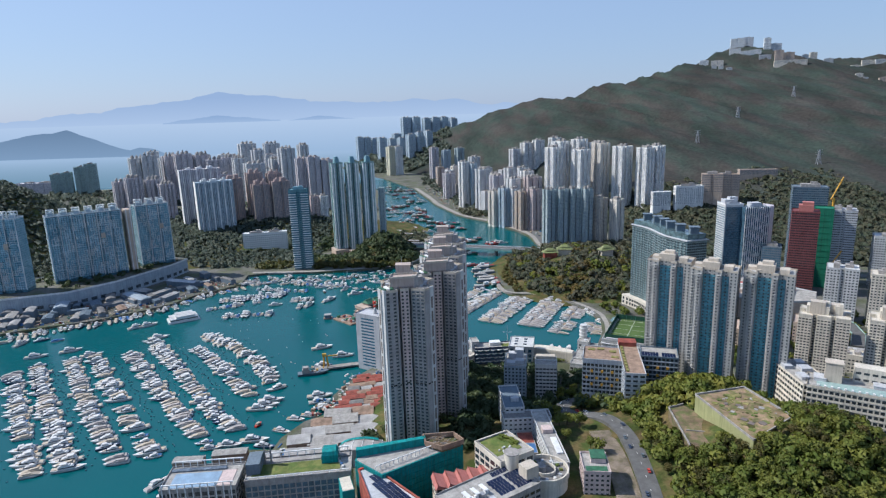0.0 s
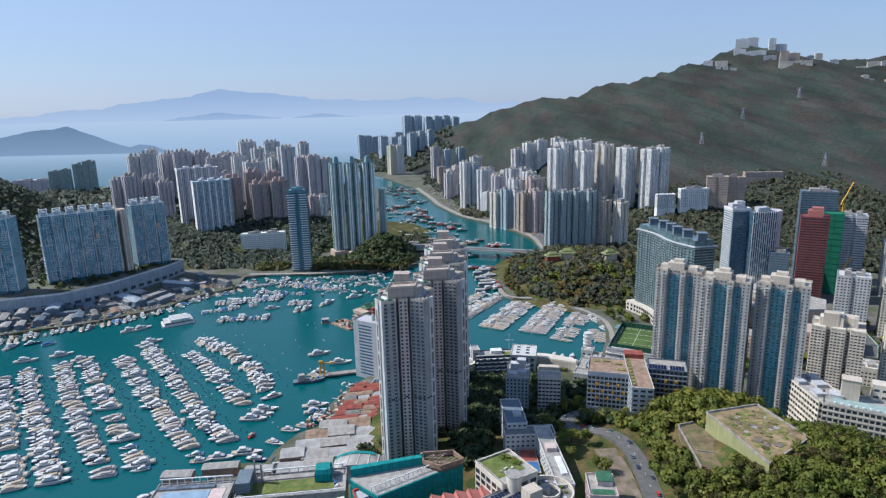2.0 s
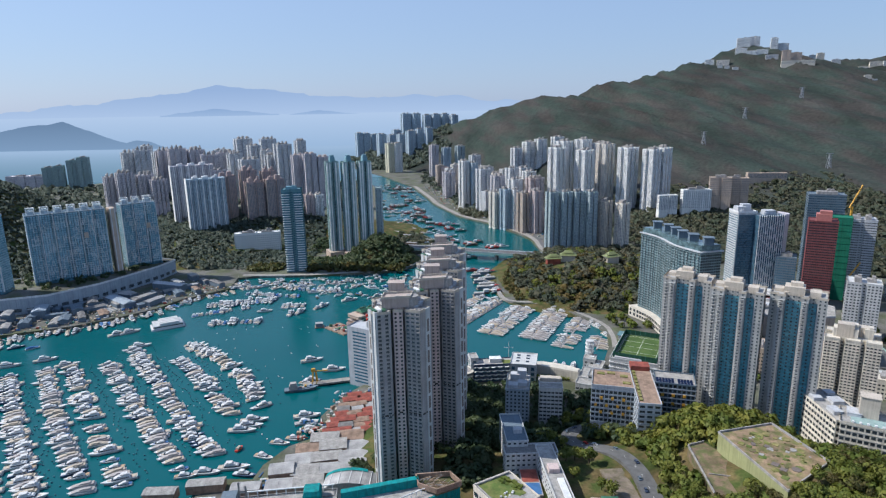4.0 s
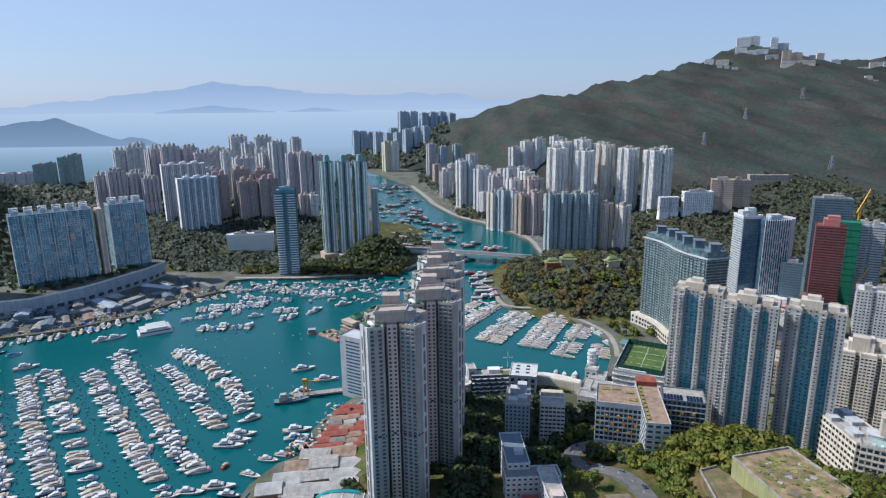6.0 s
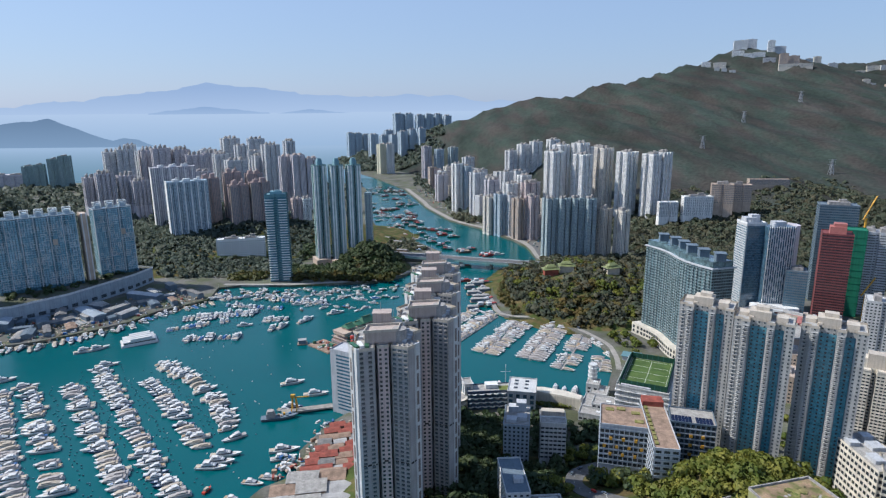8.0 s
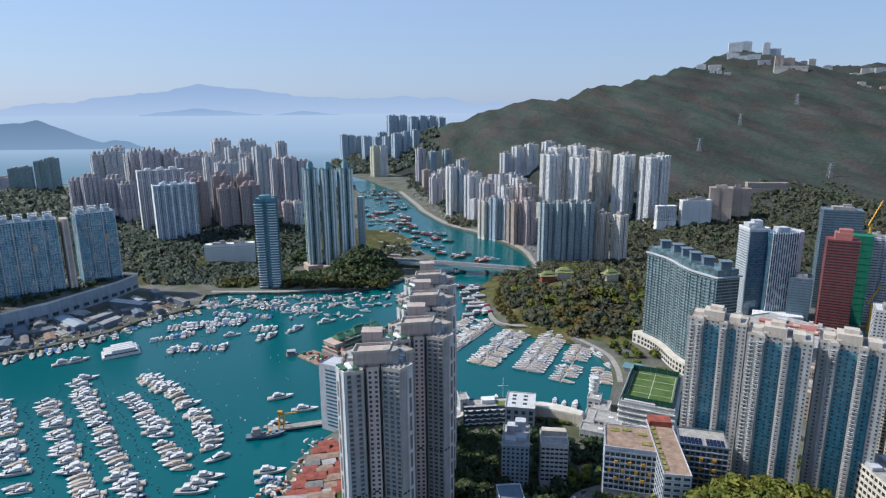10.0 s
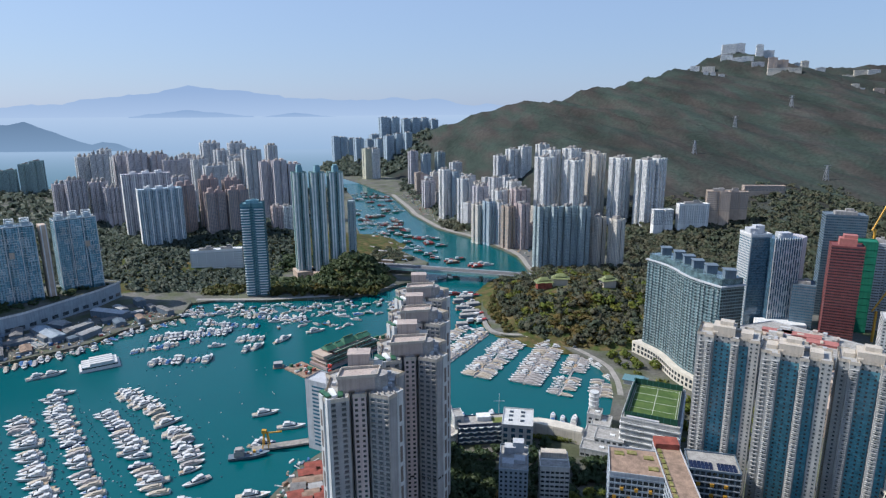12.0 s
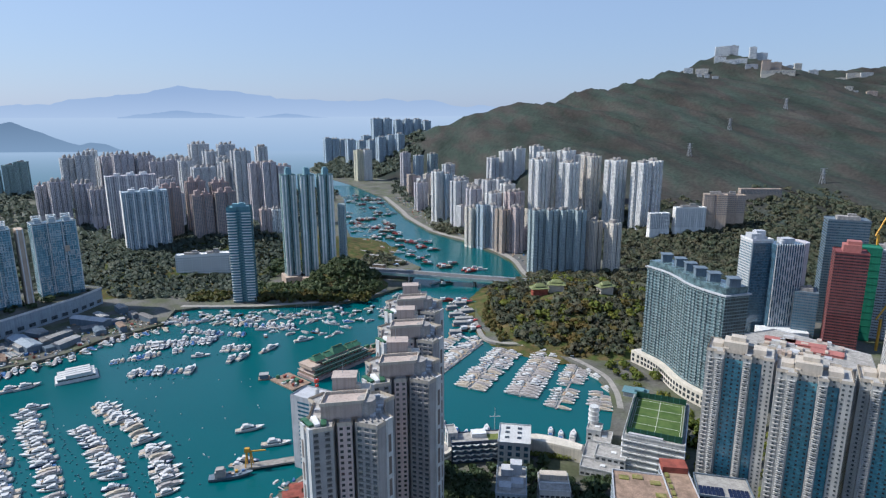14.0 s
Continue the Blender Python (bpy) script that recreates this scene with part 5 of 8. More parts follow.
FLEET = [motor_yacht(22, 6.0, "hull_white", "canvas_grey", "white motor yacht with flybridge and grey covers"),
         motor_yacht(18, 5.4, "hull_white", "deck", "white motor yacht with flybridge and teak deck"),
         motor_yacht(26, 6.6, "hull_white", "canvas_tan", "large white motor yacht with tan covers"),
         motor_yacht(20, 5.8, "hull_dark", "hull_white", "dark-hulled motor yacht with white deckhouse"),
         covered_boat(20, 5.8, "canvas_grey", "motor yacht under a grey cover"), covered_boat(18, 5.6, "canvas_tan", "motor yacht under a tan cover"),
         covered_boat(16, 5.0, "canvas_blue", "motor boat under a blue cover"), motor_yacht(15, 4.8, "hull_white", "canvas_blue", "small white motor yacht with blue covers")]
SMALL = [sail_boat(13, 3.8, "white sailing boat with bare mast"), work_boat(13, 4.2, "hull_wood", "canvas_blue", "small wooden sampan with a blue awning"),
         work_boat(15, 4.6, "hull_green", "canvas_grey", "small green fishing boat with a grey awning"), motor_yacht(12, 4.0, "hull_white", "canvas_grey", "small white motor boat"),
         covered_boat(14, 4.8, "canvas_tan", "small motor boat under a tan cover"), covered_boat(14, 4.8, "canvas_grey", "small motor boat under a grey cover")]
TRAWL = [work_boat(28, 7.4, "hull_wood", "canvas_tan", "wooden fishing trawler with tan awning"), work_boat(26, 7, "hull_green", "hull_red", "green fishing trawler with red awning"),
         work_boat(24, 6.8, "hull_red", "hull_red", "red fishing trawler with a red awning")]
used = set()


crowd = []


def moor(kinds, x, y, rz, r):
    """Puts a boat on the water; past the nearest ones they go into one joined crowd."""
    proto = r.choice(kinds)
    m = pose(x, y, 0, 0, 0, rz)
    if proto in used and (y > 960 or x < -480):
        crowd.append((proto, m))
        return
    if proto not in used:
        used.add(proto)
        proto.matrix_basis = m
    else:
        copy_thing(proto, m)


r = random.Random(5)
BUOY = Shape()


def row(a, b, gap, rz, kinds, jitter=2.0, skip=0.05):
    (x0, y0), (x1, y1) = a, b
    run = math.hypot(x1 - x0, y1 - y0)
    d = 0.0
    while d < run:
        s = d / run
        if r.random() > skip + 0.05:
            moor(kinds, x0 + (x1 - x0) * s + r.uniform(-jitter, jitter), y0 + (y1 - y0) * s + r.uniform(-0.5, 0.5), rz + r.uniform(-7, 7) + (180 if r.random() < 0.12 else 0), r)
        if r.random() < 0.8:
            for e in (-19, 19):
                bx, by = x0 + (x1 - x0) * s + e * math.cos(radians(rz)) + r.uniform(-3, 3), y0 + (y1 - y0) * s + e * math.sin(radians(rz)) + r.uniform(-3, 3)
                BUOY.disc(bx, by, -0.3, 0.9, 0.8, 0.5, 6)
        d += gap * r.uniform(0.85, 1.25)


def moor_along(points, gap, kinds, turn=None, skip=0.02):
    """Boats lying side by side along a bent line; each lies across it, or all to one bearing."""
    for (a, b) in zip(points, points[1:]):
        along = math.degrees(math.atan2(b[1] - a[1], b[0] - a[0]))
        row(a, b, gap, along + 92 if turn is None else turn, kinds, 2.2, skip)


BIG = FLEET[:6] + FLEET[:3] + FLEET[4:6] + FLEET[7:]
for points in (((-494, 690), (-427, 600), (-370, 525), (-338, 486)), ((-480, 712), (-409, 616), (-358, 551), (-311, 492)), ((-449, 726), (-375, 626), (-323, 558), (-277, 501)),
               ((-430, 742), (-362, 652), (-316, 592), (-251, 508)), ((-385, 742), (-310, 644), (-260, 583), (-210, 523)), ((-377, 783), (-290, 670), (-229, 587), (-191, 547))):
    moor_along(points, 7.0, BIG[1:], 202)
moor_along(((-306, 749), (-246, 679), (-201, 614)), 7.6, FLEET[:6], 196)
moor_along(((-313, 798), (-267, 761), (-220, 708), (-196, 667), (-177, 632)), 8.2, FLEET[:3] + FLEET[2:6])
for x, y, rz in ((-176, 606, 8), (-178, 596, 4), (-182, 588, 0), (-467, 758, 30), (-500, 742, 20), (-374, 795, 24)):
    moor(FLEET[2:3], x, y, rz, r)
MIXED = FLEET[:4] + FLEET[6:] + SMALL[3:]
for a, b, rz, kinds, gap in (((-351, 907), (-285, 941), 104, MIXED, 5.6), ((-344, 956), (-251, 979), 100, MIXED, 5.4), ((-346, 944), (-255, 966), 280, MIXED, 5.8), ((-317, 872), (-247, 880), 96, MIXED, 5.2),
                            ((-368, 1030), (-282, 1049), 20, MIXED, 7), ((-232, 941), (-205, 943), 84, FLEET[:3], 6.5), ((-305, 1007), (-220, 988), 95, MIXED, 5.8), ((-250, 1030), (-160, 1015), 100, MIXED, 7)):
    row(a, b, gap, rz, kinds, 1.2, 0.02)
for x, y, rz in ((-202, 915, 70), (-180, 931, 60), (-174, 940, 62), (-214, 908, 85), (-254, 920, 15), (-275, 1060, 10), (-224, 1037, 8), (-200, 1007, 5), (-175, 1010, 20)):
    moor(FLEET[:3], x, y, rz, r)
for i in range(190):
    x, y = r.uniform(-345, -30), r.uniform(1030, 1120)
    if y < 1090 + 0.05 * (x + 200):
        moor(SMALL, x, y, r.uniform(0, 180), r)
for i in range(22):
    moor(SMALL + MIXED, r.uniform(-200, -80), r.uniform(960, 1040), r.uniform(0, 180), r)

# ---- houses on the peak ----
PEAK = "buildings on the peak"
for x, y, w, d, hgt, wall in ((1300, 3082, 40, 16, 22, "haze_white"), (1350, 3050, 54, 16, 26, "haze_cream"), (1505, 3185, 60, 24, 40, "haze_white"), (1562, 3200, 54, 22, 44, "haze_pale"), (1444, 3076, 50, 14, 24, "haze_white"),
                              (1475, 3040, 46, 14, 20, "haze_white"), (1520, 3030, 50, 14, 20, "haze_white"), (1600, 3080, 30, 20, 50, "haze_white"), (1640, 3090, 62, 26, 46, "haze_pale"), (1265, 2890, 20, 12, 12, "white"),
                              (1290, 2875, 20, 12, 14, "white"), (1316, 2850, 24, 12, 12, "white"), (1513, 2925, 50, 14, 16, "pale"), (1541, 2860, 34, 22, 44, "tan"), (1590, 2870, 44, 22, 40, "tan"),
                              (1570, 2815, 130, 16, 12, "cream"), (1915, 3224, 32, 26, 40, "cream"), (1860, 3200, 30, 16, 20, "bluegrey"), (1930, 3120, 40, 14, 16, "white"), (1985, 3110, 44, 14, 16, "white"),
                              (2060, 3110, 40, 16, 16, "cream"), (2110, 3090, 60, 16, 20, "cream"), (2150, 3060, 50, 16, 18, "white"), (1727, 2587, 26, 12, 22, "cream"), (1752, 2600, 40, 12, 12, "white"), (1968, 2774, 40, 18, 26, "tan")):
    base = float(massif(np.array([x * 1.0]), np.array([y * 1.0]))[0]) - 3
    tower("hilltop house or mansion block among trees", x, y, base, base + hgt, w, d, -20, wall, n=2, notch=1, side=0, floor=3.4, col=4, wide=2.2, heads=1, head_high=3, name="hilltop_block", group=PEAK)

# ---- pylons on the slope ----


def pylon(x, y):
    z = float(massif(np.array([x * 1.0]), np.array([y * 1.0]))[0]) - 1
    t = thing("pylon", pose(x, y, z), "grey steel lattice power pylon on the slope", "pylon", "power pylons")
    sh = Shape()
    for a, b in ((-1, -1), (1, -1), (1, 1), (-1, 1)):
        sh.beam((a * 5, b * 5, 0), (a * 1, b * 1, 38), 0.9)
        for k in range(4):
            s0, s1 = 5 - k, 4 - k
            sh.beam((a * s0, b * s0, k * 9.5), (-b * s1, a * s1, k * 9.5 + 9.5), 0.5)
    part("lattice", sh, M["steel"], t)
    for k in (26, 32, 38):
        part("cross_arm", Shape().beam((-9, 0, k), (9, 0, k), 0.8), M["steel"], t)


for x, y in ((1029, 2152), (807, 1945), (1005, 1645), (1300, 2300)):
    pylon(x, y)

# ---- slope road with cars ----


def ribbon(path, wide, mat, lift, ground, name, label, step=4.0, category="road"):
    """A road that follows the ground along a smooth line."""
    path = [np.array(p, float) for p in path]
    pts = []
    for i in range(len(path) - 1):
        p0, p1, p2, p3 = path[max(i - 1, 0)], path[i], path[i + 1], path[min(i + 2, len(path) - 1)]
        n = max(2, int(np.linalg.norm(p2 - p1) / step))
        for s in np.arange(n) / n:
            pts.append(0.5 * (2 * p1 + (p2 - p0) * s + (2 * p0 - 5 * p1 + 4 * p2 - p3) * s**2 + (3 * p1 - p0 - 3 * p2 + p3) * s**3))
    pts = np.array(pts + [path[-1]])
    way = np.gradient(pts, axis=0)
    way /= np.linalg.norm(way, axis=1)[:, None]
    off = np.c_[-way[:, 1], way[:, 0]]
    rows = []
    for k in (-1, -0.33, 0.33, 1):
        q = pts + off * wide / 2 * k
        rows.append(q)
    z = np.max([np.maximum(ground(q[:, 0], q[:, 1]), 3.5) for q in rows], 0) + lift
    v = np.concatenate([np.c_[q, z] for q in (rows[0], rows[-1])] + [np.c_[q, z - 3] for q in (rows[0], rows[-1])])
    n = len(pts)
    f = [(i, n + i, n + i + 1, i + 1)[::-1] for i in range(n - 1)] + [(i, i + 1, 2 * n + i + 1, 2 * n + i) for i in range(n - 1)] + [(n + i, 3 * n + i, 3 * n + i + 1, n + i + 1) for i in range(n - 1)]
    single(name, Shape().add(v, f), mat, label, category, "structure")
    return np.c_[pts, z], way


ROAD = [(118, 330), (124, 380), (128, 424), (128, 450), (122, 470), (112, 486), (102, 500), (99, 520), (106, 540), (122, 552), (140, 560)]
line, way2 = ribbon(ROAD, 12, M["asphalt"], 0.35, north_shore, "road", "grey two-lane road winding over the slope")
ribbon([(104, 330), (110, 380), (113, 420), (112, 452)], 15, M["earth_slope"], 0.3, north_shore, "pavement", "stained brown slope concrete beside the road", category="pavement")
ribbon([(88, 1017), (93, 955), (112, 934), (163, 920), (208, 842), (212, 797), (204, 756)], 6, M["paving"], 0.12, lambda x, y: 0 * x, "pavement", "pale waterfront promenade", category="pavement")
ribbon([(220, 1165), (206, 1264), (203, 1352), (184, 1425), (124, 1556), (56, 1664), (-8, 1872), (-26, 1975), (-90, 2285)], 14, M["paving"], 0.12, lambda x, y: 0 * x, "pavement", "pale waterfront promenade of the town", category="pavement")
ribbon([(-345, 1108), (-234, 1104), (-144, 1115), (-110, 1117), (-75, 1135), (-42, 1175)], 9, M["paving"], 0.12, lambda x, y: 0 * x, "pavement", "pale waterfront walk of the island", category="pavement")
ribbon([(395, 600), (400, 660), (415, 700), (450, 740), (470, 790)], 14, M["asphalt"], 0.12, lambda x, y: 0 * x, "road", "grey street between the low blocks")
ribbon([(230, 1158), (212, 1270), (211, 1352), (194, 1430), (136, 1565)], 9, M["asphalt"], 0.3, lambda x, y: 0 * x, "road", "town road along the waterfront")


def lane_mark(d):
    i = int(d)
    p, w = line[i], way2[i]
    single("lane_mark", Shape().box(p[0], p[1], p[2] + 0.02, 3, 0.25, 0.03, math.degrees(math.atan2(w[1], w[0]))), M["road_paint"], "white painted lane mark on the road", "road marking", "structure")


for d in range(8, len(line) - 2, 3):
    lane_mark(d)


def car(colour, label):
    t = thing("car", pose(0, 0, 0), label, "car", "cars on the slope road")
    part("body", Shape().box(0, 0, 0.35, 4.4, 1.8, 0.65, 0, 0.96), M[colour], t)
    part("cabin", Shape().box(-0.2, 0, 1.0, 2.4, 1.6, 0.55, 0, 0.82), M["tinted"], t)
    part("roof", Shape().box(-0.2, 0, 1.54, 1.8, 1.3, 0.06), M[colour], t)
    for a in (-1.4, 1.4):
        for b in (-0.85, 0.85):
            w = Shape()
            k = 10
            w.add([(a + 0.33 * math.cos(6.2832 * i / k), b + e, 0.33 + 0.33 * math.sin(6.2832 * i / k)) for e in (-0.1, 0.1) for i in range(k)],
                  [tuple(range(k)), tuple(range(2 * k - 1, k - 1, -1))] + [(i, (i + 1) % k, k + (i + 1) % k, k + i) for i in range(k)])
            part("wheel", w, M["rubber"], t)
    return t


CARS = [car("white", "white car on the slope road"), car("hull_dark", "dark blue car on the slope road"), car("red_paint", "red taxi on the slope road"), car("slate", "grey car on the slope road")]
rc = random.Random(3)
for n, d in enumerate(range(6, len(line) - 3, 4)):
    i = d + rc.randint(-1, 1)
    p, w, s = line[i], way2[i], rc.choice((-1, 1))
    m = pose(p[0] - w[1] * 3 * s, p[1] + w[0] * 3 * s, p[2] + 0.02, 0, 0, math.degrees(math.atan2(w[1], w[0])) + (180 if s > 0 else 0))
    if n < 4:
        CARS[n].matrix_basis = m
    else:
        copy_thing(CARS[rc.randrange(4)], m)

# ---- buildings on the near slope ----


def block(name, label, x, y, z0, z1, w, d, rz, wall, floor=3.6, col=3.4, wide=2.4, high=1.7, pane="pane", roof="roof_light", band=None, skip=()):
    """A low block with a parapet, a roof deck set below it and windows on each floor."""
    t = thing(name, pose(x, y, z0, 0, 0, rz), label, "building")
    hgt = z1 - z0
    poly = [(-w / 2, -d / 2), (w / 2, -d / 2), (w / 2, d / 2), (-w / 2, d / 2)]
    part("wall", Shape().prism(poly, -max(z0 - 2, 1), hgt), M[wall], t)
    part("roof_deck", Shape().prism(grown(poly, -0.3), hgt - 0.1, hgt + 0.15), M[roof], t)
    rim = Shape()
    for i in range(4):
        a, b = poly[i], poly[(i + 1) % 4]
        rim.beam((*a, hgt + 0.5), (*b, hgt + 0.5), 0.45, 1.2)
    part("parapet", rim, M[wall], t)
    part("window_pane", quads(pane_array(poly, 0.3, hgt, floor, col, wide, high, 0.06, skip)), M[pane], t, "rows of window panes", "stuff")
    if band:
        part("wall_band", bands(poly, 0, hgt, floor, 0.7, 0.2, 0.1), M[band], t, "horizontal wall bands", "stuff")
    return t, hgt


def roof_unit(t, x, y, z, sx, sy, sz, mat="pale", name="roof_unit", rz=0):
    return part(name, Shape().box(x, y, z, sx, sy, sz, rz), M[mat], t)


def solar_array(t, x0, y0, z, cols, rows_, rz=0, sx=2.0, sy=3.2):
    for i in range(cols):
        for j in range(rows_):
            x, y = x0 + i * (sx + 0.25), y0 + j * (sy + 0.5)
            v = [(x, y, z + 0.3), (x + sx, y, z + 0.3), (x + sx, y + sy, z + 1.2), (x, y + sy, z + 1.2), (x, y, z + 0.22), (x + sx, y, z + 0.22), (x + sx, y + sy, z + 1.12), (x, y + sy, z + 1.12)]
            part("solar_panel", Shape().add(v, [(0, 1, 2, 3), (7, 6, 5, 4), (0, 4, 5, 1), (1, 5, 6, 2), (2, 6, 7, 3), (3, 7, 4, 0)]), M["solar"], t)


# school with roof gardens
s1, hh = block("school_block", "grey banded school block with yellow window boxes and roof garden", 137, 537, 38, 69, 33, 30, -16, "pale", 4.0, 3.2, 2.6, 2.4, roof="rust_roof", band="bluegrey")
for i in range(7):
    for k in range(3):
        if (i + k) % 2:
            roof_unit(s1, -13 + i * 4.2, -15.3, 8 + k * 6, 2.0, 0.8, 2.2, "yellow_paint", "window_box")
for a, b in ((-10, 8), (-2, 10), (8, 6), (10, -6)):
    roof_unit(s1, a, b, hh, 6, 4, 0.8, "grass", "planter")
s2, hh = block("school_block", "white school wing with dark window bands and a red-paved roof", 157, 524, 38, 70, 16, 66, -11, "pale", 4.0, 4.4, 3.6, 1.8, roof="rust_roof", band="bluegrey")
for k in range(9):
    roof_unit(s2, -5.5, -26 + k * 6, hh, 2.2, 4.4, 1.0, "grass", "planter")
roof_unit(s2, 0, 30, hh, 15, 10, 4, "red_roof", "roof_house")
s3, hh = block("school_block", "slate school block with rooftop solar panels", 184, 533, 38, 70, 30, 22, -17, "slate", 4.0, 3.2, 2.2, 2.4, roof="roof_light", band="pale")
solar_array(s3, -14, -9, hh, 6, 2)
solar_array(s3, 2, -9, hh, 5, 2)
for k in range(3):
    for j in range(3):
        roof_unit(s3, -9 + j * 8, -11.4, 8 + k * 7, 2.2, 0.8, 2.0, "yellow_paint", "window_box")

# covered reservoir
res = thing("covered_reservoir", pose(0, 0, 0), "square covered reservoir with yellow-green walls and a patchy garden roof", "reservoir")
RP = [(186, 379), (225, 405), (215, 449), (176, 440)]
part("wall", Shape().prism(RP, 50, 77), M["lime"], res, "yellow-green plastered walls")
part("roof_deck", Shape().prism(grown(RP, -0.8), 76.9, 77.3), M["roof_earth"], res, "brown earth roof")
for i in range(4):
    a, b = RP[i], RP[(i + 1) % 4]
    part("coping", Shape().beam((*a, 77.7), (*b, 77.7), 0.8, 1.4), M["concrete"], res)
rr = random.Random(11)
for k in range(72):
    u, v = rr.uniform(0.12, 0.88), rr.uniform(0.12, 0.88)
    p = np.array(RP[0]) * (1 - u) * (1 - v) + np.array(RP[1]) * u * (1 - v) + np.array(RP[2]) * u * v + np.array(RP[3]) * (1 - u) * v
    mat = rr.choice(("turf", "turf", "grass", "grass", "soil", "umber", "undergrowth", "roof_light"))
    part("roof_bed", Shape().disc(p[0], p[1], 77.3, 77.3 + rr.uniform(0.15, 0.5), rr.uniform(0.7, 2.8), k=rr.choice((4, 4, 5, 7))), M[mat], res)
shelf = thing("lower_terrace", pose(0, 0, 0), "sloping brown earth terrace with a low retaining wall", "terrace")
part("earth", Shape().prism([(155, 396), (166, 391), (180, 400), (177, 440), (172, 450), (160, 446)], 40, 64.5), M["soil"], shelf)
part("retaining_wall", Shape().beam((155, 396, 65), (160, 446, 65), 0.6, 1.6).beam((160, 446, 65), (172, 450, 65), 0.6, 1.6).beam((160, 415, 64.8), (175, 411, 64.8), 0.5, 0.8), M["concrete"], shelf)

# white school on the near slope
w1, hh = block("school_block", "white school wing with a dark flat roof", 51, 488, 24, 56, 15, 38, 2, "white", 3.6, 3.4, 1.8, 1.3, roof="slate")
roof_unit(w1, 2, -6, hh, 6, 5, 3, "pale", "roof_house")
w2, hh = block("school_block", "white school front block with rows of small windows", 60, 466, 24, 52, 36, 12, 2, "white", 3.6, 3.4, 1.8, 1.3, roof="roof_grey")
w3, hh = block("school_block", "long white-roofed school wing stepping down the slope", 71, 432, 24, 54, 11, 70, 3, "white", 3.6, 4, 2.0, 1.3, roof="roof_light")
roof_unit(w3, 0, 6, hh, 7, 7, 3, "pink", "roof_house")
roof_unit(w3, 2, -14, hh, 4, 20, 1.2, "frame_white", "roof_unit")
court = thing("sports_court", pose(0, 0, 0), "small red and blue sports court beside the school", "court")
part("base", Shape().box(57, 443, 20, 12, 30, 23), M["concrete"], court)
part("red_field", Shape().box(57, 449, 42.95, 11, 14, 0.08), M["red_roof"], court)
part("blue_field", Shape().box(57, 435, 42.95, 11, 12, 0.08), M["canvas_blue"], court)

g1, hh = block("school_block", "cream school building with a grass roof and deep windows", 36, 400, 36, 66, 26, 29, 30, "cream", 4.6, 5.6, 4.6, 3.0, roof="roof_light")
roof_unit(g1, -1, 3, hh + 0.1, 20, 21, 0.3, "turf", "roof_lawn")
roof_unit(g1, -12, -1, hh, 0.8, 26, 1.6, "concrete", "roof_rail")
roof_unit(g1, 0, 13.4, hh, 24, 0.8, 1.4, "concrete", "roof_rail")
rg = random.Random(17)
for k in range(16):
    roof_unit(g1, rg.uniform(3, 10), rg.uniform(-4, 11), hh, rg.uniform(1.2, 3), rg.uniform(1.2, 3), rg.uniform(0.6, 1.8), "leaf", "shrub", rg.uniform(0, 90))
for k in range(12):
    roof_unit(g1, rg.uniform(-6, 3), rg.uniform(-9, -1), hh + 0.4, 1.1, 1.1, 0.8, "white", "garden_table", rg.uniform(0, 90))
drum = thing("round_building", pose(61, 391, 40), "round cream building with a ring-shaped roof terrace", "building")


def ring(r0, r1, z0, z1, k=36):
    """An open band round the axis, with thickness."""
    def at(r, z):
        return [(r * math.cos(6.2832 * i / k), r * math.sin(6.2832 * i / k), z) for i in range(k)]
    v = at(r0, z0) + at(r1, z0) + at(r1, z1) + at(r0, z1)
    return Shape().add(v, [(a * k + i, a * k + (i + 1) % k, (a + 1) % 4 * k + (i + 1) % k, (a + 1) % 4 * k + i)[::-1] for a in range(4) for i in range(k)])


part("wall", Shape().disc(0, 0, -12, 13, 14.5, k=36), M["cream"], drum)
part("parapet", ring(14.2, 15.2, 12, 16), M["cream"], drum)
part("inner_ring", ring(6.2, 6.9, 13, 15.6, 28), M["cream"], drum)
part("roof_deck", Shape().disc(0, 0, 13, 13.3, 14.2, k=36), M["roof_grey"], drum)
part("core", Shape().disc(-2, 1, 13, 17, 3.2, k=20), M["concrete"], drum)
for k in range(12):
    a = k * 0.52
    part("roof_unit", Shape().box(10.4 * math.cos(a), 10.4 * math.sin(a), 13.3, 2.2, 1.6, 1.4, math.degrees(a)), M[rg.choice(("white", "pale", "turf", "frame_white"))], drum)
core = thing("stair_tower", pose(39, 383, 40), "round cream stair tower above the school roofs", "tower")
part("wall", Shape().disc(0, 0, -6, 32, 4.4, k=24), M["cream"], core)
part("cap", Shape().disc(0, 0, 32, 32.6, 4.8, k=24), M["concrete"], core)
part("lift_house", Shape().box(9, -10, 16, 9, 8, 14, 30), M["beige"], core, "square beige lift house")
g2, hh = block("school_block", "concrete school block covered with rooftop solar panels", 23, 361, 36, 62, 57, 27, 33, "concrete", 4.0, 4.2, 3.4, 2.0, roof="roof_light")
solar_array(g2, 2, -9, hh, 5, 4)
solar_array(g2, 15, -9, hh, 5, 4)
solar_array(g2, 9, 8, hh, 6, 1)
for k in range(14):
    roof_unit(g2, -25 + (k % 7) * 3.6, -9 + (k // 7) * 7 + rg.uniform(-1, 1), hh, 2.4, rg.uniform(1.6, 4), rg.uniform(1.2, 2.4), rg.choice(("pale", "frame_white", "steel")), "air_unit")
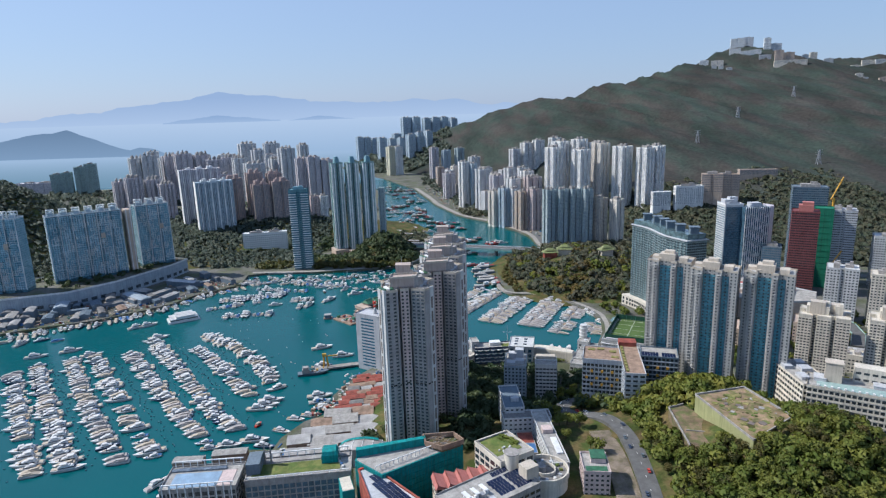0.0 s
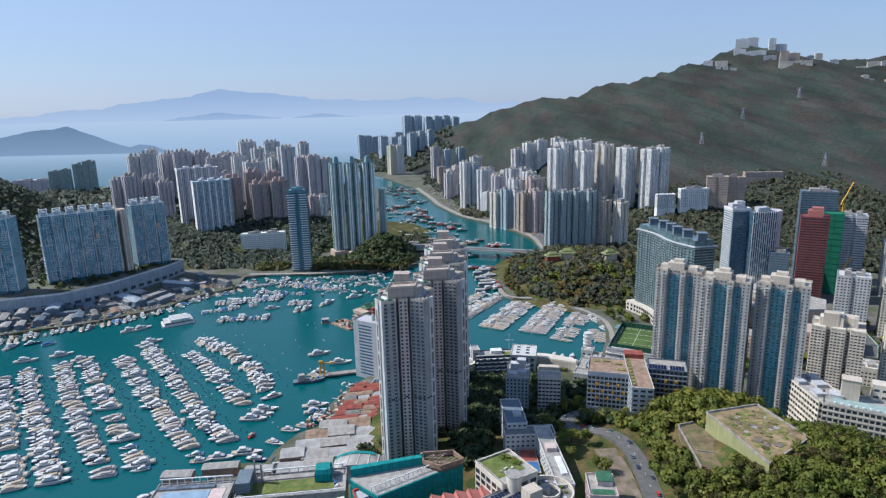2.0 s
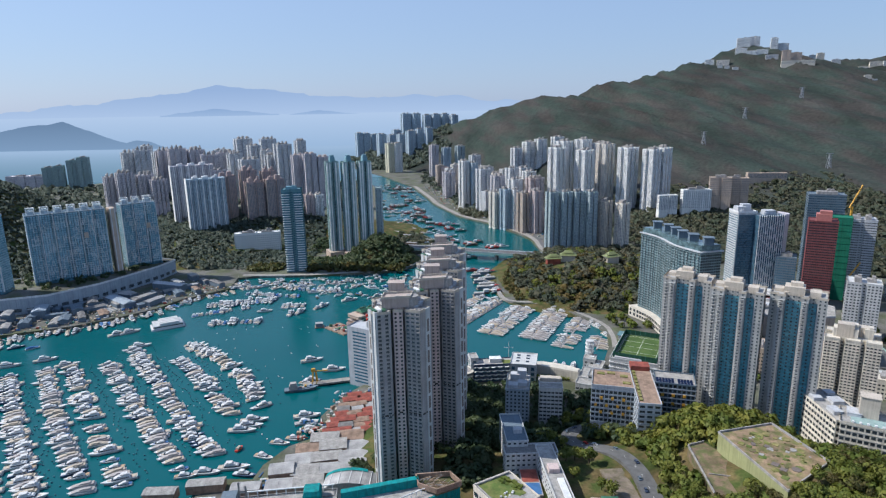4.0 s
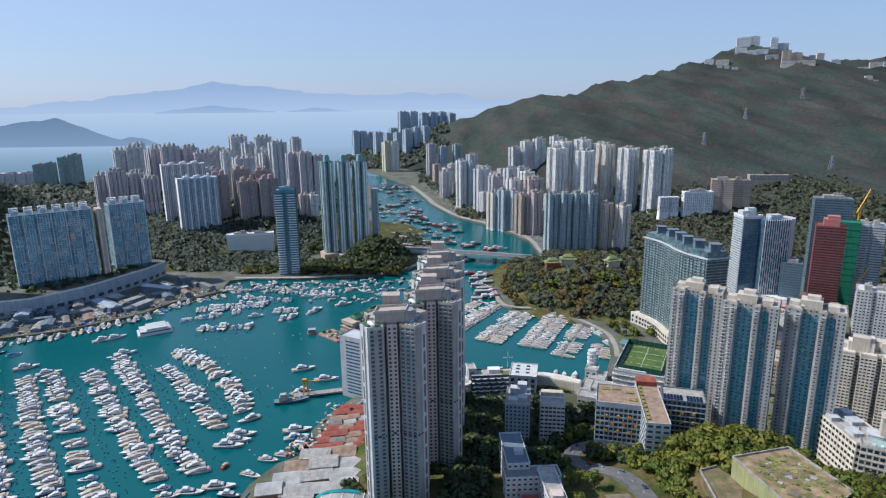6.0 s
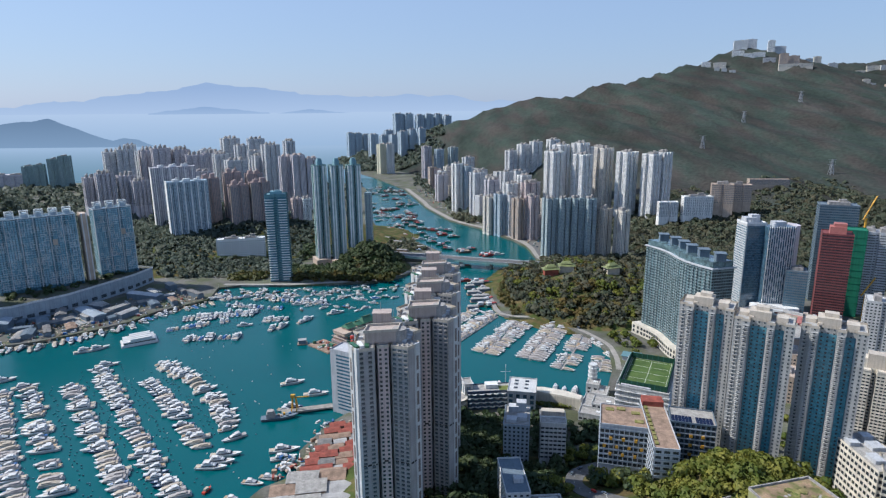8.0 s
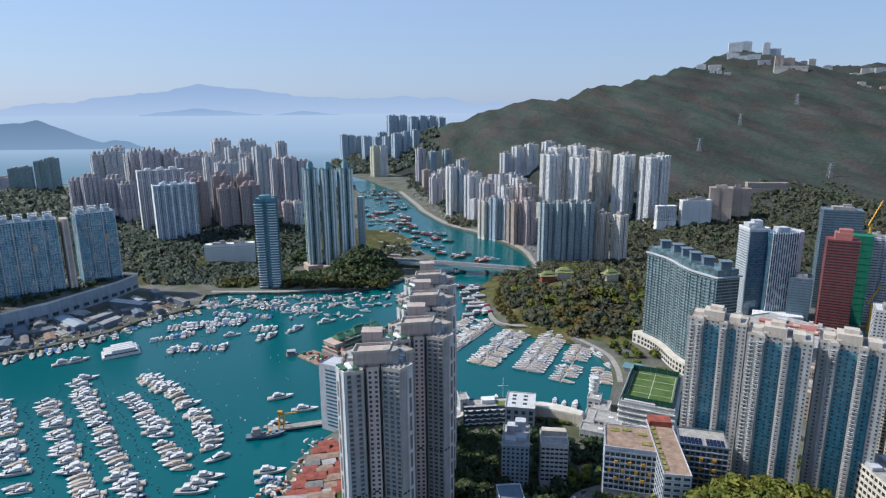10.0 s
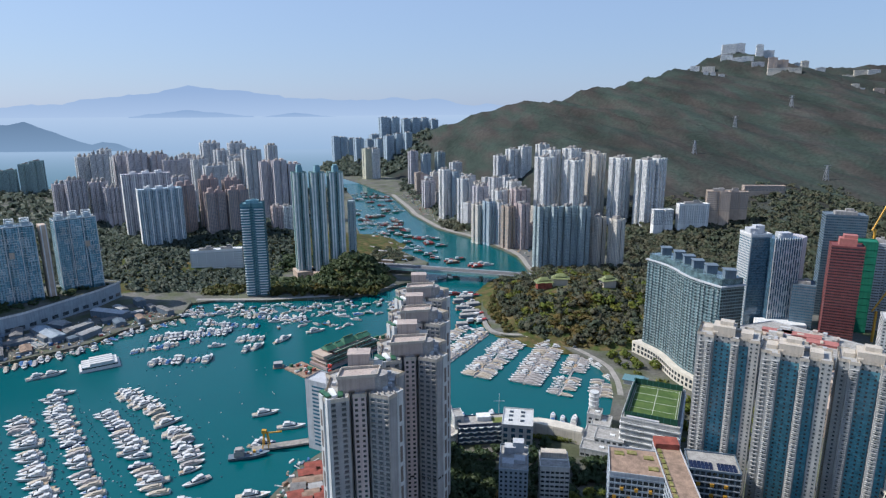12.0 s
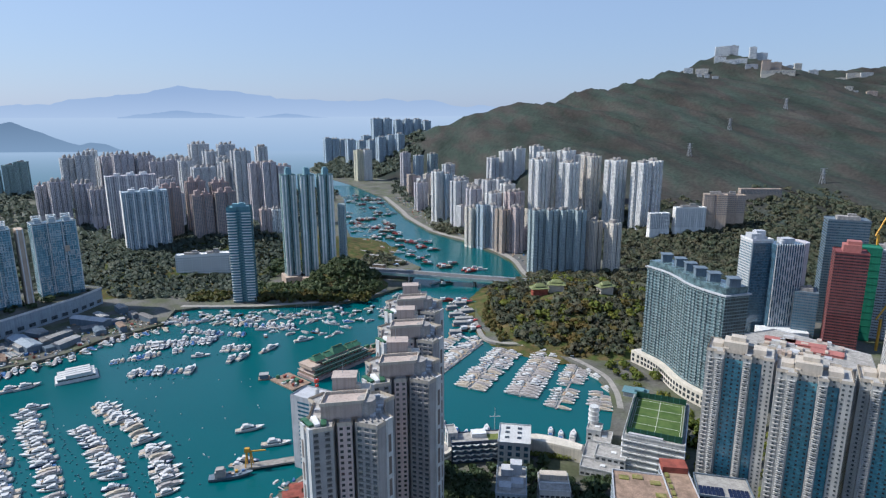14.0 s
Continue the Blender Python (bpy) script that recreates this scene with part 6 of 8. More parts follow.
for k in range(3):
    pr = Shape()
    for a in (-1.4, 1.4):
        pr.box(-16 + k * 6, a * 2, hh, 0.3, 0.3, 3)
    part("pergola", pr.box(-16 + k * 6, 0, hh + 3, 2.6, 7, 0.4), M["frame_white"], g2)
gab = thing("gabled_hall", pose(9, 388, 40, 0, 0, 13), "row of pink-red gabled roofs over a cream hall", "hall")
part("wall", Shape().box(0, 0, -12, 38, 11, 24), M["cream"], gab)
part("window_pane", quads(pane_array([(-19, -5.5), (19, -5.5), (19, 5.5), (-19, 5.5)], 2, 11.5, 5, 3.8, 2.8, 3.2, 0.08)), M["pane"], gab, "dark windows", "stuff")
for k in range(5):
    x0 = -15.5 + k * 7.7
    v = [(x0 - 4.2, -8, 12), (x0 + 3.6, -8, 12.6), (x0 + 3.6, 7, 12.6), (x0 - 4.2, 7, 12), (x0 - 2.6, -8, 15.0), (x0 - 2.6, 7, 15.0)]
    part("gable_roof", Shape().add(v, [(0, 1, 4), (2, 3, 5), (1, 2, 5, 4), (3, 0, 4, 5), (3, 2, 1, 0)]), M["pink_roof"], gab)
    part("ridge_cap", Shape().beam((x0 - 2.6, -8.1, 15.1), (x0 - 2.6, 7.1, 15.1), 0.5, 0.3), M["red_roof"], gab)
pk, hh = block("pink_house", "pale pink terraced house with green flat roofs", 92, 388, 40, 60, 16, 22, -6, "pink", 3.2, 3.0, 1.6, 1.4, roof="roof_light")
roof_unit(pk, 2, 4, hh, 9, 10, 3.5, "pink", "roof_house")
roof_unit(pk, 2, 4, hh + 3.5, 9.6, 10.6, 0.3, "jade_roof", "roof_cap")
roof_unit(pk, 0, -7, hh, 13, 5, 0.5, "jade_roof", "roof_cap")

# block in teal netting and its neighbours at the shore
tn = thing("netted_building", pose(0, 0, 3), "building wrapped in teal scaffold netting with an open pale deck", "building")
NP = [(-61, 402), (-42, 385), (-4, 409), (10, 416), (4, 425), (-15, 422), (-60, 411)]
part("netting", Shape().prism(NP, -2, 55), M["teal_net"], tn, "teal scaffold netting")
part("roof_deck", Shape().prism(grown(NP, -1.0), 54.6, 55.2), M["roof_light"], tn, "pale concrete deck")
part("netting", Shape().prism([(-60.5, 405), (-15, 417.5), (-15.6, 421), (-61, 409)], 52, 60.5), M["teal_net"], tn, "teal scaffold netting")
edge = np.array(NP)
pole, lift = Shape(), Shape()
for i in (1, 2, 6, 0):
    a, b = edge[i], edge[(i + 1) % 7]
    ln = np.linalg.norm(b - a)
    nrm = np.array((b - a)[::-1]) * (1, -1) / ln * 0.25
    for k in range(int(ln / 2.5)):
        p = a + (b - a) * (k + 0.5) * 2.5 / ln + nrm
        pole.box(p[0], p[1], -2, 0.16, 0.16, 58)
    for z in range(4, 56, 4):
        lift.beam((*(a + nrm), z), (*(b + nrm), z), 0.18)
part("scaffold_pole", pole, M["hull_green"], tn, "scaffold poles", "stuff")
part("scaffold_ledger", lift, M["teal_net"], tn, "scaffold ledgers", "stuff")
rail = Shape()
for k in range(15):
    p = np.array((-46.0, 389.5)) + np.array((38, 24)) * k / 14
    rail.box(p[0], p[1], 55, 0.4, 0.4, 3.4)
rail.beam((-46, 389.5, 58.4), (-8, 413.5, 58.4), 0.5)
part("deck_rail", rail, M["frame_white"], tn, "white deck posts and rail")
FW = [(-17, 423), (-15, 414), (-4, 407.5), (10.5, 415), (4, 425)]
for i in range(5):
    a, b = FW[i], FW[(i + 1) % 5]
    part("formwork", Shape().beam((*a, 58.8), (*b, 58.8), 0.8, 3.4), M["rust_roof"], tn, "brown timber formwork edge")
part("formwork_deck", Shape().prism(grown(FW, -1.0), 55.0, 56.6), M["soil"], tn, "brown timber deck")
for k in range(26):
    a, b = rg.uniform(0, 1), rg.uniform(0.1, 0.9)
    p = np.array((-15, 416)) * (1 - a) + np.array((2, 412)) * a + np.array((4, 8)) * b * 0.9
    part("timber_frame", Shape().beam((p[0] - rg.uniform(1, 3), p[1], rg.uniform(56.6, 59)), (p[0] + rg.uniform(1, 3), p[1] + rg.uniform(-2, 2), rg.uniform(57, 61)), 0.3), M[rg.choice(("rust_roof", "deck", "tan", "roof_light"))], tn)
og = thing("low_block", pose(0, 0, 0), "wedge-shaped block with rows of solar panels and an orange-red roof edge", "building")
OP = [(-58, 395), (-43, 352), (-6, 350), (-50, 399)]
part("wall", Shape().prism(OP, 0, 55), M["red_roof"], og, "orange-red end walls")
part("roof_deck", Shape().prism(grown(OP, -0.9), 54.9, 55.3), M["pale"], og)
for i in range(4):
    part("roof_edge", Shape().beam((*OP[i], 55.6), (*OP[(i + 1) % 4], 55.6), 1.1, 1.5), M["red_paint" if i % 2 else "red_roof"], og)
axis, across = np.array((27.0, -39.0)) / 47.4, np.array((39.0, 27.0)) / 47.4
for k in range(14):
    for j in range(-1, 3):
        p = np.array((-52, 391)) + axis * (4 + k * 2.6) + across * (j * 2.7 - 1.0 + k * 0.15)
        if (j == -1 and k < 3) or (j == 2 and k < 5):
            continue
        q = [tuple(p + axis * a + across * b) for a, b in ((0, 0), (2.3, 0), (2.3, 2.4), (0, 2.4))]
        part("solar_panel", Shape().prism(q, 55.9, 56.1), M["solar"], og)
bl, hh = block("club_building", "long grey waterside building with a pale blue roof court", -162, 405, 4, 48, 48, 27, 4, "concrete", 4.2, 4.0, 3.2, 2.8, roof="roof_light")
part("pool_court", Shape().box(-4, -3.5, hh + 0.1, 30, 16, 0.3), M["court_blue"], bl, "pale blue painted court")
roof_unit(bl, 16, -3, hh + 0.1, 9, 17, 0.4, "pink", "pink_terrace")
for k in range(10):
    roof_unit(bl, -22 + k * 4.8, -13.6, hh - 8, 0.6, 0.8, 12, "frame_white", "roof_post")
    roof_unit(bl, -22 + k * 4.8, 12.6, hh, 0.5, 0.5, 4.4, "frame_white", "roof_post")
part("roof_beam", Shape().box(0, 12.6, hh + 4.2, 46, 0.8, 0.6).box(0, -13.6, hh + 3.8, 46, 0.7, 0.5), M["frame_white"], bl)
roof_unit(bl, -5, 8, hh, 36, 3, 1.2, "pane_far", "glass_rail")
bm2, hh = block("club_building", "long waterside building with a grass roof and dark glazing", -101, 417, 4, 46, 69, 26, 6.5, "concrete", 4.2, 4.0, 3.6, 3.2, roof="roof_light", pane="dark_glass")
part("roof_lawn", Shape().box(-2, -1.5, hh + 0.1, 58, 13, 0.35), M["turf"], bm2, "grass roof")
roof_unit(bm2, 0, 8.6, hh, 66, 5, 1.0, "concrete", "roof_path")
for k in range(12):
    roof_unit(bm2, -32 + k * 5.8, 12.2, hh, 0.6, 0.6, 4.4, "frame_white", "roof_post")
    roof_unit(bm2, -32 + k * 5.8, -12.4, hh, 0.5, 0.5, 2.2, "frame_white", "roof_post")
part("roof_beam", Shape().box(0, 12.2, hh + 4.2, 66, 0.8, 0.6).box(0, -12.4, hh + 2.2, 66, 0.6, 0.5), M["frame_white"], bm2)
roof_unit(bm2, -30, 2, hh, 9, 16, 8, "slate", "roof_house")
part("lift_frame", Shape().box(-24, 6, hh, 1, 1, 16).box(-20, 6, hh, 1, 1, 13).box(-22, 6, hh + 9, 5, 1, 1), M["concrete"], bm2)
part("netted_house", Shape().box(20, 5, hh, 11, 11, 6).box(20, 5, hh + 6, 11, 11, 2.4, 0, 0.8), M["teal_net"], bm2, "roof house in teal netting")
for k in range(5):
    roof_unit(bm2, 29 - k * 1.2, -6 + k * 3, hh, 1.6, 2.2, 1.2, rg.choice(("pale", "canvas_blue", "white")), "roof_unit")
nw = thing("netted_wing", pose(-67, 398, 3, 0, 0, 18), "low wing in teal netting between the buildings", "building")
part("netting", Shape().box(0, 0, -2, 8, 16, 43), M["teal_net"], nw)
part("roof_deck", Shape().box(0, 0, 41, 7, 15, 0.4), M["cream"], nw)
arch = thing("arched_hall", pose(-69, 489, 4, 0, 0, -2), "hall with a curved pale glazed roof", "hall")
n = 16
v = [(21 * math.cos(math.pi * i / n), yy, 6 + 9 * math.sin(math.pi * i / n)) for yy in (-9, 9) for i in range(n + 1)]
part("roof", Shape().add(v, [(i, i + 1, n + 2 + i, n + 1 + i)[::-1] for i in range(n)] + [tuple(range(n + 1)), tuple(range(2 * n + 1, n, -1))]), M["metal_roof"], arch)
for k in range(1, 8):
    a = math.pi * k / 8
    part("roof_rib", Shape().beam((21.1 * math.cos(a), -9.2, 6.1 + 9.1 * math.sin(a)), (21.1 * math.cos(a), 9.2, 6.1 + 9.1 * math.sin(a)), 0.4), M["frame_white"], arch)
part("roof_net", Shape().add([(21.3 * math.cos(math.pi * i / n), yy, 6.3 + 9.3 * math.sin(math.pi * i / n)) for yy in (6, 9.5) for i in range(5, n + 1)],
                             [(i, i + 1, 13 + i, 12 + i)[::-1] for i in range(11)]), M["teal_net"], arch, "strip of teal netting")
part("wall", Shape().box(0, 0, -2, 42, 18, 8.5), M["pale"], arch)

# ---- boat sheds on the shore ----


def shed(x, y, w, d, z, rz, roof, label, group="boat sheds"):
    t = thing("boat_shed", pose(x, y, 3.5, 0, 0, rz), label, "shed", group)
    part("wall", Shape().box(0, 0, -0.5, w - 0.6, d - 0.6, z), M["slate" if group == "shipyard sheds" else "rust_roof"], t)
    v = [(-w / 2, -d / 2, z), (w / 2, -d / 2, z), (w / 2, d / 2, z), (-w / 2, d / 2, z), (-w / 2, 0, z + d * 0.13), (w / 2, 0, z + d * 0.13), (-w / 2, -d / 2, z - 0.3), (w / 2, -d / 2, z - 0.3), (w / 2, d / 2, z - 0.3), (-w / 2, d / 2, z - 0.3)]
    part("roof", Shape().add(v, [(0, 1, 5, 4), (2, 3, 4, 5), (6, 7, 1, 0), (8, 9, 3, 2), (3, 9, 6, 0, 4), (1, 7, 8, 2, 5), (9, 8, 7, 6)]), M[roof], t)
    ribs = Shape()
    for k in range(int(w / 4)):
        (ribs.beam((-w / 2 + 2 + k * 4, -d / 2, z + 0.08), (-w / 2 + 2 + k * 4, 0, z + d * 0.13 + 0.08), 0.2).beam((-w / 2 + 2 + k * 4, 0, z + d * 0.13 + 0.08), (-w / 2 + 2 + k * 4, d / 2, z + 0.08), 0.2))
    part("roof_rib", ribs, M[roof], t, "roof seams", "stuff")
    return t


rs = random.Random(8)
for yy, x0, x1 in ((500, -134, -92), (516, -136, -62), (531, -128, -62), (546, -122, -62), (561, -112, -68)):
    k = int((x1 - x0) / 24) + 1
    for i in range(k):
        roof = rs.choice(("metal_roof", "metal_roof", "metal_roof", "roof_light", "roof_light", "rust_roof"))
        shed(x0 + (x1 - x0) * (i + 0.5) / k, yy + rs.uniform(-2, 2) + 0.12 * (x0 + (x1 - x0) * (i + 0.5) / k + 95), (x1 - x0) / k + rs.uniform(-1, 4), rs.uniform(14, 17.5), rs.uniform(5, 7.5), rs.uniform(4, 11), roof,
             "weathered metal-roofed boatyard shed" if roof == "metal_roof" else "pale grey-roofed low boatyard shed" if roof == "roof_light" else "rusty old small boatyard shed")
for x, y, w, d, roof in ((-148, 492, 22, 11, "metal_roof"), (-180, 498, 28, 10, "roof_light"), (-210, 488, 24, 10, "roof_light")):
    shed(x, y, w, d, rs.uniform(5, 7), rs.uniform(0, 10), roof, "weathered metal-roofed boatyard shed")
for yy in range(8):
    for xx in range(4):
        x, y = -100 + xx * 11.5 + yy * 1.8 + rs.uniform(-1.5, 1.5), 574 + yy * 9.6 + rs.uniform(-1.2, 1.2)
        roof = rs.choice(("red_roof", "red_roof", "red_roof", "red_roof", "red_roof", "rust_roof", "metal_roof", "roof_grey"))
        shed(x, y, rs.uniform(11, 15), rs.uniform(8.4, 10.4), rs.uniform(3.8, 5.4), rs.choice((8, 12, 14)) + rs.uniform(-4, 4), roof, "low red-roofed waterside shed" if roof == "red_roof" else "low weathered waterside shed")
YARD_LINE = [(-700, 796), (-600, 822), (-548, 846), (-500, 864), (-468, 888), (-446, 905), (-415, 935), (-398, 975), (-372, 998), (-342, 1030)]


def yard_spot(u, inland):
    """A place in the shipyards: u along the shore from 0 to 1, so many metres inland, and the shore's direction there."""
    run = np.cumsum([0] + [math.dist(a, b) for a, b in zip(YARD_LINE, YARD_LINE[1:])])
    x, y = (float(np.interp(u * run[-1], run, [p[i] for p in YARD_LINE])) for i in (0, 1))
    x1, y1 = (float(np.interp(u * run[-1] + 6, run, [p[i] for p in YARD_LINE])) for i in (0, 1))
    x0, y0 = (float(np.interp(u * run[-1] - 6, run, [p[i] for p in YARD_LINE])) for i in (0, 1))
    a = math.atan2(y1 - y0, x1 - x0)
    return x - 0.75 * inland * math.sin(a) - 0.25 * inland, y + 0.75 * inland * math.cos(a) + 0.25 * inland, math.degrees(a)


for inland in (20, 52, 86):
    for k in range(15):
        if rs.random() < 0.1:
            continue
        x, y, ang = yard_spot((k + rs.uniform(0.25, 0.75)) / 15, inland + rs.uniform(-6, 6))
        shed(x, y, rs.uniform(20, 34), rs.uniform(9, 15), rs.uniform(4, 8.5), ang + rs.choice((90, 90, 90, 0)) + rs.uniform(-8, 8), rs.choice(("roof_grey", "bluegrey", "metal_roof", "slate", "roof_grey", "roof_light", "rust_roof")), "old shipyard shed with a weathered roof", "shipyard sheds")
for x, y, w, d, z, roof in ((-625, 880, 34, 14, 7, "roof_light"), (-600, 886, 26, 13, 13, "metal_roof"), (-568, 908, 30, 18, 12, "bluegrey"), (-520, 884, 26, 14, 6, "slate"), (-600, 850, 24, 12, 6, "metal_roof")):
    shed(x, y, w, d, z, 112, roof, "tall open-fronted shipyard shed", "shipyard sheds")
pad = thing("slipway", pose(-498, 945, 3.5, 0, 0, -38), "broad pale concrete slipway with dark tracks", "slipway")
part("slab", Shape().box(0, 0, -3, 62, 30, 3.3), M["roof_light"], pad)
for k in (-9, -3, 3, 9):
    part("track", Shape().box(2, k, 0.3, 58, 1.2, 0.3), M["slate"], pad)
shed(-440, 1034, 58, 15, 9, -19, "pale", "long pale shipyard shed", "shipyard sheds")
shed(-480, 956, 60, 18, 8, -38, "bluegrey", "long blue-grey slipway shed", "shipyard sheds")

# ---- marina club ----
c1, hh = block("marina_club", "white modern clubhouse wing with dark glazing and wavy balconies", 54, 680, 3.5, 22, 44, 16, 4, "hull_dark", 4.2, 4.0, 3.8, 3.2, roof="roof_light", pane="dark_glass")
for k in range(4):
    wav = Shape()
    pts = [(-21 + i, -8.6 - 1.3 * math.sin(i * 0.9 + k)) for i in range(43)]
    for i in range(42):
        wav.beam((*pts[i], 3.4 + k * 4.4), (*pts[i + 1], 3.4 + k * 4.4), 1.4, 0.7)
    part("balcony", wav, M["frame_white"], c1, "wavy white balcony edge", "stuff")
roof_unit(c1, 2, 2, hh, 12, 8, 4, "frame_white", "roof_house")
roof_unit(c1, 14, -2, hh, 10, 9, 0.5, "turf", "roof_lawn")
c2, hh = block("marina_club", "white cubic clubhouse block with skylights on the roof", 85, 674, 3.5, 27, 26, 30, -12, "white", 5.5, 6, 3.4, 3.6, roof="white", pane="dark_glass")
for a in (-6, 4):
    for b in (-6, 2, 9):
        roof_unit(c2, a, b, hh, 3.6, 3, 0.6, "pane", "skylight")
c3, hh = block("marina_club", "slim white clubhouse end tower with a dark slot", 33, 684, 3.5, 27, 8, 14, 8, "white", 30, 8, 3.4, 20, pane="dark_glass")
mast = thing("flag_mast", pose(72, 700, 3.5), "tall white flag mast with a cross yard", "mast")
part("pole", Shape().disc(0, 0, 0, 34, 0.35, 0.2, 8), M["frame_white"], mast)
part("yard", Shape().beam((-5, 0, 26), (5, 0, 26), 0.4), M["frame_white"], mast)
qw = thing("sea_wall", pose(0, 0, 0), "long smooth cream-coloured sea wall", "wall")
qp = [(97, 695), (108, 694), (121, 689), (133, 682), (144, 673), (140, 665), (129, 671), (115, 678), (99, 685)]
part("wall", Shape().prism(qp, -1, 14), M["cream"], qw)
part("rounded_top", Shape().prism(qp, 14, 15.6, taper=0.94), M["cream"], qw)
for k in range(14):
    a = np.array(qp[8]) + (np.array(qp[4]) - np.array(qp[8])) * k / 13
    part("hedge_bush", leafy("hedge_bush", leaf_quads([(a[0] + 2, a[1] - 6, 6.0)], np.array((2.6,)), 60, np.array((1.2,)), 0.8), M["leaf"]), None, qw, "green hedge along the wall")
for i, (x, y, w, d, z) in enumerate(((158, 668, 30, 26, 8), (162, 660, 24, 18, 12), (150, 650, 30, 14, 7), (164, 690, 16, 20, 9), (160, 698, 12, 14, 14))):
    t, hh = block("terrace_block", "white stepped terrace block by the marina", x, y, 3.5, z + 3.5, w, d, -25, "white", 4, 4, 3, 2, roof="roof_light")
    roof_unit(t, 2, 0, hh, 4, 3, 1.2, "frame_white", "roof_unit")
stair = thing("stair_tower", pose(161, 706, 3.5), "rounded white stair tower beside the marina", "tower")
part("wall", Shape().disc(0, 0, 0, 30, 4.2, k=20), M["white"], stair)
for k in range(6):
    part("balcony_ring", Shape().disc(0, 0, 4 + k * 4.4, 4.8 + k * 4.4, 4.8, k=20), M["frame_white"], stair)
sp, hh = block("sports_hall", "white multi-storey sports block with a fenced green pitch on the roof", 205, 675, 3.5, 36, 46, 74, -27, "white", 5.2, 20, 15, 2.4, roof="roof_light")
part("wall_band", bands([(-23, -37), (23, -37), (23, 37), (-23, 37)], 2, 30, 5.2, 1.2, 0.8), M["frame_white"], sp, "white floor edges", "stuff")
roof_unit(sp, 0, 1, hh + 0.1, 39, 66, 0.25, "pitch_turf", "pitch")
for k in range(5):
    roof_unit(sp, 0, -28 + k * 14.5, hh + 0.36, 37, 0.35, 0.02, "road_paint", "pitch_line")
for k in (-18.4, 0, 18.4):
    roof_unit(sp, k, 1, hh + 0.39, 0.3, 62, 0.02, "road_paint", "pitch_line")
for sx, sy, lx, ly in ((0, -33, 41, 0.3), (0, 35, 41, 0.3), (-20.6, 1, 0.3, 68), (20.6, 1, 0.3, 68)):
    roof_unit(sp, sx, sy, hh, lx, ly, 5.5, "netting", "fence")
    posts = Shape()
    for k in range(9):
        posts.box(sx + (k / 8 - 0.5) * lx if lx > 1 else sx, sy + (k / 8 - 0.5) * ly if ly > 1 else sy, hh, 0.5, 0.5, 6)
    part("fence_post", posts, M["hull_green"], sp, "dark green fence posts", "stuff")
roof_unit(sp, -6, -35.4, hh, 26, 2.4, 2.4, "pale", "roof_house")
b1, hh = block("hillside_house", "pale blue-grey apartment house with stepped roof terraces", 67, 584, 14, 45, 20, 32, -10, "bluegrey", 3.4, 3.2, 1.6, 1.6)
for a, b, z in ((-3, 8, 5), (4, -4, 3), (-4, -8, 2.5), (3, 10, 8)):
    roof_unit(b1, a, b, hh, 8, 7, z, "pale", "roof_house")
b2, hh = block("hillside_house", "white six-storey apartment house with dark window bands", 95, 580, 14, 45, 20, 20, -8, "white", 3.6, 3.2, 2.6, 1.6)
roof_unit(b2, 0, 6, hh, 18, 6, 3.5, "beige", "roof_house")
roof_unit(b2, 0, -5, hh + 3.2, 19, 0.5, 0.5, "frame_white", "pergola")
pav = thing("pool_pavilion", pose(228, 782, 3.5, 0, 0, -30), "pool pavilion with teal glass roofs", "pavilion")
part("wall", Shape().box(0, 0, 0, 22, 12, 5), M["pale"], pav)
part("roof", Shape().box(0, 0, 5, 25, 15, 0.6), M["bottle"], pav)
part("roof_lantern", Shape().box(4, 0, 5.6, 9, 8, 2.6), M["bottle"], pav)

bank = thing("sports_ground", pose(-52, 1352, 3.5, 0, 0, -20), "small green sports ground on the channel bank", "sports ground")
part("field", Shape().box(0, 0, 0.05, 34, 22, 0.25), M["pitch_turf"], bank)
part("court", Shape().box(26, 4, 0.05, 14, 20, 0.25), M["court_blue"], bank)
for a, b in ((-17.4, 0), (17.4, 0)):
    part("fence", Shape().box(a, b, 0, 0.3, 22, 3.5), M["netting"], bank)
for x, y, w, d in ((-84, 1300, 30, 10), (-60, 1322, 24, 8), (-20, 1350, 22, 8), (-70, 1400, 26, 9), (-100, 1440, 20, 12)):
    shed(x, y, w, d, 5, -20, "roof_light", "low pale-roofed shed on the channel bank", "channel sheds")
# ---- park temples on the headland ----


def temple(x, y, rz, label):
    t = thing("temple_hall", pose(x, y, float(north_shore(x, y)) + 6, 0, 0, rz), label, "temple")
    part("wall", Shape().box(0, 0, -8, 22, 12, 13), M["red_roof" if "red" in label else "beige"], t)
    for k, s in ((0, 1.0), (3.2, 0.6)):
        v = [(-14 * s, -9 * s, 5 + k), (14 * s, -9 * s, 5 + k), (14 * s, 9 * s, 5 + k), (-14 * s, 9 * s, 5 + k), (-9 * s, 0, 9 + k), (9 * s, 0, 9 + k)]
        part("roof", Shape().add(v, [(0, 1, 5, 4), (1, 2, 5), (2, 3, 4, 5), (3, 0, 4), (3, 2, 1, 0)]), M["temple_roof"], t, "olive-green tiled hipped roof")


temple(214, 1070, -10, "park temple with an olive-green hipped roof")
temple(282, 1056, 20, "park temple with an olive-green hipped roof")
temple(188, 1066, 5, "red-walled park temple with an olive-green roof")

# ---- more boats ----
for i in range(7):
    moor(FLEET, -640 + i * 22 + r.uniform(-4, 4), 790 + 0.06 * i + r.uniform(-6, 10), 60 + r.uniform(-30, 30), r)
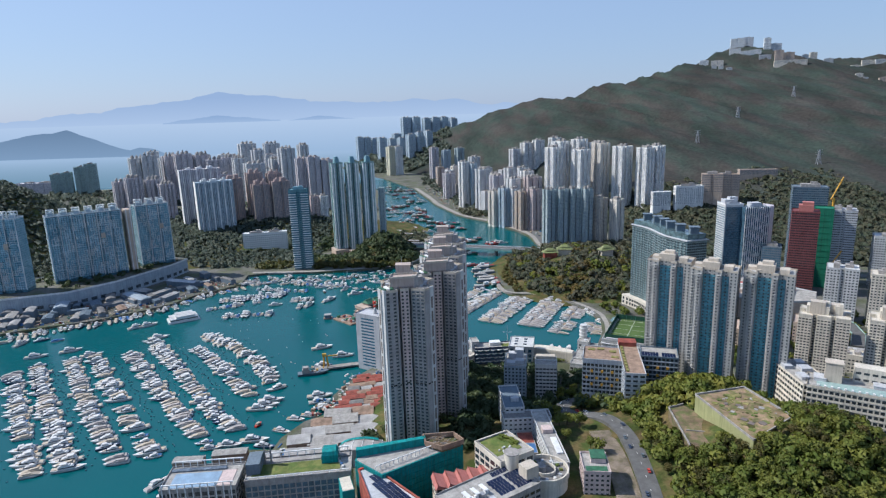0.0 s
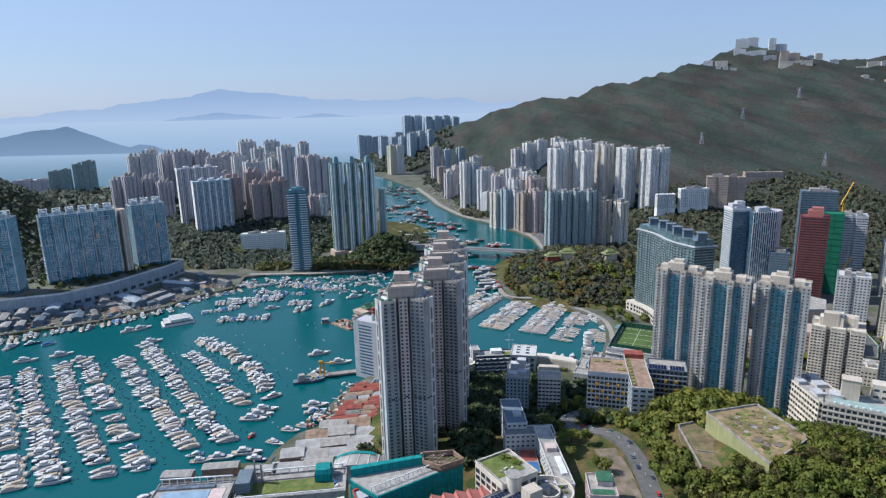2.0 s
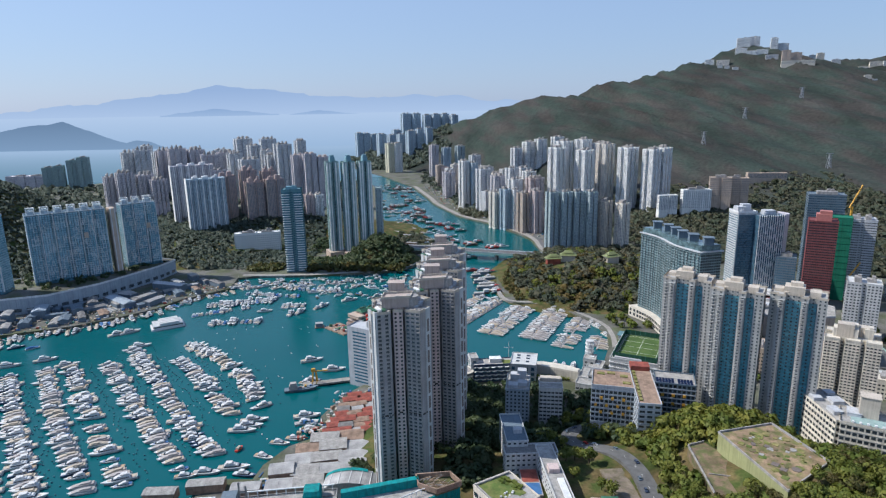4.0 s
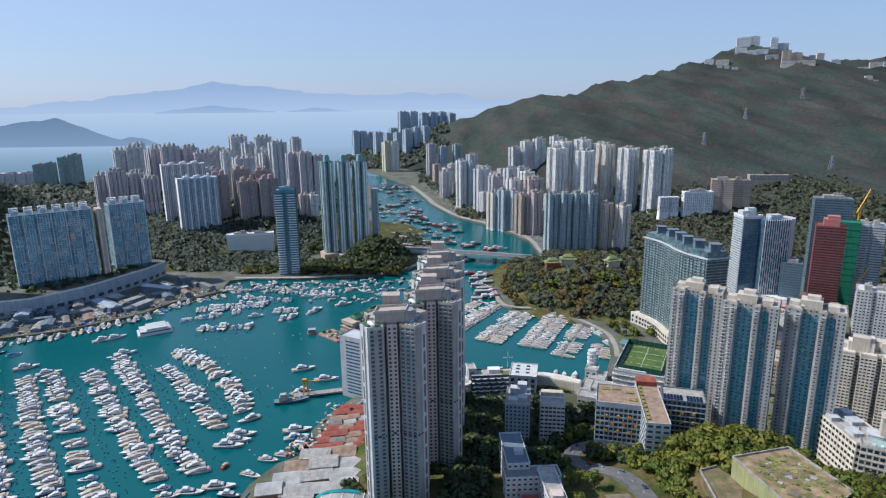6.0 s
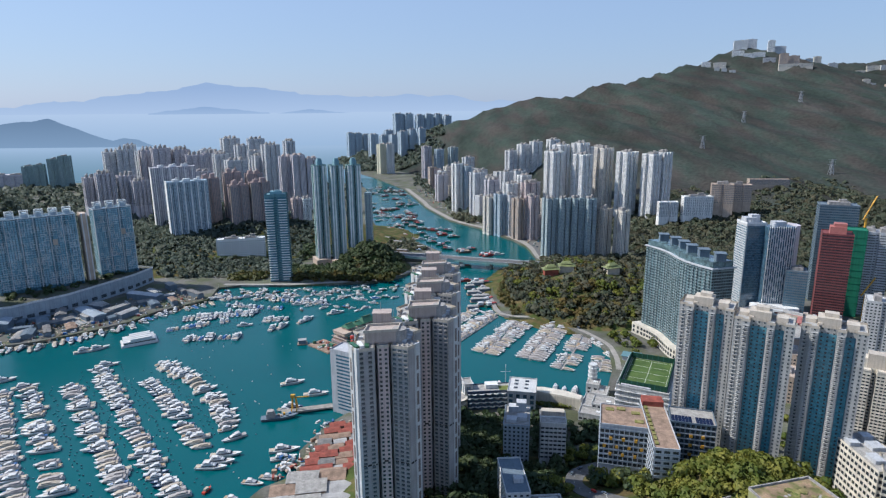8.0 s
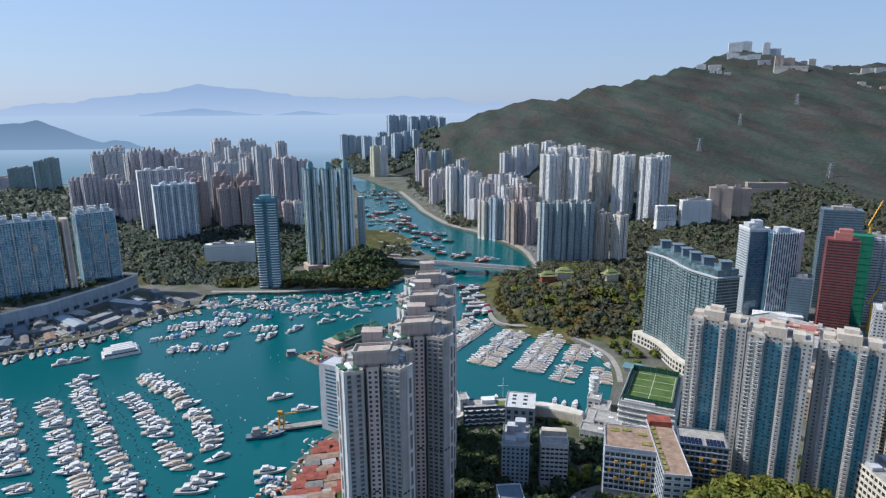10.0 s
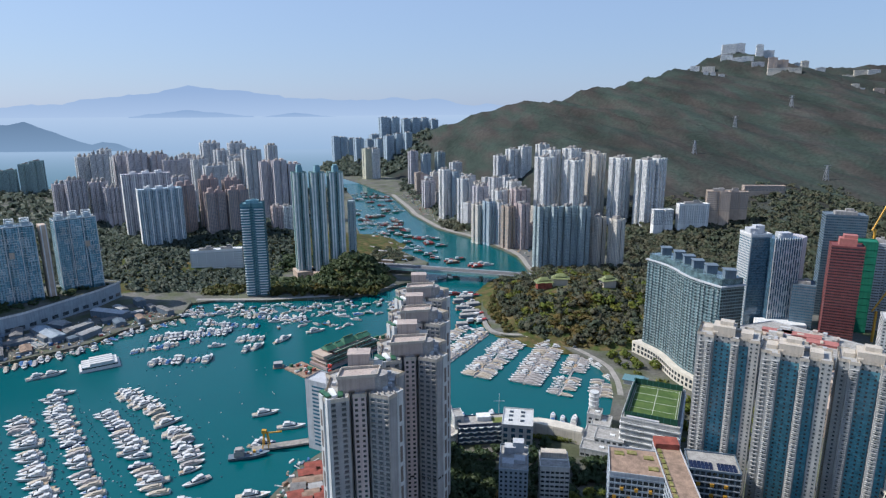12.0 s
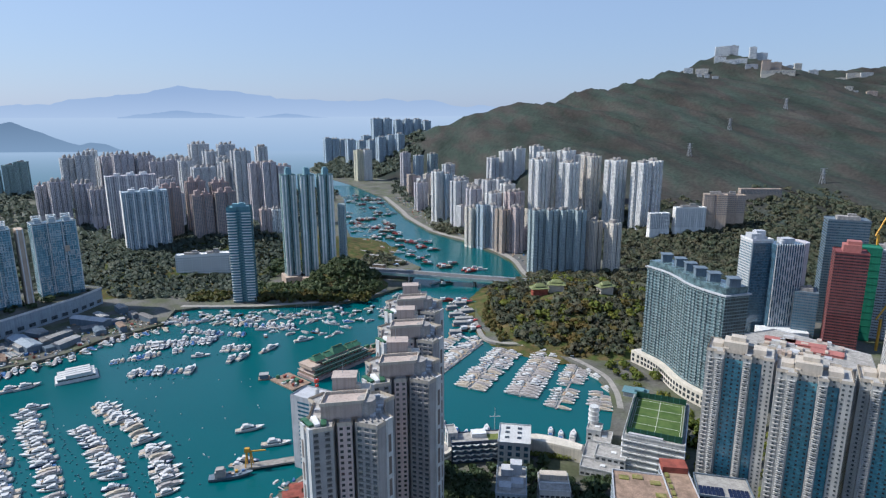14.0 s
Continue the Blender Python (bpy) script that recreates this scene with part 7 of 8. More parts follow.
for x, y in ((-574, 803), (-565, 806), (-557, 808), (-550, 815), (-542, 824), (-551, 828), (-528, 837), (-517, 842), (-493, 843), (-487, 850), (-467, 866), (-458, 870), (-450, 875), (-443, 888), (-418, 908), (-404, 918), (-375, 985)):
    moor(FLEET[:3] + FLEET[4:6], x, y, -70 + r.uniform(-12, 12), r)
for x, y, rz in ((-423, 839, 40), (-411, 845, 40)):
    moor(FLEET[:3], x, y, rz, r)
for k in range(34):
    x, y, ang = yard_spot((k + r.uniform(0.1, 0.9)) / 34, -r.uniform(8, 20))
    moor(FLEET + SMALL[2:], x, y, ang - 90 + r.uniform(-14, 14), r)
# marina by the club: five piers with boats on both sides
PIERS = (((31, 848), (90, 941), 2.5), ((60, 812), (119, 915), 2.0), ((111, 792), (168, 905), 2.0), ((142, 764), (193, 864), 2.0), ((183, 758), (199, 798), 2.0))
for n, (a, b, wd) in enumerate(PIERS):
    t = thing("pier", pose(0, 0, 0), "narrow floating grey marina pier", "pier", "marina piers")
    part("deck", Shape().beam((*a, 0.5), (*b, 0.5), wd, 0.8), M["concrete"], t)
    run, ang = math.hypot(b[0] - a[0], b[1] - a[1]), math.degrees(math.atan2(b[1] - a[1], b[0] - a[0]))
    for k in range(int(run / 18)):
        s = (k + 0.5) * 18 / run
        part("pile", Shape().disc(a[0] + (b[0] - a[0]) * s + 1.6, a[1] + (b[1] - a[1]) * s, -2, 3, 0.35, k=8), M["steel"], t)
    for sgn in (-1, 1):
        d = 4.0
        while d < run - 3:
            s = d / run
            off = (10.0, 10.0, 9.0, 7.6, 6.8)[n]
            x = a[0] + (b[0] - a[0]) * s - sgn * math.sin(radians(ang)) * off
            y = a[1] + (b[1] - a[1]) * s + sgn * math.cos(radians(ang)) * off
            if not (n == 0 and sgn < 0) and r.random() > (0.02 if n in (0, 1, 2) else 0.12):
                moor((FLEET[:2] + FLEET[4:6], FLEET[:2] + FLEET[4:6] + FLEET[4:6] + SMALL[:1], FLEET[:2] + FLEET[4:6] + FLEET[4:5], SMALL[3:4] + SMALL[5:] + SMALL[4:] + FLEET[1:2], SMALL[3:] + SMALL[5:])[n], x, y, ang + 90 * sgn + r.uniform(-4, 4), r)
            d += r.uniform(5.2, 6.2) if n < 2 else r.uniform(6.0, 7.6)
row((22, 864), (82, 956), 6.2, 148, FLEET[:6] + SMALL[:1], 2)
row((26, 908), (62, 966), 6.6, -32, FLEET[:6], 2)
row((8, 886), (30, 930), 7.0, -32, FLEET[:6], 3)
for x, y, rz in ((127, 722, 75), (135, 716, 75), (145, 712, 70), (40, 726, 80), (49, 722, 80), (58, 722, 78), (68, 726, 80), (28, 738, 80), (108, 952, -60), (142, 924, 5), (181, 900, -30), (192, 884, -35), (200, 845, -60), (204, 829, -62), (206, 801, -70)):
    moor(FLEET, x, y, rz, r)
# east of the headland, and the fishing harbour past the bridge
for i in range(16):
    moor(FLEET[:3] + TRAWL, r.uniform(52, 92), r.uniform(985, 1120), r.uniform(0, 40), r)
for x, y, rz in ((66, 1320, 10), (80, 1345, 10), (60, 1335, 5), (110, 1290, 20), (120, 1310, 15), (104, 1300, 15), (130, 1300, 10), (40, 1215, 20), (60, 1208, 10), (-20, 1150, 30), (0, 1140, 60)):
    moor(FLEET[:3] + TRAWL, x, y, rz, r)
for i in range(150):
    y = r.uniform(1330, 2350)
    right = float(np.interp(y, (1264, 1418, 1549, 1655, 1866, 1967, 2279, 2623), (196, 175, 115, 47, -18, -36, -100, -229)))
    left = float(np.interp(y, (1256, 1318, 1443, 1566, 1880, 2220, 2449), (3, 18, -50, -133, -193, -221, -276)))
    wide = right - left
    u = r.uniform(0.05, 0.66) if y < 1900 else r.uniform(0.08, 0.95)
    if y < 1420 and u > 0.35:
        continue
    moor(TRAWL + TRAWL + FLEET[:3] + SMALL, left + wide * u, y, r.choice((0, 10, 170, -20)) + r.uniform(-12, 12), r)
for x, y, rz in ((-150, 742, 20), (-143, 682, -8), (-138, 690, -8), (-120, 715, 10), (-128, 612, 10), (-126, 600, 15), (-130, 572, -12), (-142, 566, -10), (-120, 588, 10), (-150, 545, -20), (-158, 520, -10), (-170, 530, 5)):
    moor(FLEET[:4], x, y, rz, r)
for x, y, rz in ((-216, 452, 80), (-222, 440, 85), (-228, 470, 60), (-212, 500, 20), (-205, 520, 10), (-190, 524, 0), (-216, 425, 90), (-232, 412, 85), (-240, 440, 70)):
    moor(FLEET[:3] + FLEET[7:], x, y, rz, r)
for x, y, w, d in ((70, 1010, 26, 9), (74, 1026, 26, 9), (64, 1046, 20, 9), (80, 1060, 22, 10), (60, 1078, 16, 8), (58, 975, 16, 9), (74, 1095, 18, 8)):
    hb = thing("house_boat", pose(x, y, 0, 0, 0, 8 + r.uniform(-6, 6)), "grey-roofed floating boathouse beside the headland", "boat", "floating boathouses")
    part("float", Shape().box(0, 0, -0.5, w + 2, d + 2, 1.4), M["rust_roof"], hb)
    part("house", Shape().box(0, 0, 0.9, w - 1, d - 1, 4.2), M["slate"], hb)
    part("roof", Shape().box(0, 0, 5.1, w, d, 0.8, 0, 0.9), M["roof_light"], hb)
single("mooring_buoy", BUOY, M["buoy"], "small mooring buoys round the yachts", "buoys", "stuff")
joined, slots = {}, []
for proto, m in crowd:
    for c in proto.children:
        me = c.data
        mat = me.materials[0]
        sh = joined.setdefault(mat.name, Shape())
        v = np.array([p.co for p in me.vertices]) @ np.array(m.to_3x3()).T + np.array(m.translation)
        sh.add(v, [tuple(p.vertices) for p in me.polygons])
allv, allf, which = [], [], []
base_n = 0
for k, (mat_name, sh) in enumerate(joined.items()):
    allv.append(np.concatenate(sh.v))
    allf += [tuple(i + base_n for i in f) for f in sh.f]
    which += [k] * len(sh.f)
    base_n += sh.n
fleet_mesh = bpy.data.meshes.new("moored_fleet")
fleet_mesh.from_pydata(np.concatenate(allv).tolist(), [], allf)
for mat_name in joined:
    fleet_mesh.materials.append(bpy.data.materials[mat_name])
fleet_mesh.polygons.foreach_set("material_index", which)
tagged(new("moored_fleet", fleet_mesh), "crowd of small boats and trawlers moored across the harbour", "boats", kind="stuff")
for proto in FLEET + SMALL + TRAWL:
    if proto not in used:
        moor([proto], -300 + 40 * len(used) % 90, 850, 20, r)

# white passenger ferries lying together
ferry = thing("house_ferry", pose(-372, 868, 0, 0, 0, 30), "broad white passenger ferry raft with two decks", "boat")
part("hull", Shape().box(0, 0, -0.5, 42, 26, 2.6, 0, 0.97), M["hull_white"], ferry)
for k in range(4):
    part("deckhouse", Shape().box(0, -9.6 + k * 6.4, 2.1, 36, 5.4, 4).box(2, -9.6 + k * 6.4, 6.1, 24, 4.6, 2.6), M["hull_white"], ferry)
    part("window_band", Shape().box(0, -9.6 + k * 6.4, 3.6, 36.3, 5.6, 1.2), M["tinted"], ferry)

# floating restaurant
restaurant_boat = thing("floating_restaurant", pose(-88, 880, 0, 0, 0, 47), "long floating restaurant with tiered green roofs and red-brown decks", "boat")
part("hull", Shape().box(0, 0, -1, 84, 31, 4.6), M["brown"], restaurant_boat)
for z, w, d, x0 in ((3.6, 82, 29, 0), (8.0, 78, 26, 1), (12.4, 58, 20, 4)):
    part("deck_storey", Shape().box(x0, 0, z, w, d - 3, 4.2), M["brown"], restaurant_boat)
    part("window_band", Shape().box(x0, 0, z + 1.2, w + 0.3, d - 2.7, 1.9), M["rust_roof"], restaurant_boat)
    part("deck_floor", Shape().box(x0, 0, z + 4.2, w + 2, d + 1, 0.3), M["rose"], restaurant_boat)
    for s2 in (-1, 1):
        v = [(x0 - w / 2 - 1.5, s2 * (d / 2 + 1.5), z + 3.6), (x0 + w / 2 + 1.5, s2 * (d / 2 + 1.5), z + 3.6), (x0 + w / 2, s2 * (d / 2 - 1.6), z + 5.2), (x0 - w / 2, s2 * (d / 2 - 1.6), z + 5.2)]
        part("eave_roof", Shape().add(v + [(a, b, c - 0.4) for a, b, c in v], [(0, 1, 2, 3), (7, 6, 5, 4), (0, 4, 5, 1), (1, 5, 6, 2), (2, 6, 7, 3), (3, 7, 4, 0)]), M["jade_roof"], restaurant_boat, "green tiled eave")
    for k in range(12):
        part("column", Shape().box(x0 - w / 2 + (k + 0.5) * w / 12, -d / 2 + 0.4, z, 0.7, 0.7, 4.0), M["red_roof"], restaurant_boat)
for x, w, hgt in ((-26, 14, 4.5), (-12, 10, 3.5), (3, 20, 6.5), (20, 12, 4.0), (30, 10, 3.4)):
    part("roof_hall", Shape().box(x, 0, 16.6, w * 0.8, 11, 3), M["tan"], restaurant_boat)
    v = [(x - w / 2, -7.5, 19.2), (x + w / 2, -7.5, 19.2), (x + w / 2, 7.5, 19.2), (x - w / 2, 7.5, 19.2), (x - w / 3, 0, 19 + hgt), (x + w / 3, 0, 19 + hgt)]
    part("pagoda_roof", Shape().add(v, [(0, 1, 5, 4), (1, 2, 5), (2, 3, 4, 5), (3, 0, 4), (3, 2, 1, 0)]), M["jade_roof"], restaurant_boat, "green pagoda roof")
    part("roof_ridge", Shape().beam((x - w / 3 - 1, 0, 19.2 + hgt), (x + w / 3 + 1, 0, 19.2 + hgt), 0.7), M["temple_roof"], restaurant_boat)
part("roof_terrace", Shape().box(-36, 0, 12.4, 12, 22, 3.6).box(-36, 0, 16, 13, 23, 0.5), M["tan"], restaurant_boat, "tan end pavilion")
pont = thing("pontoon", pose(-132, 842, 0, 0, 0, 47), "brownish pontoon with planters, kiosks and clutter", "pontoon")
part("deck", Shape().box(0, 0, -1, 24, 40, 2.6), M["rust_roof"], pont)
for k in range(16):
    part("kiosk", Shape().box(r.uniform(-9, 9), r.uniform(-17, 17), 1.6, r.uniform(2, 5), r.uniform(2, 4), r.uniform(1.5, 3.5)), M[r.choice(("jade_roof", "tan", "white", "red_roof"))], pont)
pont2 = thing("pontoon", pose(-48, 930, 0, 0, 0, 47), "brown pontoon with green sheds behind the restaurant", "pontoon")
part("deck", Shape().box(0, 0, -1, 36, 22, 2.6), M["rust_roof"], pont2)
for k in range(5):
    part("kiosk", Shape().box(r.uniform(-13, 13), r.uniform(-7, 7), 1.6, r.uniform(4, 8), r.uniform(3, 5), r.uniform(2, 4)), M[r.choice(("jade_roof", "tan", "rust_roof"))], pont2)
tender = thing("tender_hut", pose(-163, 853, 0, 0, 0, 10), "small dark floating hut", "hut")
part("float", Shape().box(0, 0, -0.4, 12, 10, 1.4), M["rust_roof"], tender)
part("hut", Shape().box(0, 0, 1, 9, 7, 4.5), M["slate"], tender)
part("roof", Shape().box(0, 0, 5.5, 10, 8, 0.4), M["metal_roof"], tender)
# police pier with its crane
pier = thing("pier", pose(0, 0, 0), "concrete working pier with a yellow crane", "pier")
part("deck", Shape().beam((-88, 690, 2), (-146, 676, 2), 8, 1.6), M["quay"], pier)
for k in range(6):
    part("pile", Shape().disc(-92 - 10 * k, 689 - 2.4 * k, -3, 1.4, 0.7, k=8), M["concrete"], pier)
barge = thing("work_barge", pose(-146, 668, 0, 0, 0, 12), "dark steel work barge beside the pier", "boat")
part("hull", hull_shape(34, 9, 2.6), M["slate"], barge)
part("deckhouse", Shape().box(-8, 0, 2.6, 8, 6, 4.5).box(-8, 0, 7.1, 6, 5, 2.2), M["canvas_grey"], barge)
for k in range(5):
    part("deck_cargo", Shape().box(-1 + k * 2.6, (-1) ** k * 1.6, 2.7, 2.0, 2.2, 1.2 + 0.4 * (k % 3)), M[("rust_roof", "tan", "yellow_paint", "slate", "canvas_blue")[k]], barge)
crane = thing("dock_crane", pose(-134, 679, 2.8), "yellow steel dock crane on the pier", "crane")
for a in (-2.5, 2.5):
    part("leg", Shape().beam((a, -3, 0), (a * 0.6, -1, 13), 0.8), M["yellow_paint"], crane)
    part("leg", Shape().beam((a, 3, 0), (a * 0.6, 1, 13), 0.8), M["yellow_paint"], crane)
part("jib", Shape().beam((-2, 0, 13), (14, 0, 14), 1.0), M["yellow_paint"], crane)
part("cab", Shape().box(-1, 0, 13, 4, 3, 3), M["yellow_paint"], crane)
# tower crane on the building site
tc = thing("tower_crane", pose(560, 880, 3.5), "yellow tower crane on the building site", "crane")
part("mast", Shape().box(0, 0, 0, 2.2, 2.2, 40), M["yellow_paint"], tc)
part("jib", Shape().beam((-6, 0, 40), (14, 6, 62), 1.4), M["yellow_paint"], tc)
tc2 = thing("tower_crane", pose(590, 940, 118), "yellow luffing tower crane on a tower", "crane")
part("mast", Shape().box(0, 0, 0, 2.2, 2.2, 16), M["yellow_paint"], tc2)
part("jib", Shape().beam((-4, 0, 14), (14, 4, 46), 1.4), M["yellow_paint"], tc2)

# ---- clutter of the yards, buoys on open water ----


def clutter(name, label, category, spots, mats, seed):
    """Crates, timber, tarpaulins and small hulls lying about on a yard; one joined mesh with several materials."""
    rq = random.Random(seed)
    by = {k: Shape() for k in mats}
    for x, y, z in spots:
        sh = by[rq.choice(mats)]
        w, d, hgt, ang = rq.uniform(1.5, 6), rq.uniform(1, 3), rq.uniform(0.6, 3), rq.uniform(0, 180)
        if rq.random() < 0.3:
            a = radians(ang)
            sh.beam((x, y, z + 0.4), (x + 7 * math.cos(a), y + 7 * math.sin(a), z + 0.5), 0.7, 0.6)
        else:
            sh.box(x, y, z, w, d, hgt, ang, rq.uniform(0.75, 1))
    v, f, which, base = [], [], [], 0
    for i, k in enumerate(mats):
        if by[k].n:
            v.append(np.concatenate(by[k].v))
            f += [tuple(j + base for j in face) for face in by[k].f]
            which += [i] * len(by[k].f)
            base += by[k].n
    me = bpy.data.meshes.new(name)
    me.from_pydata(np.concatenate(v).tolist(), [], f)
    for k in mats:
        me.materials.append(M[k])
    me.polygons.foreach_set("material_index", which)
    tagged(new(name, me), label, category, kind="stuff")


YARD = ("rust_roof", "white", "canvas_blue", "metal_roof", "deck", "red_roof", "hull_white", "tan", "slate", "canvas_tan", "hull_green")
rq = random.Random(77)
clutter("yard_clutter", "timber, crates and tarpaulins lying about the boatyard", "clutter", [(rq.uniform(-128, -58), rq.uniform(566, 596), 3.5) for k in range(150)]
        + [(rq.uniform(-108, -56), rq.uniform(575, 660), 3.5) for k in range(150)] + [(rq.uniform(-145, -55), rq.uniform(492, 512), 3.5) for k in range(90)], YARD, 1)
clutter("yard_clutter", "heaps of timber, plates and gear in the old shipyards", "clutter", [(*yard_spot(u, rq.uniform(1, 80))[:2], 3.5) for u in np.linspace(0, 1, 620)], YARD, 2)
clutter("yard_clutter", "kiosks, stalls and parked vehicles along the town waterfront", "clutter",
        [(float(np.interp(y, (1264, 1418, 1549, 1655, 1866, 1967, 2279), (222, 205, 145, 80, 18, 2, -60))) + rq.uniform(-6, 40), y, 3.6) for y in np.linspace(1200, 2260, 320)], YARD, 3)
clutter("yard_clutter", "slipways, hauled-out hulls and pontoons at the shipyard edge", "clutter", [(*yard_spot(u, rq.uniform(-16, 3))[:2], 0.1) for u in np.linspace(0, 1, 260)], ("hull_white", "rust_roof", "canvas_tan", "hull_white", "bluegrey", "deck"), 5)
spots = Shape()
for k in range(70):
    x, y = rq.uniform(-330, -150), rq.uniform(560, 860)
    spots.disc(x, y, -0.3, 0.8, 0.7, 0.45, 7)
single("mooring_buoy", spots, M["hull_white"], "white mooring buoys on open water", "buoys", "stuff")
ot = thing("tug_boat", pose(-175, 558, 0, 0, 0, 70), "small orange-red launch under way", "boat")
part("hull", hull_shape(9, 3.2, 1.5), M["red_paint"], ot)
part("cabin", Shape().box(-0.5, 0, 1.2, 4.5, 2.4, 2.0, 0, 0.9), M["canvas_tan"], ot)

# ---- trees ----


def tree_kind(size, mat, seed):
    """One tree: a tapered trunk, limbs, and a crown of leaf clumps with gaps."""
    global rng
    keep, rng = rng, np.random.default_rng(seed)
    tr = Shape().disc(0, 0, -1.0, size * 0.5, size * 0.045, size * 0.025, 7)
    cent, rads = [], []
    for k in range(7):
        a, out = k * 2.4 + seed, size * (0.12 + 0.2 * rng.random())
        tip = (out * math.cos(a), out * math.sin(a), size * (0.5 + 0.35 * rng.random()))
        tr.beam((0, 0, size * 0.38), tip, size * 0.02)
        cent.append(tip)
        rads.append(size * (0.18 + 0.1 * rng.random()))
    crown = leafy("crown", leaf_quads(cent, np.array(rads), 80, np.full(7, size * 0.072), 0.85), M[mat])
    rng = keep
    return tr.mesh("trunk", M["bark"]), crown


KINDS = [tree_kind(10, "leaf", 1), tree_kind(9, "leaf", 2), tree_kind(11, "leaf", 3), tree_kind(9, "leaf_dry", 4), tree_kind(8, "leaf_dry", 5)]
LABELS = ("dense green broad-leaved tree on the slope", "rounded green tree on the slope", "tall green tree on the slope", "half-bare brownish tree on the slope", "small yellowing tree on the slope")
rt = random.Random(21)


def plant(x, y, z, kinds, big=1.0):
    k = rt.choice(kinds)
    s = big * rt.uniform(0.75, 1.25)
    t = thing("tree", Matrix.LocRotScale((x, y, z), Euler((0, 0, rt.uniform(0, 6.28))), (s, s, s * rt.uniform(0.9, 1.15))), LABELS[k], "tree", "trees of the near slope")
    part("trunk", KINDS[k][0], None, t)
    part("crown", KINDS[k][1], None, t)


def clear(x, y):
    """Ground free of buildings and road."""
    ok = ~((x > 156) & (x < 180) & (y > 394) & (y < 448))
    box = np.zeros(np.shape(x), bool)
    for (ax, ay), (bx, by) in zip(RP, RP[1:] + RP[:1]):
        box |= ((x - ax) * (by - ay) - (y - ay) * (bx - ax)) / math.hypot(bx - ax, by - ay) > 4.5
    ok = ok & box
    ok &= ~((np.abs(x - 137) < 22) & (np.abs(y - 537) < 22)) & ~((np.abs(x - 158) < 16) & (np.abs(y - 524) < 40)) & ~((np.abs(x - 186) < 20) & (np.abs(y - 533) < 17))
    ok &= ~((np.abs(x - 60) < 24) & (np.abs(y - 440) < 62)) & ~((np.abs(x - 40) < 40) & (np.abs(y - 365) < 48)) & ~((np.abs(x - 92) < 14) & (np.abs(y - 388) < 18))
    ok &= ~((np.abs(x - 67) < 16) & (np.abs(y - 584) < 20)) & ~((np.abs(x - 95) < 15) & (np.abs(y - 580) < 15)) & ~((np.abs(x - 166) < 14) & (np.abs(y - 424) < 28))
    ok &= ~((x > 178) & (y > 0.0) & (np.abs((y - 559) + 0.68 * (x - 201)) < 26) & (x < 285)) & ~((x > 262) & (y > 430) & (y < 620))
    for px_, py_ in line[::2, :2]:
        ok &= np.hypot(x - px_, y - py_) > 12.5
    return ok


x, y = scatter(122, 300, 336, 505, 7.2, lambda x, y: clear(x, y) & (north_shore(x, y) > 14) & (x > 116))
order = np.argsort(y)
near = order[: 230]
for i in near:
    plant(x[i], y[i], float(north_shore(x[i], y[i])), (0, 1, 2, 0, 1, 3, 4) if x[i] > 150 else (0, 1, 3, 4))
rest = order[230:]
woodland(x[rest], y[rest], north_shore(x[rest], y[rest]), 8, M["leaf"], "green trees on the far side of the slope", 150)
for a, b in ((100, 430), (104, 421), (92, 470), (100, 462), (86, 446), (112, 508), (116, 514), (121, 506), (126, 511), (119, 499), (106, 566), (118, 572), (126, 566), (134, 572), (110, 580), (122, 584), (134, 588), (86, 470), (90, 500), (84, 512), (76, 520)):
    plant(a, b, float(north_shore(a, b)), (0, 1, 2))
# Dark leaf colour here also paints in the shadow of the grey towers.
x, y = scatter(16, 150, 500, 668, 7.5, lambda x, y: clear(x, y) & (north_shore(x, y) > 4.0))
woodland(x, y, north_shore(x, y), 8.0, M["leaf_dark"], "dense trees between the towers and the club, darkened for tower shadow", 150)
x, y = scatter(128, 440, 330, 470, 6.5, lambda x, y: clear(x, y) & (north_shore(x, y) > 8) & ((x > 232) | (y < 372) | (rng.random(len(x)) < 0.45)))
woodland(x, y, north_shore(x, y), 8.5, M["leaf"], "dense green trees covering the slope", 210, up=0.9)
x, y = scatter(-70, 40, 455, 520, 7.5, lambda x, y: clear(x, y) & (x < 38) & (north_shore(x, y) > 6) & ~((np.abs(x + 28) < 30) & (y > 462) & (y < 512)))
woodland(x, y, north_shore(x, y), 7.0, M["leaf_dark"], "dark trees round the foot of the towers", 120)
x, y = scatter(90, 370, 885, 1200, 7.8, lambda x, y: (north_shore(x, y) > 4.4) & (x > 120) & ~((np.abs(x - 214) < 19) & (np.abs(y - 1058) < 24)) & ~((np.abs(x - 282) < 18) & (np.abs(y - 1044) < 24)) & ~((np.abs(x - 188) < 14) & (np.abs(y - 1054) < 22)) & (ruffle(x, y, 26, 2) > -0.45))
bx, by = scatter(92, 124, 940, 1120, 5.5, lambda x, y: (rng.random(len(x)) < 0.6) & (x > np.interp(y, (940, 970, 1017, 1083, 1120), (112, 106, 97, 104, 140))))
woodland(bx, by, np.maximum(north_shore(bx, by), 3.5), 4.5, M["leaf_dry"], "low dry shrubs along the headland shore", 60)
patch = ruffle(x, y, 42, 3) + 0.3 * rng.normal(size=len(x))
dry = patch > 0.32
woodland(x[dry], y[dry], north_shore(x[dry], y[dry]), 5.0 + 3.5 * rng.random(int(dry.sum())), M["leaf_dry"], "dry brownish trees on the headland", 84, up=1.3)
deep = ~dry & (ruffle(x, y, 30, 3) + 0.35 * rng.normal(size=len(x)) > -0.5)
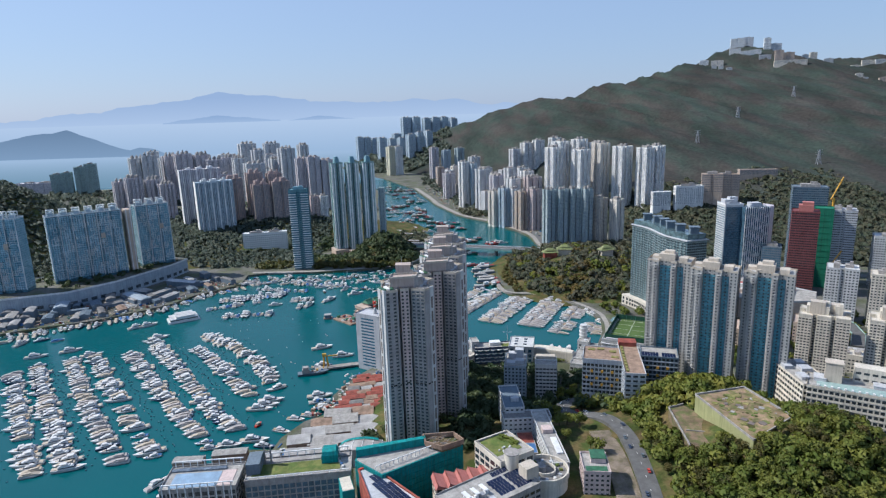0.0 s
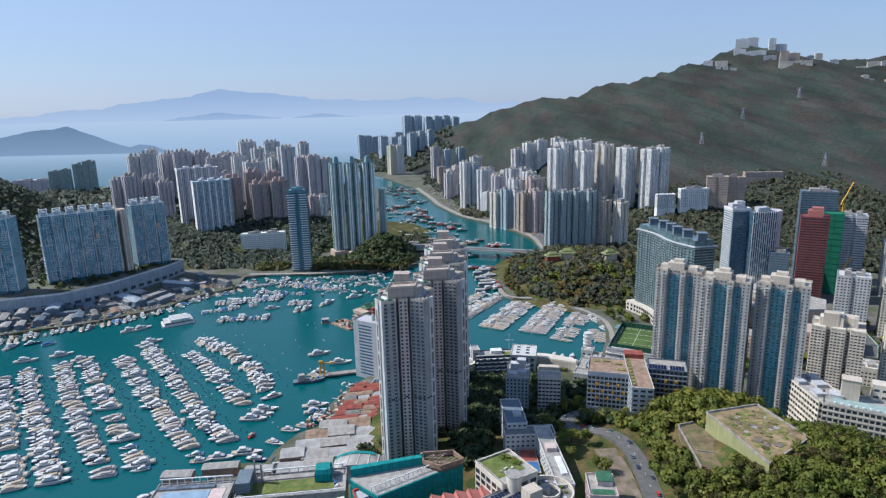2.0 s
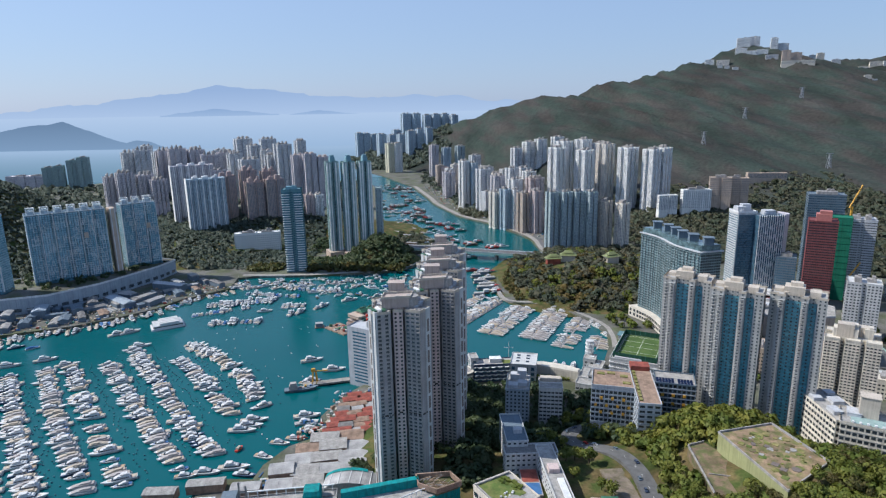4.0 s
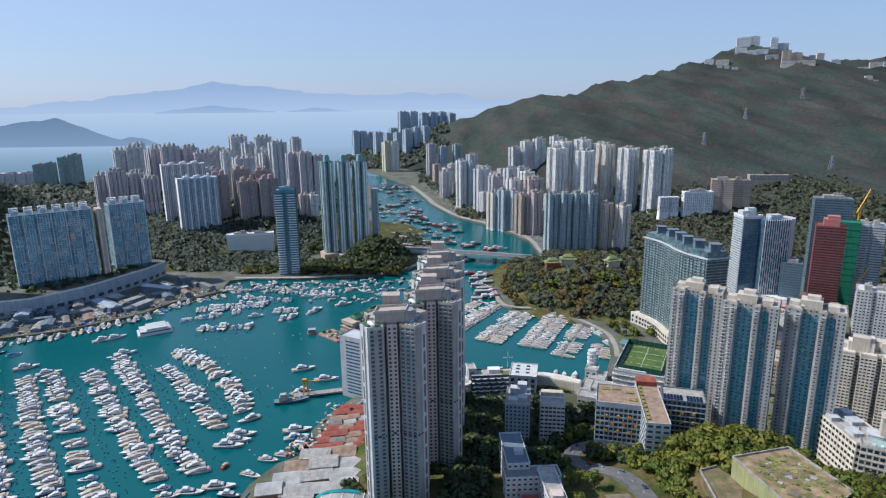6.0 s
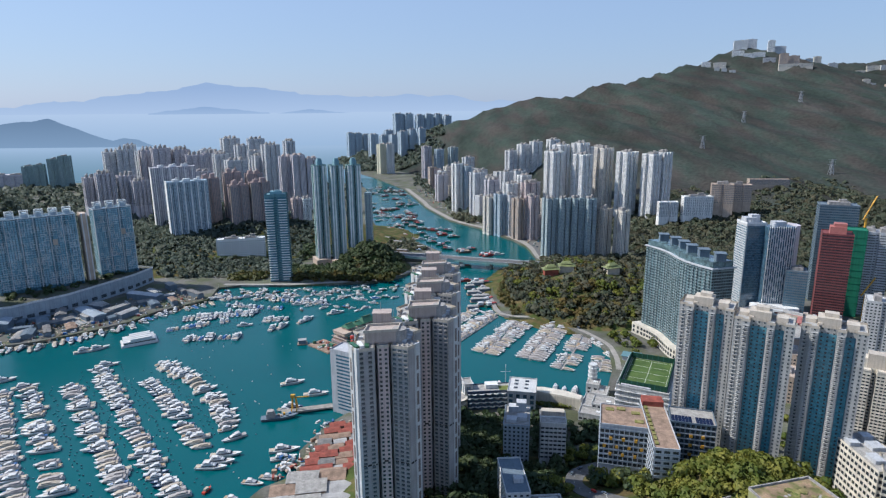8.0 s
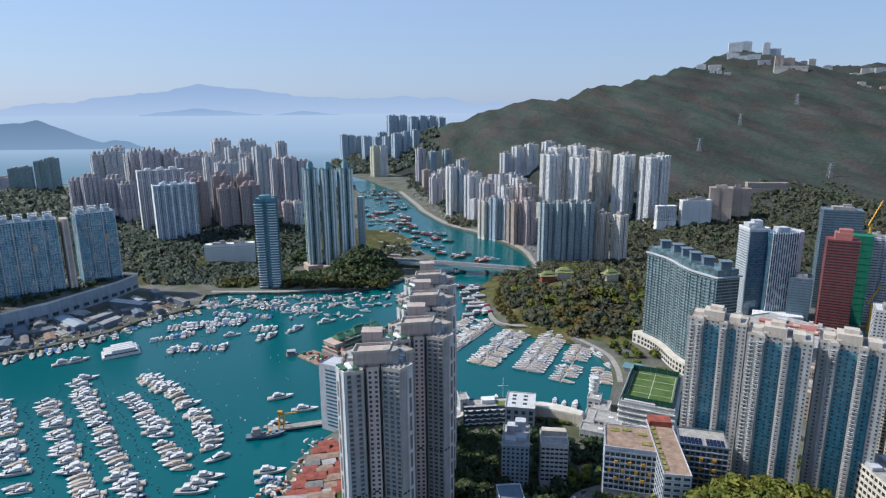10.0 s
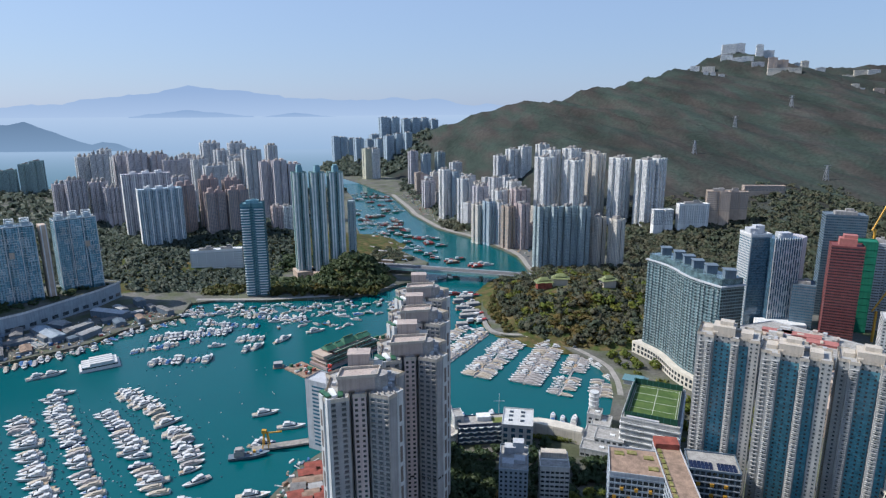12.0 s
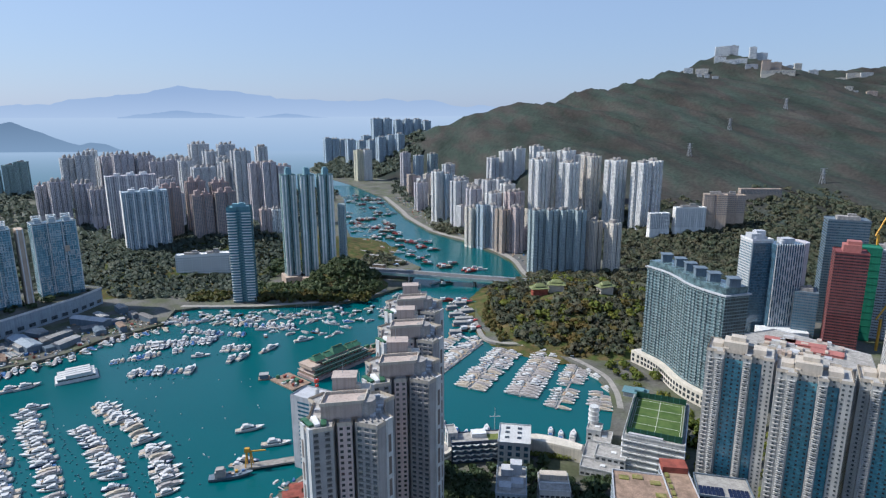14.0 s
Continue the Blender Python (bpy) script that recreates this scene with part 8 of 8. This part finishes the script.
for some, kind, label in ((deep, "leaf_slope", "dark green trees on the headland"), (~dry & ~deep, "leaf", "lighter green trees on the headland")):
    woodland(x[some], y[some], north_shore(x[some], y[some]), 5.5 + 6.0 * rng.random(int(some.sum())) ** 2, M[kind], label, 81, up=1.3)
x, y = scatter(-165, -60, 1140, 1270, 8.0, lambda x, y: west_island(x, y) > 6)
woodland(x, y, west_island(x, y), 8.5, M["leaf_dark"], "dark trees on the knoll", 75, up=1.2)
x, y = scatter(-1000, -250, 1040, 1480, 8.6, lambda x, y: ((west_island(x, y) > 9) | ((x > -480) & (y > 1150))) & ~((y < 1160) & (x > -640) & (x < -460)) & ~((np.abs(y - 1268 - 0.2 * (x + 364)) < 22) & (np.abs(x + 364) < 50)))
woodland(x, y, np.maximum(west_island(x, y), 3.5), 8.5, M["leaf_hazy"], "dark trees on the island slope", 33, 0.55, 0.4, 2.2)
x, y = scatter(-250, -110, 1150, 1330, 11.0, lambda x, y: ~((y < 1262) & (y > 1205)) & (x < -150 + (y - 1150) * 0.6) & (np.hypot(x + 256, y - 1135) > 26))
woodland(x, y, np.maximum(west_island(x, y), 3.5), 9, M["leaf_dark"], "trees round the green towers", 45)
x, y = scatter(-345, -60, 1114, 1200, 9.0, lambda x, y: (y < 1160 + 0.05 * x + 18) & (np.abs(x + 256) > 24) & (y > 1118 - 0.1 * (x + 200)))
woodland(x, y, 0 * x + 3.5, 8, M["leaf_dry"], "waterfront park trees on the island", 36)
x, y = scatter(-90, 0, 1330, 1440, 11.0, lambda x, y: x < -40 - (y - 1330) * 0.5 + 30)
woodland(x, y, 0 * x + 3.5, 7, M["leaf_slope"], "trees on the channel bank", 36)
x, y = scatter(-40, 130, 1620, 1800, 12.0, lambda x, y: x > np.interp(y, (1549, 1655, 1866), (130, 66, 2)))
woodland(x[: len(x) // 2], y[: len(x) // 2], 0 * x[: len(x) // 2] + 3.5, 9, M["leaf_slope"], "trees of the town park", 30)
x, y = scatter(210, 420, 1190, 1250, 11.0, lambda x, y: x > 0)
woodland(x, y, 0 * x + 3.5, 9, M["leaf_slope"], "trees at the foot of the town towers", 36)
x, y = scatter(250, 1000, 1000, 1620, 9.5, lambda x, y: (mountain(x, y)[0] > 3) & (x < 330 + 0.62 * (y - 200)) & (rng.random(len(x)) < np.clip((1640 - y) / 250, 0, 1)))
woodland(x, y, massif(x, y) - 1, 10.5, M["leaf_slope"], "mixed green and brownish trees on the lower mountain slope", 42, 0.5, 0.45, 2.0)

# garden and street trees by the marina
x, y = scatter(200, 268, 690, 880, 10.0, lambda x, y: (x > np.interp(y, (690, 756, 797, 842, 880), (232, 222, 222, 219, 214))) & (x < 256 + 0.2 * (862 - y)) & (np.hypot(x - 228, y - 782) > 17) & (rng.random(len(x)) < 0.6))
woodland(x, y, 0 * x + 3.5, 7, M["leaf"], "garden trees beside the marina", 90)
x, y = scatter(20, 165, 596, 668, 8.0, lambda x, y: clear(x, y) & (rng.random(len(x)) < 0.75) & ~((y > 640) & (x > 112)))
woodland(x, y, np.maximum(north_shore(x, y), 3.5), 7, M["leaf_dark"], "dark trees behind the clubhouse", 90)
x, y = scatter(215, 330, 600, 740, 13.0, lambda x, y: rng.random(len(x)) < 0.6)
woodland(x, y, 0 * x + 3.5, 8, M["leaf"], "street trees behind the white towers", 60)
x, y = scatter(385, 540, 590, 790, 14.0, lambda x, y: rng.random(len(x)) < 0.4)
woodland(x, y, 0 * x + 3.5, 8, M["leaf"], "street trees among the low blocks", 60)
x, y = scatter(-760, -480, 925, 1120, 9.0, lambda x, y: (y > np.interp(x, (-760, -570, -525, -480), (960, 955, 1010, 1100))) & (y < np.interp(x, (-760, -600, -480), (985, 1075, 1140))) & (rng.random(len(x)) < 0.4))
woodland(x, y, 0 * x + 28.3, 6, M["leaf_dark"], "trees on the podium terrace", 45)

# greenery among the far blocks
x, y = scatter(-1700, -260, 1480, 2450, 27.0, lambda x, y: rng.random(len(x)) < 0.8)
woodland(x, y, np.maximum(west_island(x, y), 3.5), 15, M["leaf_hazy"], "dark trees between the island towers", 24, up=2.0)
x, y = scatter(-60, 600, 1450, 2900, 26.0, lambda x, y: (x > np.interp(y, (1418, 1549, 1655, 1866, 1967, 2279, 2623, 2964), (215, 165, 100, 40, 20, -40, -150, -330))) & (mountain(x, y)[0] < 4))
woodland(x, y, 0 * x + 3.5, 11, M["leaf_hazy"], "street trees between the town blocks", 24, up=2.0)
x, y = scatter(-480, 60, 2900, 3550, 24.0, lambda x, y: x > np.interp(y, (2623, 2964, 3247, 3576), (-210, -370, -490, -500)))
woodland(x, y, np.maximum(massif(x, y), 3.5), 18, M["leaf_hazy"], "woods on the far coast", 24, 0.3, up=2.0)
